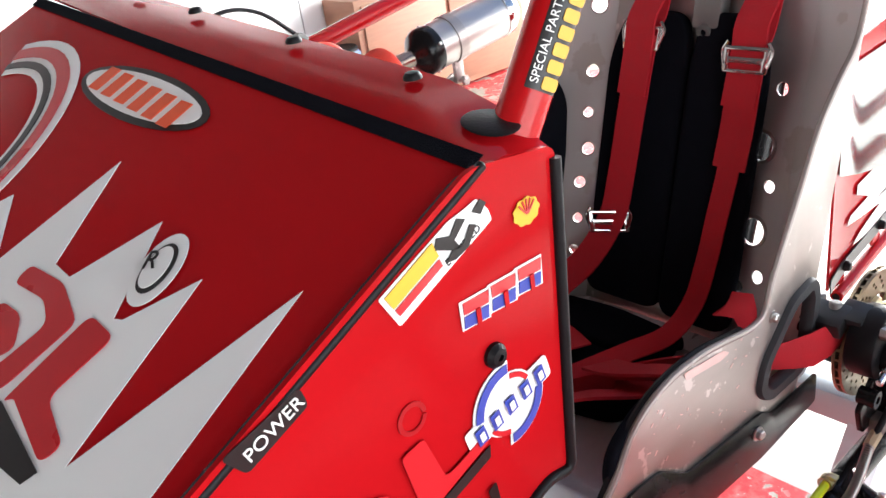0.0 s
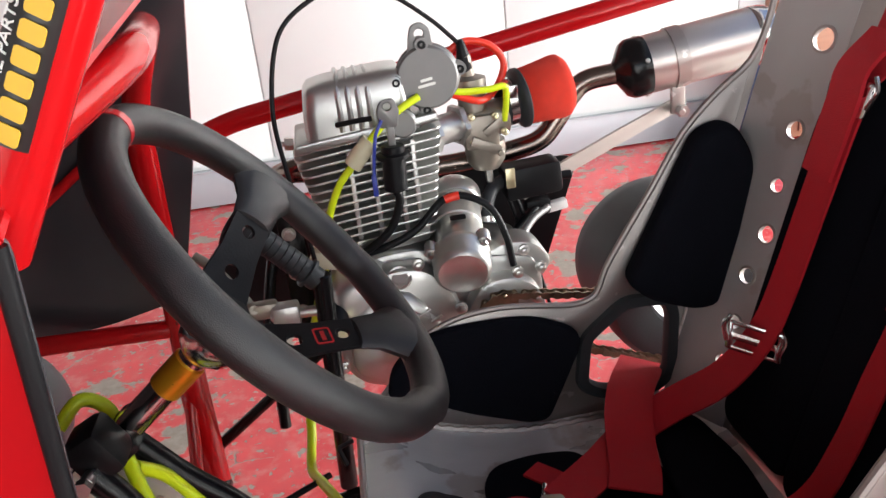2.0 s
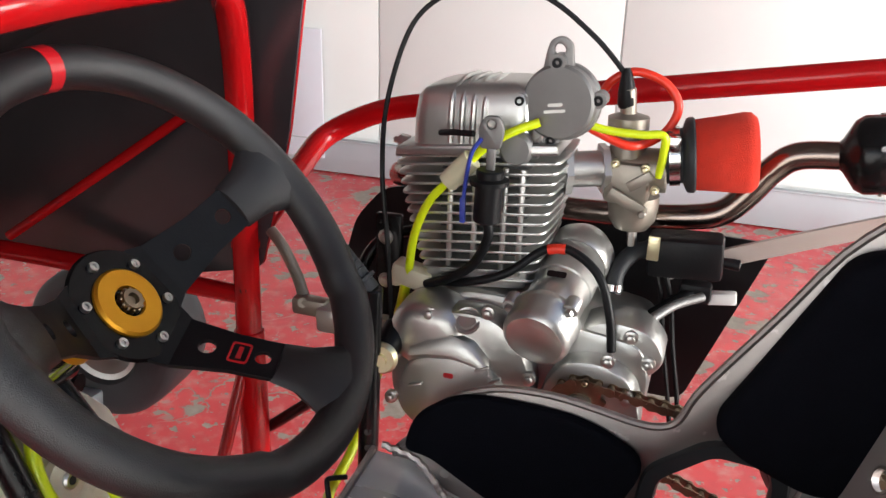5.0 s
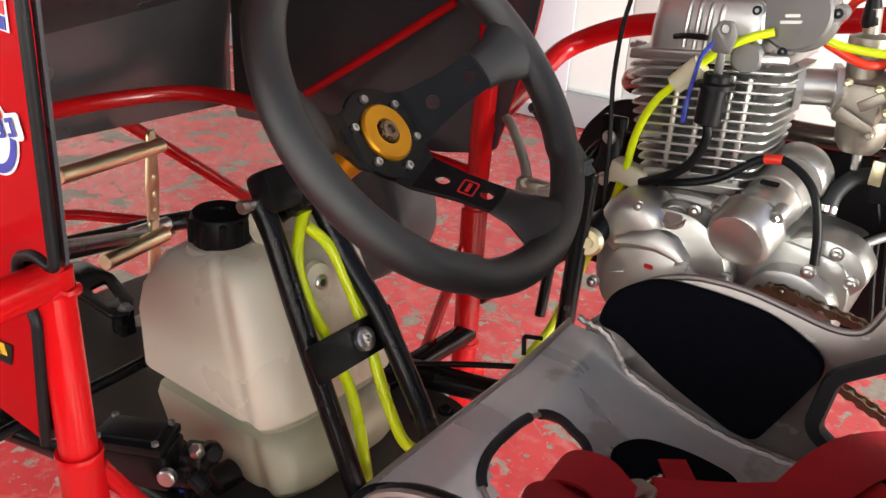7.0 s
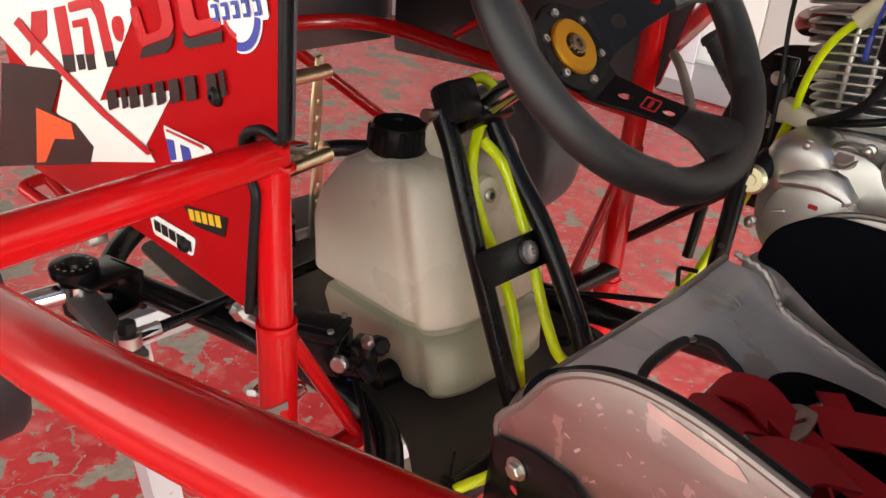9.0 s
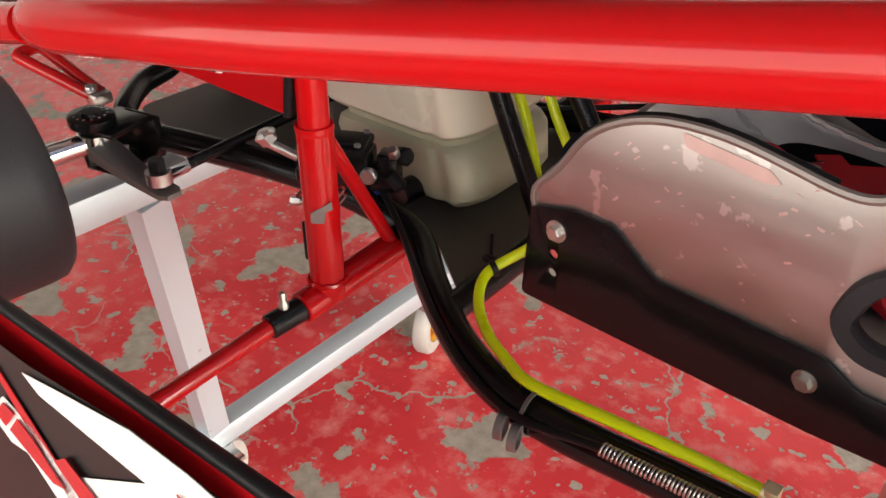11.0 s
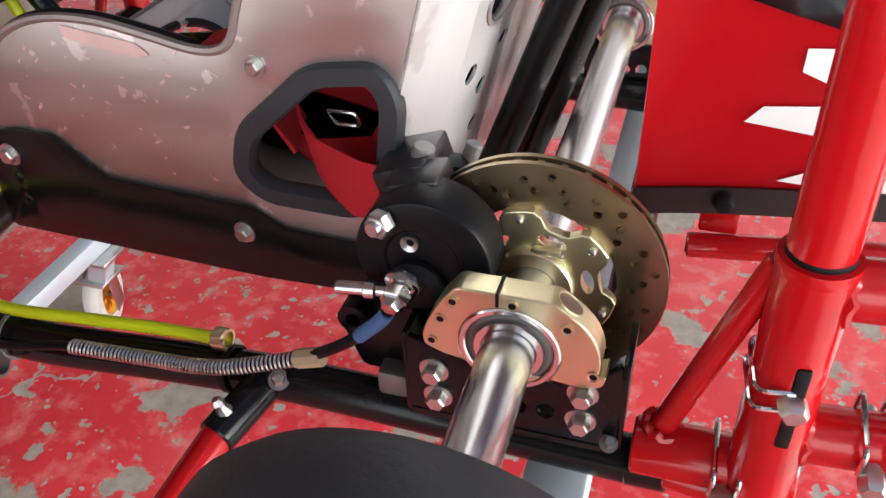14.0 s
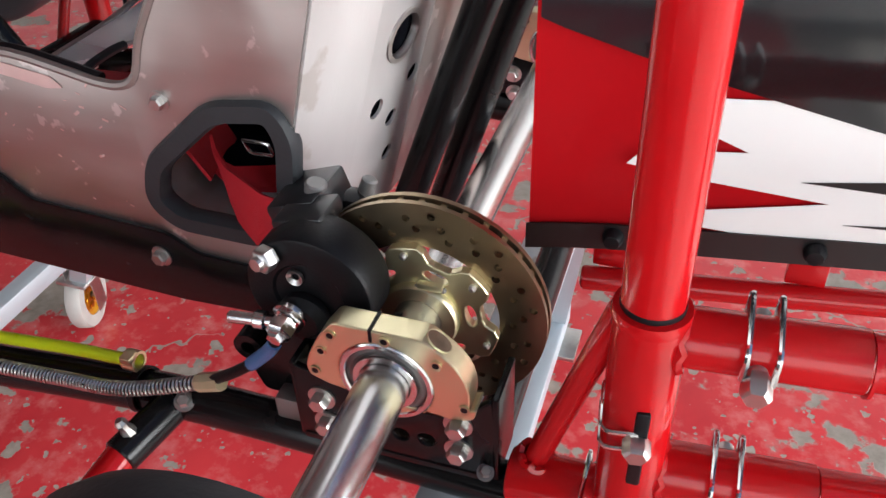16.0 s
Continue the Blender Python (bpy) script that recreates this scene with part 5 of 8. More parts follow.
part("banjo_bolt", joined(lathe([(0, 0), (0.0105, 0), (0.0105, 0.010), (0.008, 0.011), (0.008, 0.013), (0.0105, 0.014), (0.0105, 0.022), (0.008, 0.024), (0.006, 0.029), (0, 0.030)], (-0.1, -1, -0.2), (-0.0805, 0.030, 1.2745), 6), lathe([(0.004, 0), (0.013, 0), (0.013, 0.004), (0.004, 0.004), (0.004, 0)], (-0.1, -1, -0.2), (-0.0808, 0.027, 1.274), 20)), STEEL, cal, "steel banjo bolt")
line = [(-0.084, 0.010, 1.266), (-0.096, 0.009, 1.247), (-0.118, 0.008, 1.226), (-0.146, 0.010, 1.204)]
part("fitting", hose([(-0.088, 0.009, 1.258)] + line[1:2] + [(-0.112, 0.008, 1.231)], 0.0056), material("blue_sleeve", (0.06, 0.16, 0.36), 0.45, vary=0.15, scale=80), cal, "blue hose fitting")
part("brake_hose", hose([(-0.084, 0.010, 1.266), (-0.096, 0.009, 1.247)] + line[2:] + [(-0.165, 0.011, 1.193)], 0.0046), BLACK_MATT, cal)
part("ferrule", hose([(-0.146, 0.011, 1.199), (-0.157, 0.011, 1.195), (-0.168, 0.011, 1.191)], 0.0080, 8), material("clear_plastic_ferrule", (0.45, 0.36, 0.22), 0.4, vary=0.2, scale=60), cal)
SPRING = material("dark_spring_steel", (0.46, 0.45, 0.43), 0.3, 1.0, vary=0.2, scale=90)
run = [(-0.165, 0.011, 1.192), (-0.235, -0.001, 1.175), (-0.30, -0.003, 1.170), (-0.372, -0.006, 1.168)]
part("spring_guard", helix(run, 0.0056, 0.0012, 60), SPRING, cal, "coiled steel spring guard")
part("brake_line", hose(run + [(-0.45, -0.012, 1.158), (-0.52, 0.006, 1.160), (-0.585, 0.042, 1.162), (-0.66, 0.094, 1.164), (-0.735, 0.148, 1.170), (-0.79, 0.178, 1.182)], 0.0042), BLACK_MATT, cal)
part("crimp", hose([(-0.785, 0.175, 1.181), (-0.80, 0.180, 1.184), (-0.812, 0.184, 1.187)], 0.0085), VINYL_BLUE, cal, "blue hose end")

# cable ties and the yellow hose on the side tube
part("cable_tie", lathe([(0.0185, -0.003), (0.0205, -0.003), (0.0205, 0.003), (0.0185, 0.003), (0.0185, -0.003)], (1, 0, 0.1), (-0.238, 0.022, 1.150), 24), BLACK_MATT, rail)
part("cable_tie", joined(lathe([(0.0215, -0.002), (0.0232, -0.002), (0.0232, 0.002), (0.0215, 0.002), (0.0215, -0.002)], (1, -0.1, 0.1), (-0.445, 0.010, 1.150), 24), lathe([(0.010, -0.004), (0.013, -0.004), (0.013, 0.004), (0.010, 0.004), (0.010, -0.004)], (1, 0.3, 0), (-0.462, -0.018, 1.144), 14), lathe([(0.010, -0.004), (0.013, -0.004), (0.013, 0.004), (0.010, 0.004), (0.010, -0.004)], (1, 0.3, 0), (-0.446, -0.020, 1.142), 14)), GREYCAST, rail, "grey plastic clips")
part("fuel_hose", hose([(-0.500, 0.172, 1.250), (-0.530, 0.160, 1.228), (-0.556, 0.142, 1.206), (-0.575, 0.109, 1.189), (-0.560, 0.075, 1.180), (-0.526, 0.045, 1.176), (-0.488, 0.026, 1.174), (-0.453, 0.015, 1.174), (-0.371, 0.018, 1.178), (-0.301, 0.024, 1.178), (-0.249, 0.027, 1.177)], 0.0056, 12), HOSE, kart, "bright yellow fuel hose")
part("cable_tie", joined(lathe([(0.0060, -0.003), (0.0085, -0.003), (0.0085, 0.003), (0.0060, 0.003), (0.0060, -0.003)], (-0.5, -0.8, -0.3), (-0.572, 0.116, 1.192), 14), box(-0.582, 0.122, 1.196, 0.016, 0.008, 0.008, 0.002), rod((-0.585, 0.128, 1.196), (-0.600, 0.150, 1.206), 0.0022, 8)), BLACK_MATT, kart, "black cable tie")
part("hose_clamp", joined(lathe([(0.0068, -0.006), (0.0095, -0.006), (0.0095, 0.006), (0.0068, 0.006), (0.0068, -0.006)], (1, 0, 0), (-0.246, 0.028, 1.177), 16), box(-0.244, 0.022, 1.187, 0.01, 0.012, 0.006, 0.001)), GOLD, kart, "brass hose clamp")

# left rear post with its sockets and pins
rpost = part("rear_post", joined(rod((0.1715, 0.003, 1.160), (0.1685, 0.003, 1.362), 0.0218, 28), lathe([(0.0185, 0), (0.0222, 0), (0.0230, -0.004), (0.0222, -0.008)], (0, 0, 1), (0.1685, 0.003, 1.365), 28)), RED, kart, "red rear sleeve post")
part("upper_tube", rod((0.1685, 0.003, 1.35), (0.166, 0.003, 1.640), 0.0182, 28), RED, rpost)
part("scuff_ring", lathe([(0.0184, 0), (0.0186, 0.001), (0.0186, 0.003), (0.0184, 0.004)], (0, 0, 1), (0.1685, 0.003, 1.3655), 28), BLACK_MATT, rpost, "dark scuffed band")
part("foot_tube", rod((0.088, 0.014, 1.172), (0.195, 0.012, 1.176), 0.0205, 24), RED, rpost)
part("foot_socket", rod((0.112, 0.006, 1.160), (0.188, 0.000, 1.156), 0.012, 16), RED, rpost)
part("brace", rod((0.152, 0.012, 1.350), (0.104, 0.018, 1.186), 0.0090, 18), RED, rpost)
for at, way, r in (((0.187, 0.009, 1.340), (1, 0, 0), 0.0195), ((0.190, 0.012, 1.221), (1, 0, 0), 0.0195), ((0.106, 0.018, 1.192), (0.3, 0, 1), 0.012)):
    part("weld_bead", weld(at, way, r), RED, rpost)
part("slot", joined(box(0.1740, -0.0185, 1.268, 0.0085, 0.004, 0.066, 0.003)), BLACK_MATT, rpost, "dark slot in the sleeve")
for z, r in ((1.340, 0.0185), (1.221, 0.0195)):
    sock2 = part("bumper_socket", rod((0.185, 0.010, z), (0.285, 0.014, z + 0.003), r, 24), RED, kart, "red bumper socket tube")
    part("bumper_tube", rod((0.28, 0.014, z + 0.003), (0.80, 0.05, z + 0.016), r - 0.0018, 24), RED, sock2)
    part("socket_lip", lathe([(r - 0.002, 0), (r + 0.0004, 0), (r + 0.0004, 0.002), (r - 0.002, 0.002)], (1, 0.06, 0), (0.284, 0.012, z + 0.003), 24), RED, sock2)
    clip_pin((0.229, 0.012, z + 0.001), (0.0, 1, 0.12), 0.0265, sock2, (0, -0.12, 1))
clip_pin((0.150, 0.012, 1.172), (0.0, 1, 0.1), 0.027, rpost, (0, -0.1, 1))
clip_pin((0.1700, 0.003, 1.276), (-0.12, 0.99, 0.1), 0.022, rpost, (-0.98, -0.15, 0))

# rear bumper skin
def skin(x, z):
    return Vector((x, 0.186 + 0.060 * (x - 0.06) + 0.9 * max(0, 0.085 - (x - 0.058)) ** 2 * -1 + 0.25 * max(0, z - 1.46) ** 2, z))


RP = part("rear_bumper", sheet([[skin(0.058 + 0.76 * i / 24, 1.262 + 0.36 * j / 8 + 0.050 * i / 24) for j in range(9)] for i in range(25)], 0.004), FAIRING, kart, "red plastic rear bumper with white flames and black top")


def skin_decal(name, outline, mat, lift, label=""):
    """Vinyl that follows the bumper's curve."""
    bm = plate(outline, flat_pose(0), 0.0005)
    bmesh.ops.triangulate(bm, faces=bm.faces[:])
    bmesh.ops.subdivide_edges(bm, edges=[e for e in bm.edges if e.calc_length() > 0.05], cuts=3)
    for v in bm.verts:
        p = skin(v.co.x, v.co.y - 0.016)
        v.co = p + Vector((0, -0.0062 - lift - v.co.z, 0))
    return part(name, bm, mat, RP, label, smooth=False)


skin_decal("flame_decal", [(0.218, 1.420), (0.160, 1.417), (0.160, 1.400), (0.213, 1.378), (0.140, 1.372), (0.129, 1.359), (0.187, 1.351), (0.274, 1.343), (0.187, 1.325), (0.160, 1.312), (0.253, 1.305), (0.200, 1.298), (0.82, 1.330), (0.82, 1.425), (0.40, 1.425), (0.289, 1.425)], VINYL_WHITE, 0.0006, "white jagged flame vinyl")
skin_decal("flame_decal", [(0.252, 1.359), (0.50, 1.392), (0.50, 1.350)], VINYL_BLACK, 0.0014, "black flame tip")
skin_decal("flame_decal", [(0.287, 1.327), (0.52, 1.350), (0.52, 1.330)], VINYL_BLACK, 0.0014, "black flame tip")
FIELD = [(0.062, 1.470), (0.080, 1.462), (0.137, 1.443), (0.188, 1.429), (0.289, 1.405), (0.45, 1.372), (0.82, 1.34)]


def field_edge(x):
    """The lower edge of the black field."""
    for (x0, z0), (x1, z1) in zip(FIELD, FIELD[1:]):
        if x <= x1:
            return z0 + (z1 - z0) * (x - x0) / (x1 - x0)
    return FIELD[-1][1]


columns = [0.062 + 0.758 * i / 48 for i in range(49)]
part("top_field", sheet([[skin(x, field_edge(x) - 0.016 + (1.618 - field_edge(x)) * j / 10) + Vector((0, -0.0080, 0)) for j in range(11)] for x in columns], 0.0008), GLOSS_BLACK, RP, "glossy black upper field")
skin_decal("flame_decal", [(0.235, 1.505), (0.42, 1.462), (0.82, 1.420), (0.82, 1.448), (0.42, 1.492)], VINYL_WHITE, 0.0032, "white flame above the black field")
band = part("edge_band", sheet([[skin(0.057 + 0.762 * i / 24, z + 0.050 * i / 24) + Vector((0, -0.0068, 0)) for z in (1.258, 1.266, 1.282)] for i in range(25)], 0.002), VINYL_BLACK, RP, "black lower edge band")
for x in (0.126, 0.274, 0.44, 0.62):
    part("bolt", lathe([(0, 0), (0.0085, 0), (0.0085, 0.004), (0.006, 0.010), (0, 0.011)], (0, -1, 0), skin(x, 1.271) + Vector((0, -0.0085, 0.050 * (x - 0.06) / 0.76)), 18), BLACK_MATT, RP, "black button bolt")
    part("tab", box(x, 0.186 + 0.05 * (x - 0.06), 1.248 + 0.045 * (x - 0.06) / 0.76, 0.030, 0.006, 0.024, 0.002), RED, RP)
rb = part("bumper_rail", rod((0.104, 0.182, 1.228), (0.80, 0.226, 1.272), 0.0105, 18), RED, kart, "red bumper rail")
part("rail_end", lathe([(0, 0), (0.0065, 0), (0.0065, 0.001), (0, 0.001)], (-1, 0, 0), (0.1045, 0.182, 1.228), 16), BLACK_MATT, rb)

# seat stays behind the backrest
for p0, p1, r in (((-0.107, 0.270, 1.150), (0.065, 0.270, 1.62), 0.0155), ((-0.078, 0.330, 1.150), (0.080, 0.330, 1.62), 0.0155)):
    part("seat_stay", rod(p0, p1, r, 18), BLACK, kart, "black seat stay tube")
# side pod outside the left outriggers
pod = []
for i in range(13):
    x = -1.02 + 0.76 * i / 12
    h = 0.080 * (x + 0.65)  # the pod rises towards the rear
    pod.append([(x, -0.306, 1.345 + h), (x, -0.318, 1.325 + h), (x, -0.340, 1.270 + h), (x, -0.365, 1.180), (x, -0.372, 1.080)])
PD = part("side_pod", sheet(pod, 0.004), FAIRING, kart, "red side pod with white flames")
part("edge_trim", rod((-1.02, -0.305, 1.3165), (-0.26, -0.305, 1.377), 0.0050, 10), BLACK_MATT, PD, "black edge trim")
PODM = Matrix(((1, 0, 0, 0), (0, 0.308, -0.951, -0.318), (0, 0.951, 0.308, 1.325), (0, 0, 0, 1)))
decal("dark_field", [(-0.780, 0.007), (-0.653, 0.014), (-0.599, 0.017), (-0.488, 0.031), (-0.410, 0.033), (-0.395, 0.023), (-0.783, -0.232)], PODM, VINYL_BLACK, PD, 0.0115, "black field under the edge")
decal("flame_decal", [(-0.598, 0.012), (-0.545, 0.022), (-0.488, 0.032), (-0.440, 0.034), (-0.405, 0.033), (-0.395, 0.023), (-0.506, -0.050), (-0.530, -0.022), (-0.470, 0.010), (-0.577, 0.007)], PODM, VINYL_WHITE, PD, 0.0135, "white jagged flame vinyl")
decal("name_stroke", [(-0.635, -0.034), (-0.619, -0.015), (-0.581, -0.019), (-0.535, -0.033), (-0.499, -0.045), (-0.520, -0.059), (-0.586, -0.038), (-0.606, -0.041)], PODM, VINYL_WHITE, PD, 0.0135, "white edge of the maker's name")
decal("name_stroke", [(-0.624, -0.028), (-0.615, -0.017), (-0.601, -0.018), (-0.610, -0.031)], PODM, VINYL_RED, PD, 0.0155, "red name stroke")
decal("name_stroke", [(-0.605, -0.031), (-0.597, -0.019), (-0.580, -0.023), (-0.541, -0.036), (-0.553, -0.039)], PODM, VINYL_RED, PD, 0.0155, "red name stroke")
decal("name_stroke", [(-0.554, -0.024), (-0.543, -0.016), (-0.490, -0.028), (-0.505, -0.038)], PODM, VINYL_RED, PD, 0.0155, "red name stroke")
decal("flame_decal", [(-0.443, 0.021), (-0.420, 0.019), (-0.432, 0.011)], PODM, VINYL_RED, PD, 0.0155, "red flame tip")
decal("flame_decal", [(-0.653, 0.006), (-0.642, 0.006), (-0.523, -0.037), (-0.534, -0.044)], PODM, VINYL_RED, PD, 0.0135, "thin red stripe")

# ---- the kart: seat and harness ----
YL, YR = 0.118, 0.615


def back_x(z):
    """The backrest's lean."""
    return -0.060 + 0.28 * (z - 1.42)


wing = [(-0.540, 1.258), (-0.545, 1.285), (-0.520, 1.316), (-0.494, 1.356), (-0.461, 1.381), (-0.419, 1.395), (-0.368, 1.398), (-0.320, 1.392), (-0.283, 1.386), (-0.258, 1.387), (-0.241, 1.398), (-0.228, 1.430), (-0.205, 1.468), (-0.165, 1.530), (-0.125, 1.595), (-0.080, 1.640), (-0.040, 1.672), (-0.018, 1.72), (0.005, 1.80), (0.015, 1.86), (0.010, 1.86), (back_x(1.86) - 0.04, 1.86), (back_x(1.5) - 0.037, 1.5), (back_x(1.3) - 0.037, 1.3), (back_x(1.235) - 0.04, 1.235), (-0.180, 1.212), (-0.260, 1.200), (-0.420, 1.205), (-0.50, 1.236)]
wing = [p for p in wing if p != (0.010, 1.86) and p != (0.015, 1.86) and p != (0.005, 1.80)]
wing.insert(18, (-0.003, 1.80))
hexr = [(-0.268, 1.264), (-0.260, 1.334), (-0.205, 1.378), (-0.146, 1.374), (-0.138, 1.350), (-0.142, 1.262), (-0.160, 1.242), (-0.240, 1.246)]
hexa = [(-0.253, 1.284), (-0.243, 1.320), (-0.178, 1.377), (-0.126, 1.384), (-0.116, 1.360), (-0.128, 1.278), (-0.154, 1.263), (-0.232, 1.265)]
seat = part("seat", toe(cut_across(plate(wing, side_pose(YL), 0.0035, 0.0006, [soft_poly(hexa, 0.012)]))), ALU, kart, "bare aluminium racing bucket seat with foam pads and red harness")
part("side", plate(wing, side_pose(YR), 0.0035, 0.0006, [soft_poly(hexr, 0.012)]), ALU, seat)
for y, hx in ((YL + 0.0018, hexa), (YR + 0.0018, hexr)):
    ring = [(x, y, z) for x, z in soft_poly(hx, 0.014, 5)]
    part("opening_trim", (toe if y < 0.3 else joined)(sweep(ring, [(-0.007, -0.009), (0.007, -0.009), (0.0095, -0.004), (0.0095, 0.004), (0.007, 0.009), (-0.007, 0.009), (-0.0095, 0.004), (-0.0095, -0.004)], True, up=(0, 1, 0))), RUBBER, seat, "black rubber edging")
edge = [(x, z) for x, z in wing[:19]]
for y in (YL + 0.0018, YR + 0.0018):
    part("rolled_edge", (toe if y < 0.3 else joined)(sweep(smooth_line([(x, y, z) for x, z in edge], 3), ring_outline(0.0042, 8))), ROLLED, seat, "rolled aluminium edge")
part("edge_trim", toe(sweep(smooth_line([(x, YL + 0.0085, z) for x, z in edge[1:9]], 4), ring_outline(0.0050, 8))), BLACK_MATT, seat, "black edge rubber")
# backrest: folded sheet, its slanting side panels pierced with lightening holes
rows = []
for i in range(13):
    z = 1.215 + 0.60 * i / 12
    b = back_x(z)
    rows.append([(b + 0.0075, YL + 0.159, z), (b + 0.0095, 0.31, z), (b + 0.012, 0.367, z), (b + 0.010, 0.445, z), (b + 0.006, YR - 0.113, z), (b + 0.000, YR - 0.095, z)])
part("backrest", sheet(rows, 0.003), ALU, seat, "folded aluminium backrest")
HOLE = material("dark_hole", (0.02, 0.018, 0.018), 0.8)
BACK_HOLES = [(0.074, 1.309, 0.0085), (0.075, 1.362, 0.0085), (0.072, 1.422, 0.0100), (0.080, 1.477, 0.0105), (0.074, 1.535, 0.0085), (0.074, 1.60, 0.0105), (0.074, 1.70, 0.013)]
LEFT_HOLES = [(0.120, 1.403, 0.020), (0.153, 1.355, 0.0085), (0.100, 1.343, 0.0095), (0.130, 1.320, 0.0085), (0.137, 1.279, 0.0080), (0.150, 1.430, 0.0085), (0.105, 1.470, 0.0090), (0.128, 1.520, 0.020), (0.110, 1.600, 0.0095), (0.150, 1.640, 0.0095)]


def back_panel(at, u, width, holes, side):
    """One slanting facet between the seat's side and its backrest."""
    v = Vector((0.28, 0, 1)).normalized()
    m = Matrix((u, v, u.cross(v))).transposed().to_4x4()
    m.translation = at
    cut = [circle(a, (z - 1.215) * 1.0385, r, 18) for a, z, r in holes]
    h = 0.60 * 1.0385
    part("side_panel", plate([(0, 0), (width, 0), (width, h), (0, h)], m, 0.003 * side, 0, cut), SANDED, seat, "slanting aluminium back panel with flared holes" if holes else "slanting aluminium back panel", smooth=False)
    for a, z, r in holes:
        if side > 0 and r < 0.015:
            continue
        part("hole_flare", lathe([(r, -0.0035), (r * 1.22, -0.0032), (r * 1.25, 0), (r * 1.22, 0.0032), (r, 0.0035), (r, -0.0035)], m.to_3x3() @ Vector((0, 0, 1)), m @ Vector((a, (z - 1.215) * 1.0385, 0.0015 * side)), 20), ALU, seat)


FOLD = Vector((back_x(1.215) - 0.038, YL + 0.002, 1.215))
U1, U2 = Vector((0.365, 0.931, 0)), Vector((0.20, 0.98, 0)).normalized()
back_panel(FOLD, U1, 0.0755, [], 1)
back_panel(FOLD + U1 * 0.075, U2, 0.0905, [(a - 0.075, z, r) for a, z, r in LEFT_HOLES], 1)
back_panel(Vector((back_x(1.215) - 0.038, YR - 0.002, 1.215)), Vector((0.365, -0.931, 0)), 0.104, BACK_HOLES, -1)
# base pan with a crotch-strap opening


def base_z(x):
    pts = [(-0.575, 1.264), (-0.525, 1.262), (-0.482, 1.232), (-0.42, 1.212), (-0.32, 1.197), (-0.20, 1.200), (-0.11, 1.228)]
    for (x0, z0), (x1, z1) in zip(pts, pts[1:]):
        if x <= x1:
            return z0 + (z1 - z0) * (x - x0) / (x1 - x0)
    return pts[-1][1]


bm = bmesh.new()
nx, ny = 66, 60
grid = [[bm.verts.new((max(-0.572 + 0.462 * i / nx, -0.536 - 0.0045 * j), YL + 0.003 + (YR - YL - 0.004) * j / ny, base_z(-0.572 + 0.462 * i / nx) + 0.018 * abs(2 * j / ny - 1) ** 7)) for j in range(ny + 1)] for i in range(nx + 1)]
for i in range(nx):
    for j in range(ny):
        cx, cy = -0.572 + 0.462 * (i + 0.5) / nx, YL + (YR - YL) * (j + 0.5) / ny
        if (abs(cx + 0.482) / 0.038) ** 2.6 + (abs(cy - 0.392) / 0.080) ** 2.6 < 1:
            continue
        bm.faces.new((grid[i][j], grid[i + 1][j], grid[i + 1][j + 1], grid[i][j + 1]))
bmesh.ops.recalc_face_normals(bm, faces=bm.faces[:])
bmesh.ops.solidify(bm, geom=bm.faces[:], thickness=0.003)
part("base_pan", toe(bm), BASE_ALU, seat, "bare aluminium seat base")
def crotch(a):
    """A point on the strap opening's edge."""
    c, q = math.cos(radians(a)), math.sin(radians(a))
    x = -0.482 + 0.039 * math.copysign(abs(c) ** 0.77, c)
    return (x, 0.392 + 0.081 * math.copysign(abs(q) ** 0.77, q), base_z(x) + 0.001)


part("opening_lip", sweep([crotch(360 * i / 48) for i in range(48)], ring_outline(0.0032, 6), True), ALU, seat)
part("opening_trim", sweep([crotch(6 + 136 * i / 24) for i in range(25)], ring_outline(0.0058, 8)), RUBBER, seat, "black rubber edging")
part("opening_trim", sweep([crotch(156 + 90 * i / 16) for i in range(17)], ring_outline(0.0058, 8)), RUBBER, seat, "black rubber edging")
part("front_lip", toe(tube([(-0.538, YL + 0.012, 1.270), (-0.572, 0.175, 1.263), (-0.576, 0.25, 1.262), (-0.576, 0.48, 1.262), (-0.570, YR - 0.002, 1.285)], 0.0045, 0.05, 8)), ALU, seat)
for y in (YL + 0.008, YR - 0.010):
    run = smooth_line([(-0.556, y, 1.298) if y > 0.3 else (-0.526, y, 1.293), (-0.517, y, 1.290), (-0.492, y, 1.264), (-0.476, y, 1.246), (-0.420, y, 1.229), (-0.360, y, 1.216), (-0.305, y, 1.214), (-0.23, y, 1.214)], 9)
    bead = [p + Vector((0, 0, 0.0015 * math.sin(i * 2.1))) for i, p in enumerate(run)]
    part("weld_bead", toe(sweep(bead, ring_outline(0.0042, 6))), ALU, seat, "rough weld seam")
part("cross_strip", sheet([[(-0.150, YL + 0.01 + 0.475 * i / 10, 1.222), (-0.172, YL + 0.01 + 0.475 * i / 10, 1.232), (-0.178, YL + 0.01 + 0.475 * i / 10, 1.222)] for i in range(11)], 0.003), ALU, seat, "bright aluminium cross strip")
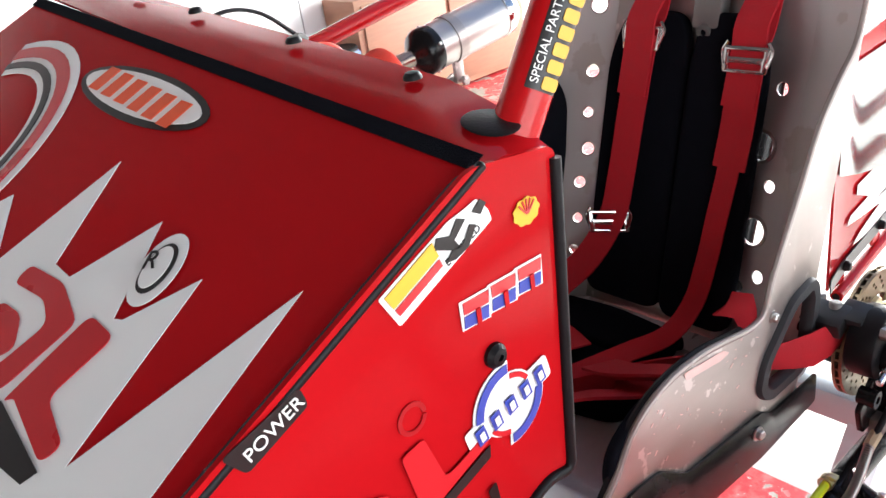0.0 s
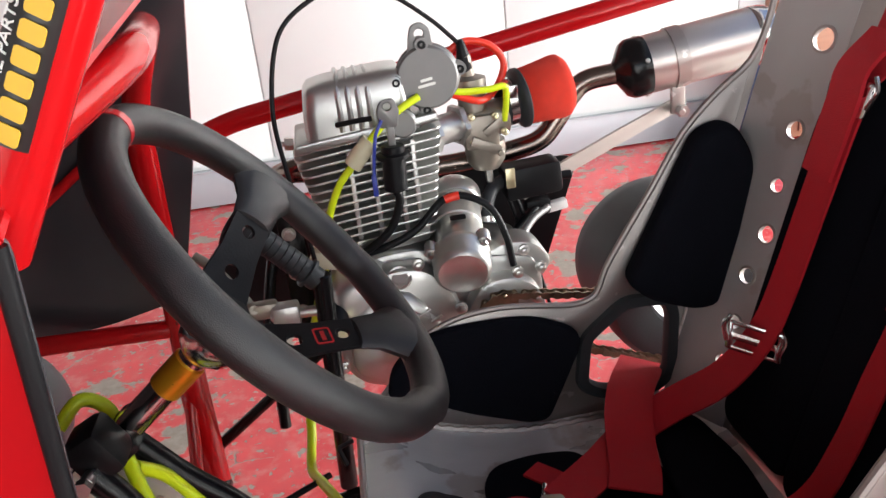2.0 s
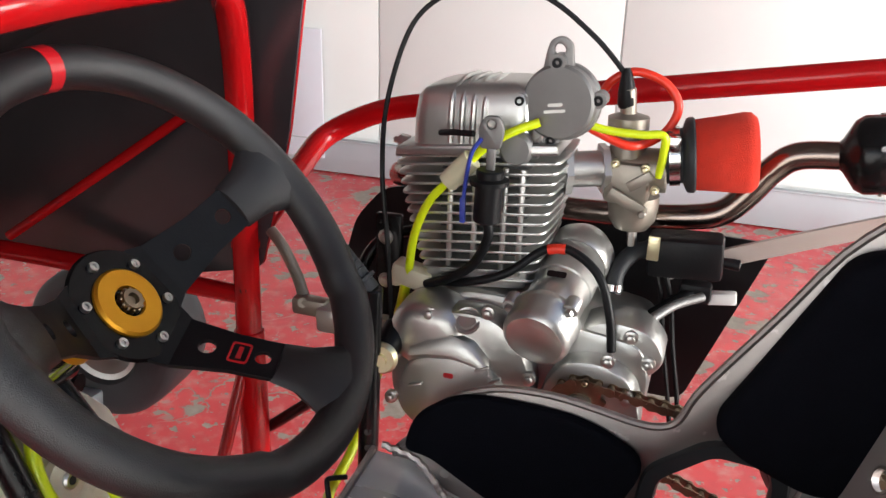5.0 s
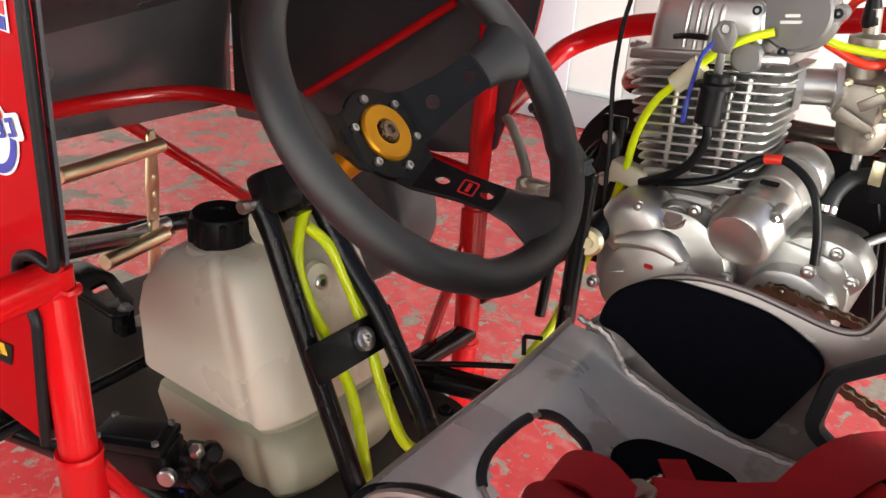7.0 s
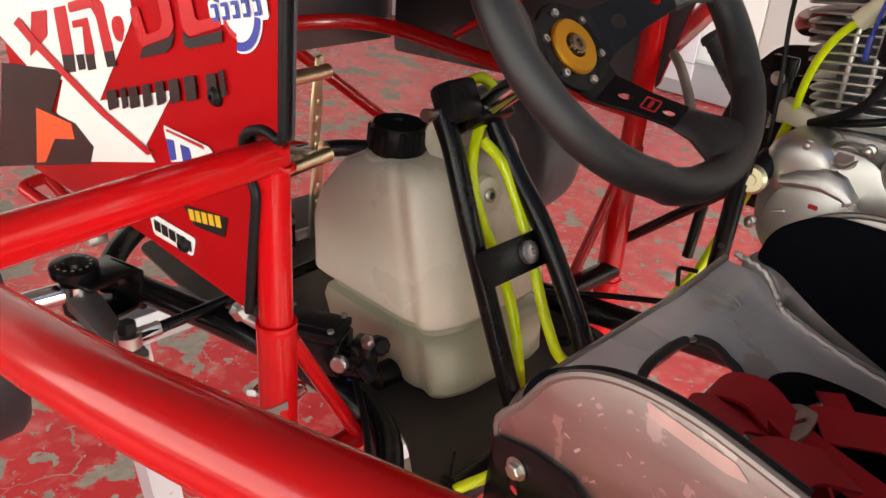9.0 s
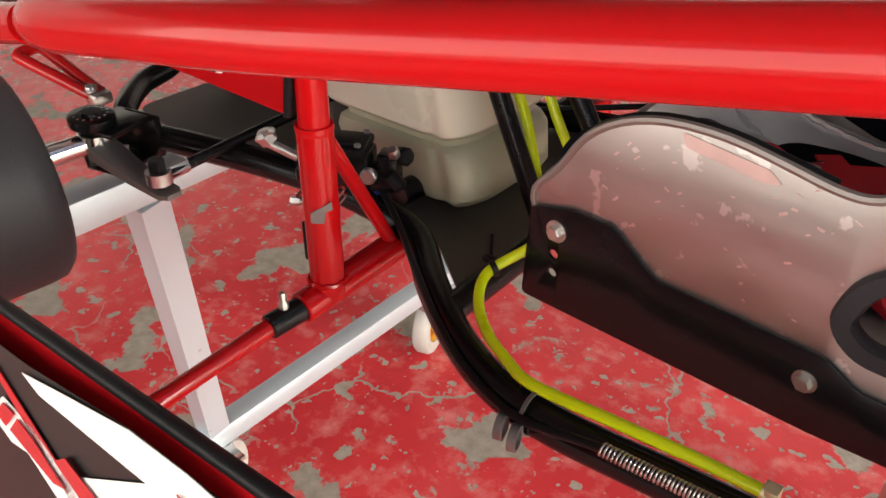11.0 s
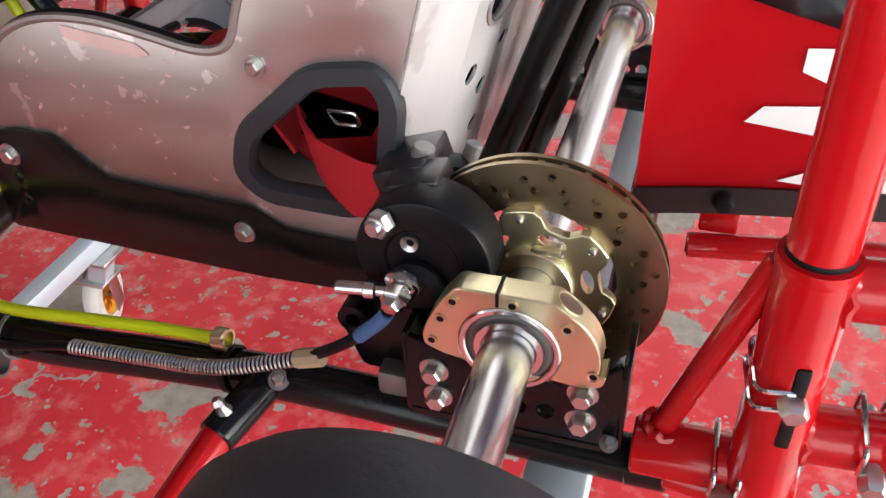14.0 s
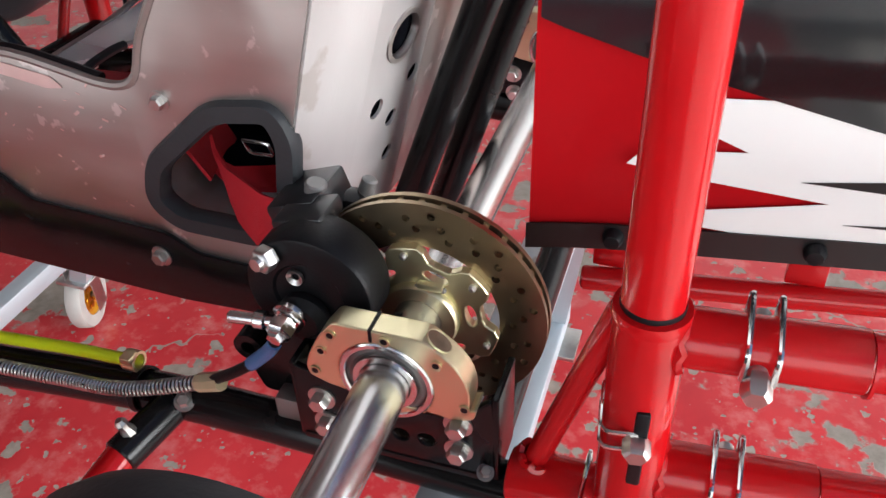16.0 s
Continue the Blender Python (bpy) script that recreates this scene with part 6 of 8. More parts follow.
# bolts and rivets
for x, z, r in ((-0.512, 1.254, 0.0100), (-0.262, 1.222, 0.0090)):
    part("bolt", toe(joined(bolt((x, YL - 0.0050, z), (0, -1, 0), r * 0.8, 0.007), rod((x, YL - 0.005, z), (x, YL, z), 0.006))), ZINC, seat, "zinc hex bolt")
part("bolt", joined(bolt((-0.224, YL, 1.379), (0, -1, 0), 0.0060, 0.006)), ZINC, seat, "zinc bolt")
part("rivet_hole", lathe([(0, 0), (0.0045, 0), (0.0055, 0.001), (0, 0.0005)], (0, -1, 0), (-0.468, YL + 0.0148, 1.267), 14), HOLE, seat)
part("rivet_hole", lathe([(0, 0), (0.0045, 0), (0.0055, 0.001), (0, 0.0005)], (0, -1, 0), (-0.484, YR - 0.0005, 1.272), 14), ZINC, seat)
part("scrape", toe(plate(soft_poly([(-0.405, 1.392), (-0.330, 1.385), (-0.318, 1.376), (-0.336, 1.373), (-0.400, 1.380)], 0.004), SIDE @ Matrix.Translation((0, 0, -(YL - 0.044) + 0.0008)), 0.0006)), material("bare_scrape", (0.72, 0.55, 0.52), 0.55, 0.6, vary=0.2, scale=40), seat, "scraped bright patch")
rnd = random.Random(5)
for i in range(46):
    x, z = rnd.uniform(-0.50, -0.20), rnd.uniform(1.265, 1.385)
    a, s = rnd.uniform(-0.5, 0.9), rnd.uniform(0.002, 0.007)
    if x > -0.26 and z < 1.38:
        continue
    part("scratch", toe(plate(turned(x, z, math.degrees(a), bar(s, s * rnd.uniform(0.12, 0.5))), SIDE @ Matrix.Translation((0, 0, -(YL - 0.044) + 0.0005)), 0.0004)), bpy.data.materials["bare_scrape"], seat)


# foam pads
def pad(outline, m, thick, label):
    bm = plate(soft_poly(outline, 0.03, 5), m, thick)
    rim = [e for e in bm.edges if len(e.link_faces) == 2 and e.calc_face_angle(0) > 1.0]
    bmesh.ops.bevel(bm, geom=rim, offset=thick * 0.4, segments=3, affect="EDGES", profile=0.6)
    return part("pad", toe(cut_across(bm, 0.06)) if label == "black foam side pad" else bm, FABRIC, seat, label)


pad([(-0.530, 1.300), (-0.520, 1.345), (-0.470, 1.384), (-0.400, 1.388), (-0.330, 1.384), (-0.262, 1.350), (-0.288, 1.290), (-0.318, 1.226), (-0.345, 1.226), (-0.43, 1.258), (-0.50, 1.298)], side_pose(YR - 0.016), 0.016, "black foam side pad")
pad([(-0.212, 1.418), (-0.165, 1.512), (-0.120, 1.602), (-0.078, 1.612), (-0.046, 1.560), (-0.066, 1.440), (-0.082, 1.370), (-0.120, 1.366), (-0.185, 1.392)], side_pose(YR - 0.042), 0.041, "black foam shoulder pad")
pad([(-0.530, 1.300), (-0.520, 1.345), (-0.470, 1.380), (-0.400, 1.384), (-0.320, 1.373), (-0.262, 1.340), (-0.262, 1.300), (-0.315, 1.236), (-0.43, 1.240), (-0.50, 1.262)], side_pose(YL + 0.0036), 0.016, "black foam side pad")
BK = Matrix(((0, 0.28, 1, -0.4486), (1, 0, 0, 0), (0, 1, -0.28, 0), (0, 0, 0, 1)))  # the plan's y, z on the leaning backrest
pad([(0.240, 1.245), (0.362, 1.245), (0.364, 1.62), (0.352, 1.69), (0.256, 1.69), (0.242, 1.62)], BK @ Matrix.Translation((0, 0, -0.030)), 0.020, "black foam back pad")
pad([(0.368, 1.245), (0.515, 1.245), (0.515, 1.62), (0.490, 1.69), (0.385, 1.69), (0.370, 1.62)], BK @ Matrix.Translation((0, 0, -0.020)), 0.020, "black foam back pad")
pad([(-0.345, 0.275), (-0.215, 0.265), (-0.190, 0.37), (-0.215, 0.49), (-0.34, 0.48), (-0.375, 0.40)], flat_pose(1.205), 0.020, "black foam base pad")
pad([(-0.21, 0.30), (-0.14, 0.29), (-0.125, 0.44), (-0.14, 0.55), (-0.20, 0.54), (-0.225, 0.42)], flat_pose(1.222), 0.018, "black foam base pad")


# harness: shoulder, lap and crotch straps, slides and cam latch
def slide(at, across, along, w=0.066, h=0.036):
    """A three-bar steel slide."""
    a, b = Vector(across).normalized(), Vector(along).normalized()
    n = a.cross(b)
    m = Matrix((a, b, n)).transposed().to_4x4()
    m.translation = Vector(at)
    ob = part("slide", plate(soft_poly(bar(w, h), 0.005), m, 0.003, 0.0006, [soft_poly(shift(bar(w - 0.014, 0.009), 0, 0.008), 0.002), soft_poly(shift(bar(w - 0.018, 0.008), 0, -0.009), 0.002)]), STEEL, seat, "pressed steel strap slide")
    for s in (-1, 1):
        part("lug", tube([m @ Vector((s * (w / 2 - 0.002), -0.008, 0.002)), m @ Vector((s * (w / 2 + 0.004), 0.012, 0.004)), m @ Vector((s * (w / 2 - 0.004), 0.024, 0.003))], 0.003, 0.006, 8), STEEL, ob)


latch = Vector((-0.378, 0.382, 1.250))
W = 0.050
part("shoulder_strap", strap([(0.052, 0.440, 1.82), (0.006, 0.440, 1.70), (-0.022, 0.440, 1.665), (-0.050, 0.448, 1.56), (-0.078, 0.455, 1.45), (-0.100, 0.460, 1.388), (-0.130, 0.490, 1.320), (-0.170, 0.530, 1.268), (-0.225, 0.525, 1.245), (-0.29, 0.470, 1.243), latch + Vector((0.02, 0.03, 0.0))], W), WEB, seat, "dark red webbing strap")
part("shoulder_strap", strap([(0.045, 0.262, 1.82), (-0.006, 0.262, 1.69), (-0.036, 0.262, 1.648), (-0.055, 0.266, 1.56), (-0.072, 0.270, 1.495)], W), WEB, seat, "dark red webbing strap")
part("shoulder_strap", strap([(-0.064, 0.268, 1.525), (-0.076, 0.271, 1.480), (-0.090, 0.276, 1.430), (-0.108, 0.283, 1.360), (-0.136, 0.289, 1.298), (-0.182, 0.303, 1.262), (-0.240, 0.335, 1.250), latch + Vector((0.025, -0.02, 0.006))], W * 0.66), WEB, seat, "twisted red webbing strap")
for y, dx in ((0.442, 0.0), (0.264, 0.004)):
    part("strap_layer", strap([(0.010, y, 1.722), (-0.024, y, 1.690), (-0.034, y, 1.655), (-0.054, y + 0.004, 1.58)], W * 0.98, 0.0045), WEB, seat, "doubled red webbing")
slide((-0.030, 0.440, 1.662), (0, 1, 0), (0.28, 0, 1))
slide((-0.044, 0.263, 1.645), (0, 1, 0), (0.28, 0, 1))
slide((-0.106, 0.461, 1.382), (0.70, -0.70, -0.12), (0.15, 0.10, 1))
part("shoulder_tab", joined(box(0.010, 0.345, 1.705, 0.030, 0.045, 0.070, 0.006, Matrix.Rotation(radians(16), 4, "Y")), lathe([(0.005, -0.004), (0.011, -0.004), (0.011, 0.004), (0.005, 0.004), (0.005, -0.004)], (1, 0, 0.3), (-0.012, 0.345, 1.672), 16)), GREYCAST, seat, "grey harness bracket")
part("lap_strap", strap([(-0.168, 0.650, 1.262), (-0.188, 0.612, 1.272), (-0.212, 0.575, 1.274), (-0.232, 0.535, 1.264), (-0.246, 0.490, 1.250), (-0.258, 0.445, 1.246), (-0.272, 0.410, 1.246)], W * 1.2, up=(0.3, 0.2, 1)), WEB, seat, "dark red lap strap")
LAP = [((-0.226, 0.176, 1.318), (-0.219, 0.176, 1.292)), ((-0.2176, 0.1647, 1.3106), (-0.2118, 0.1647, 1.2835)), ((-0.1988, 0.1506, 1.3024), (-0.1965, 0.1447, 1.2740)), ((-0.1659, 0.1282, 1.3071), (-0.1741, 0.1200, 1.2720)), ((-0.1400, 0.1082, 1.3141), (-0.1471, 0.1000, 1.2700)), ((-0.1165, 0.0976, 1.3188), (-0.1153, 0.0918, 1.2741)), ((-0.096, 0.096, 1.322), (-0.095, 0.090, 1.280))]
part("lap_strap", sheet([[Vector(a).lerp(Vector(b), k / 4) + Vector((0.004, -0.006, 0)) * math.sin(math.pi * k / 4) for k in range(5)] for a, b in LAP], 0.003), WEB, seat, "dark red lap strap coming out of the side opening")
part("lap_strap", strap([(-0.240, 0.160, 1.300), (-0.270, 0.230, 1.285), (-0.305, 0.300, 1.258), latch + Vector((0.0, -0.035, 0.006))], W, up=(1, 0.3, 0.6)), WEB, seat, "dark red lap strap")
CURL = [((-0.262, 0.215, 1.268), (-0.258, 0.205, 1.258)), ((-0.228, 0.200, 1.270), (-0.228, 0.189, 1.252)), ((-0.201, 0.200, 1.275), (-0.201, 0.189, 1.253)), ((-0.172, 0.200, 1.281), (-0.156, 0.189, 1.260)), ((-0.160, 0.200, 1.301), (-0.128, 0.189, 1.290)), ((-0.168, 0.203, 1.318), (-0.127, 0.192, 1.318)), ((-0.179, 0.206, 1.326), (-0.130, 0.196, 1.342)), ((-0.200, 0.216, 1.335), (-0.160, 0.210, 1.356))]
part("lap_fold", sheet([[Vector(a).lerp(Vector(b), k / 4) + Vector((0, -0.006, 0)) * math.sin(math.pi * k / 4) for k in range(5)] for a, b in CURL], 0.003), WEB, seat, "red webbing curled inside the side opening")
part("slide", sweep(rounded([(-0.205, 0.188, 1.308), (-0.179, 0.187, 1.309), (-0.175, 0.187, 1.297), (-0.199, 0.188, 1.296), (-0.205, 0.188, 1.308)], 0.004, 3)[:-1], ring_outline(0.0016, 8), True), STEEL, seat, "bright steel strap ring")
part("lap_fold", strap([(-0.305, 0.270, 1.262), (-0.360, 0.235, 1.292), (-0.405, 0.270, 1.300), (-0.415, 0.330, 1.270), (-0.385, 0.375, 1.248)], W * 1.1, 0.004, up=(0.3, 0.2, 1)), WEB, seat, "looped red webbing")
part("lap_fold", strap([(-0.285, 0.150, 1.310), (-0.330, 0.205, 1.322), (-0.335, 0.270, 1.300), (-0.310, 0.330, 1.270)], W * 1.1, 0.004, up=(0.3, 0.2, 1)), WEB, seat, "looped red webbing")
part("crotch_strap", strap([(-0.452, 0.372, 1.205), (-0.460, 0.372, 1.240), (-0.446, 0.374, 1.266), (-0.412, 0.376, 1.274), (-0.385, 0.374, 1.262), (-0.350, 0.370, 1.246), (-0.305, 0.366, 1.238)], W * 1.15, 0.0035, up=(0, 0.02, 1)), WEB, seat, "dark red crotch strap standing in a loop")
part("latch", joined(plate(soft_poly([(-0.022, -0.034), (0.020, -0.034), (0.026, 0.0), (0.018, 0.030), (-0.004, 0.034), (-0.024, 0.018)], 0.005), Matrix.Translation(latch) @ pose(0, 0, 0, 14, -12, -10), 0.005, 0.0008, [turned(0.004, 0, -30, soft_poly(bar(0.006, 0.036), 0.002))]), box(*(latch - Vector((0, 0, 0.006))), 0.034, 0.044, 0.010, 0.003)), ZINC, seat, "pale steel harness latch plate with a slot")
part("latch_lever", rod(latch + Vector((-0.004, 0.022, 0.002)), (-0.368, 0.446, 1.250), 0.0034), STEEL, seat, "steel latch lever")
part("latch_pad", plate(soft_poly([(-0.440, 0.470), (-0.420, 0.514), (-0.363, 0.524), (-0.305, 0.515), (-0.290, 0.44), (-0.325, 0.40), (-0.398, 0.428)], 0.022, 5), flat_pose(1.212), 0.026, 0.005), FABRIC, seat, "black pad under the latch")
part("pad_patch", strap([(-0.374, 0.490, 1.240), (-0.350, 0.460, 1.241), (-0.328, 0.430, 1.242)], 0.030, 0.003, up=(0, 0, 1)), WEB, seat, "red webbing tab")

# ---- the kart: steering, tank, pedals ----
WH, WN = Vector((-0.670, 0.349, 1.562)), Vector((0.766, -0.020, 0.642))
WM = frame_of(WN, WH)
RR, DISH = 0.1712, 0.080


def on_wheel(a, r, h):
    return WM @ Vector((r * math.cos(radians(a)), r * math.sin(radians(a)), h))


wheel = part("steering_wheel", sweep([on_wheel(3.75 * i, RR + (0.004 if 250 < 3.75 * i < 330 else 0), DISH) for i in range(96)], [(0.0172 * math.cos(2 * math.pi * k / 16) * 1.02, 0.0172 * math.sin(2 * math.pi * k / 16)) for k in range(16)], True), LEATHER, kart, "black leather deep-dish steering wheel with gold boss")
part("top_mark", sweep([on_wheel(88 + 1.5 * i, RR, DISH) for i in range(4)], ring_outline(0.0178, 16)), VINYL_RED, wheel, "red leather band")
for a0 in (11, 178, -68):
    m = WM @ Matrix.Rotation(radians(a0), 4, "Z")
    # spoke: flat dished plate with holes, then a leather horn onto the rim
    ends = []
    for span in (((0.028, 0.003, 0.036), (0.0525, 0.0065, 0.027)), ((0.1245, 0.0618, 0.020), (0.148, 0.074, 0.024))):
        ends.append(loft([[m @ Vector((r, -w, h - 0.002)), m @ Vector((r, w, h - 0.002)), m @ Vector((r, w, h + 0.002)), m @ Vector((r, -w, h + 0.002))] for r, h, w in span]))
    web = [(-0.0456, -0.027), (0, -0.0205), (0.0464, -0.020), (0.0464, 0.020), (0, 0.0205), (-0.0456, 0.027)]
    flat = m @ Matrix(((0.79, 0, -0.61, 0.0892), (0, 1, 0, 0), (0.61, 0, 0.79, 0.0324), (0, 0, 0, 1)))
    sp_ = part("spoke", joined(plate(web, flat, 0.004, 0.0005, [circle(-0.0226, 0, 0.0074, 18), circle(0.0240, 0, 0.0068, 18)]), *ends), BLACK_MATT, wheel, "black steel spoke pierced by two holes", smooth=False)
    if a0 < 0:
        SPM = m @ Matrix(((0.79, 0, -0.61, 0.0905), (0, 1, 0, 0), (0.61, 0, 0.79, 0.0383), (0, 0, 0, 1)))
        part("spoke_badge", plate(soft_poly(bar(0.017, 0.022), 0.003), SPM, 0.0008, 0, [soft_poly(bar(0.0135, 0.0185), 0.002)]), VINYL_RED, sp_, "small red outlined badge")
        part("spoke_badge", plate(bar(0.004, 0.013), SPM, 0.0008), VINYL_RED, sp_)
    horn = []
    for r, h, w, t in ((0.116, 0.0555, 0.022, 0.007), (0.135, 0.068, 0.025, 0.011), (0.155, DISH - 0.002, 0.038, 0.014), (0.171, DISH, 0.060, 0.0155)):
        horn.append([m @ Vector((r, w * math.cos(2 * math.pi * k / 12), h + t * math.sin(2 * math.pi * k / 12))) for k in range(12)])
    part("spoke_grip", loft(horn), LEATHER, sp_, "stitched leather spoke end")
part("boss_plate", lathe([(0, 0), (0.048, 0), (0.050, 0.002), (0.048, 0.005), (0, 0.005)], WN, WH + WN * 0.002, 36), BLACK, wheel, "black boss plate")
part("boss", lathe([(0.0125, 0.002), (0.0135, 0.0045), (0.0275, 0.0045), (0.0298, 0.0025), (0.0300, 0.0), (0.0125, 0.0), (0.0125, 0.002)], WN, WH + WN * 0.007, 40), GOLDHUB, wheel, "flat gold anodised boss ring")
part("boss_nut", joined(lathe([(0, 0.004), (0.004, 0.004), (0.005, 0.008), (0.0085, 0.008), (0.0095, 0.006), (0.0095, 0), (0, 0)], WN, WH + WN * 0.008, 18), *[rod(on_wheel(30 * k, 0.0095, 0.008), on_wheel(30 * k, 0.0095, 0.0145), 0.0016, 6) for k in range(12)]), CHAIN, wheel, "dark splined shaft end")
for i in range(6):
    p = on_wheel(41 + 60 * i, 0.038, 0.006)
    part("wheel_bolt", lathe([(0, 0.0025), (0.002, 0.0025), (0.002, 0.0045), (0.0040, 0.0045), (0.0044, 0.003), (0.0044, 0), (0, 0)], WN, p, 14), ZINC, wheel)
part("column", joined(rod(WH - WN * 0.13, WH - WN * 0.002, 0.0135, 20), lathe([(0.0135, 0), (0.026, 0.012), (0.034, 0.03), (0.034, 0.034), (0.0135, 0.034)], WN, WH - WN * 0.036, 24)), STEEL, wheel, "steel steering column")
part("column_boss", rod(WH - WN * 0.078, WH - WN * 0.040, 0.0155, 24), GOLDHUB, wheel)
part("steering_column", joined(rod(WH - WN * 0.46, WH - WN * 0.125, 0.0100, 16)), BLACK, kart, "black steering shaft")
sup = part("column_support", joined(box(-0.776, 0.358, 1.468, 0.034, 0.060, 0.026, 0.007, Matrix.Rotation(radians(-40), 4, "Y"))), BLACK, kart, "black steering column support")
part("strut", tube([(-0.792, 0.298, 1.475), (-0.772, 0.298, 1.444), (-0.727, 0.298, 1.337), (-0.678, 0.297, 1.235), (-0.636, 0.296, 1.150)], 0.0125, 0.06), BLACK, sup)
part("strut", tube([(-0.785, 0.372, 1.465), (-0.738, 0.377, 1.397), (-0.703, 0.378, 1.362), (-0.668, 0.378, 1.314), (-0.612, 0.374, 1.235), (-0.590, 0.360, 1.185)], 0.0125, 0.06), BLACK, sup)
SM = Matrix(((0, 0.50, 0.87, -0.694), (1, 0, 0, 0.340), (0, -0.87, 0.50, 1.324), (0, 0, 0, 1)))
part("strap_plate", plate(soft_poly(bar(0.135, 0.042), 0.004), SM, 0.004, 0.0006), BLACK, sup, "black strap plate")
part("strap_bolt", joined(lathe([(0, 0), (0.0135, 0), (0.0135, 0.006), (0.0095, 0.009), (0.004, 0.009), (0.004, 0.005), (0, 0.005)], (0.87, 0, 0.5), SM @ Vector((0.010, 0, 0.004)), 20)), ZINC, sup, "steel washer bolt")
part("foot_gusset", plate(soft_poly([(-0.052, -0.02), (0.045, -0.02), (0.03, 0.012), (-0.04, 0.012)], 0.004), Matrix.Translation((-0.63, 0.335, 1.168)) @ Matrix(((0, 0.45, 0.9, 0), (1, 0, 0, 0), (0, -0.9, 0.45, 0), (0, 0, 0, 1))), 0.004, 0, [circle(-0.02, -0.004, 0.006, 10), circle(0.0, -0.004, 0.006, 10), circle(0.02, -0.004, 0.006, 10)]), BLACK, sup)
part("pivot_bolt", joined(rod((-0.792, 0.282, 1.474), (-0.787, 0.300, 1.476), 0.006), lathe([(0, 0), (0.0075, 0), (0.0075, 0.007), (0, 0.007)], (0, -1, 0), (-0.793, 0.281, 1.474), 6)), ZINC, sup)
part("cap_block", box(-0.786, 0.316, 1.485, 0.038, 0.046, 0.046, 0.009, Matrix.Rotation(radians(-28), 4, "Y")), BLACK_MATT, sup)

# fuel tank: moulded, translucent, half full
def tank_ring(z, inset, front=0.0, left=0.0):
    o = soft_poly([(-0.968 + inset + front, 0.246 + inset + left), (-0.800 - inset, 0.246 + inset), (-0.790 - inset, 0.251 + inset), (-0.770 - inset, 0.246 + inset), (-0.758 - inset, 0.258 + inset), (-0.748 - inset, 0.290 + inset), (-0.748 - inset, 0.440 - inset), (-0.775 - inset, 0.456 - inset), (-0.968 + inset + front, 0.456 - inset)], 0.016, 4)
    return [(x + 0.235 * (1.325 - z), y, z) for x, y in o]


LOW = [tank_ring(1.130, 0.030), tank_ring(1.138, 0.012), tank_ring(1.150, 0.004), tank_ring(1.200, 0.0), tank_ring(1.212, 0.004), tank_ring(1.217, 0.013), tank_ring(1.224, 0.013), tank_ring(1.230, 0.003), tank_ring(1.236, -0.002)]
tank = part("fuel_tank", loft([tank_ring(1.236, -0.0025), tank_ring(1.240, -0.004), tank_ring(1.31, -0.002, 0.010), tank_ring(1.345, 0.002, 0.022), tank_ring(1.388, 0.008, 0.052, 0.008), tank_ring(1.402, 0.016, 0.070, 0.014), tank_ring(1.408, 0.030, 0.090, 0.024)]), TANK, kart, "cream translucent plastic fuel tank, partly full")
part("lower_body", loft(LOW), TANK_FUEL, tank, "lower half of the tank, greenish with fuel")
capp = part("cap", lathe([(0, 0), (0.032, 0), (0.034, 0.004), (0.034, 0.030), (0.031, 0.036), (0.010, 0.037), (0.009, 0.034), (0, 0.034)], (0.06, 0, 1), (-0.866, 0.305, 1.406), 20), BLACK_MATT, tank, "black ribbed screw cap")
for i in range(10):
    a = 2 * math.pi * i / 10
    part("cap_rib", rod((-0.866 + 0.034 * math.cos(a), 0.305 + 0.034 * math.sin(a), 1.411), (-0.864 + 0.034 * math.cos(a), 0.305 + 0.034 * math.sin(a), 1.438), 0.004, 8), BLACK_MATT, capp)
part("cap_neck", lathe([(0, 0), (0.040, 0), (0.037, 0.006), (0.030, 0.008), (0.030, 0.016)], (0, 0, 1), (-0.866, 0.305, 1.399), 24), TANK, tank)
gm = Vector((0.98, 0, 0.17))
part("grommet_boss", lathe([(0, 0), (0.024, 0), (0.021, 0.006), (0.010, 0.008), (0, 0.008)], gm, (-0.760, 0.347, 1.375), 24), TANK, tank)
part("grommet", lathe([(0.0035, 0), (0.008, 0), (0.009, 0.003), (0.007, 0.005), (0.0045, 0.005), (0.0035, 0.001)], gm, (-0.7525, 0.347, 1.3763), 18), ZINC, tank, "steel outlet")
part("grommet_hole", lathe([(0, 0), (0.0045, 0), (0.0045, 0.001), (0, 0.001)], gm, (-0.7492, 0.347, 1.3768), 12), HOLE, tank)
part("neck_tape", strap([(-0.810, 0.330, 1.404), (-0.822, 0.322, 1.430), (-0.80, 0.328, 1.452)], 0.03, 0.004, up=(0, 1, 0)), TANK, tank)
part("fuel_hose", hose([(-0.835, 0.372, 1.478), (-0.815, 0.388, 1.494), (-0.793, 0.390, 1.476), (-0.775, 0.345, 1.450), (-0.757, 0.318, 1.410), (-0.738, 0.318, 1.362), (-0.716, 0.330, 1.310), (-0.692, 0.336, 1.255), (-0.665, 0.326, 1.195), (-0.65, 0.318, 1.155)], 0.0068, 10), HOSE, kart, "bright yellow fuel hose")
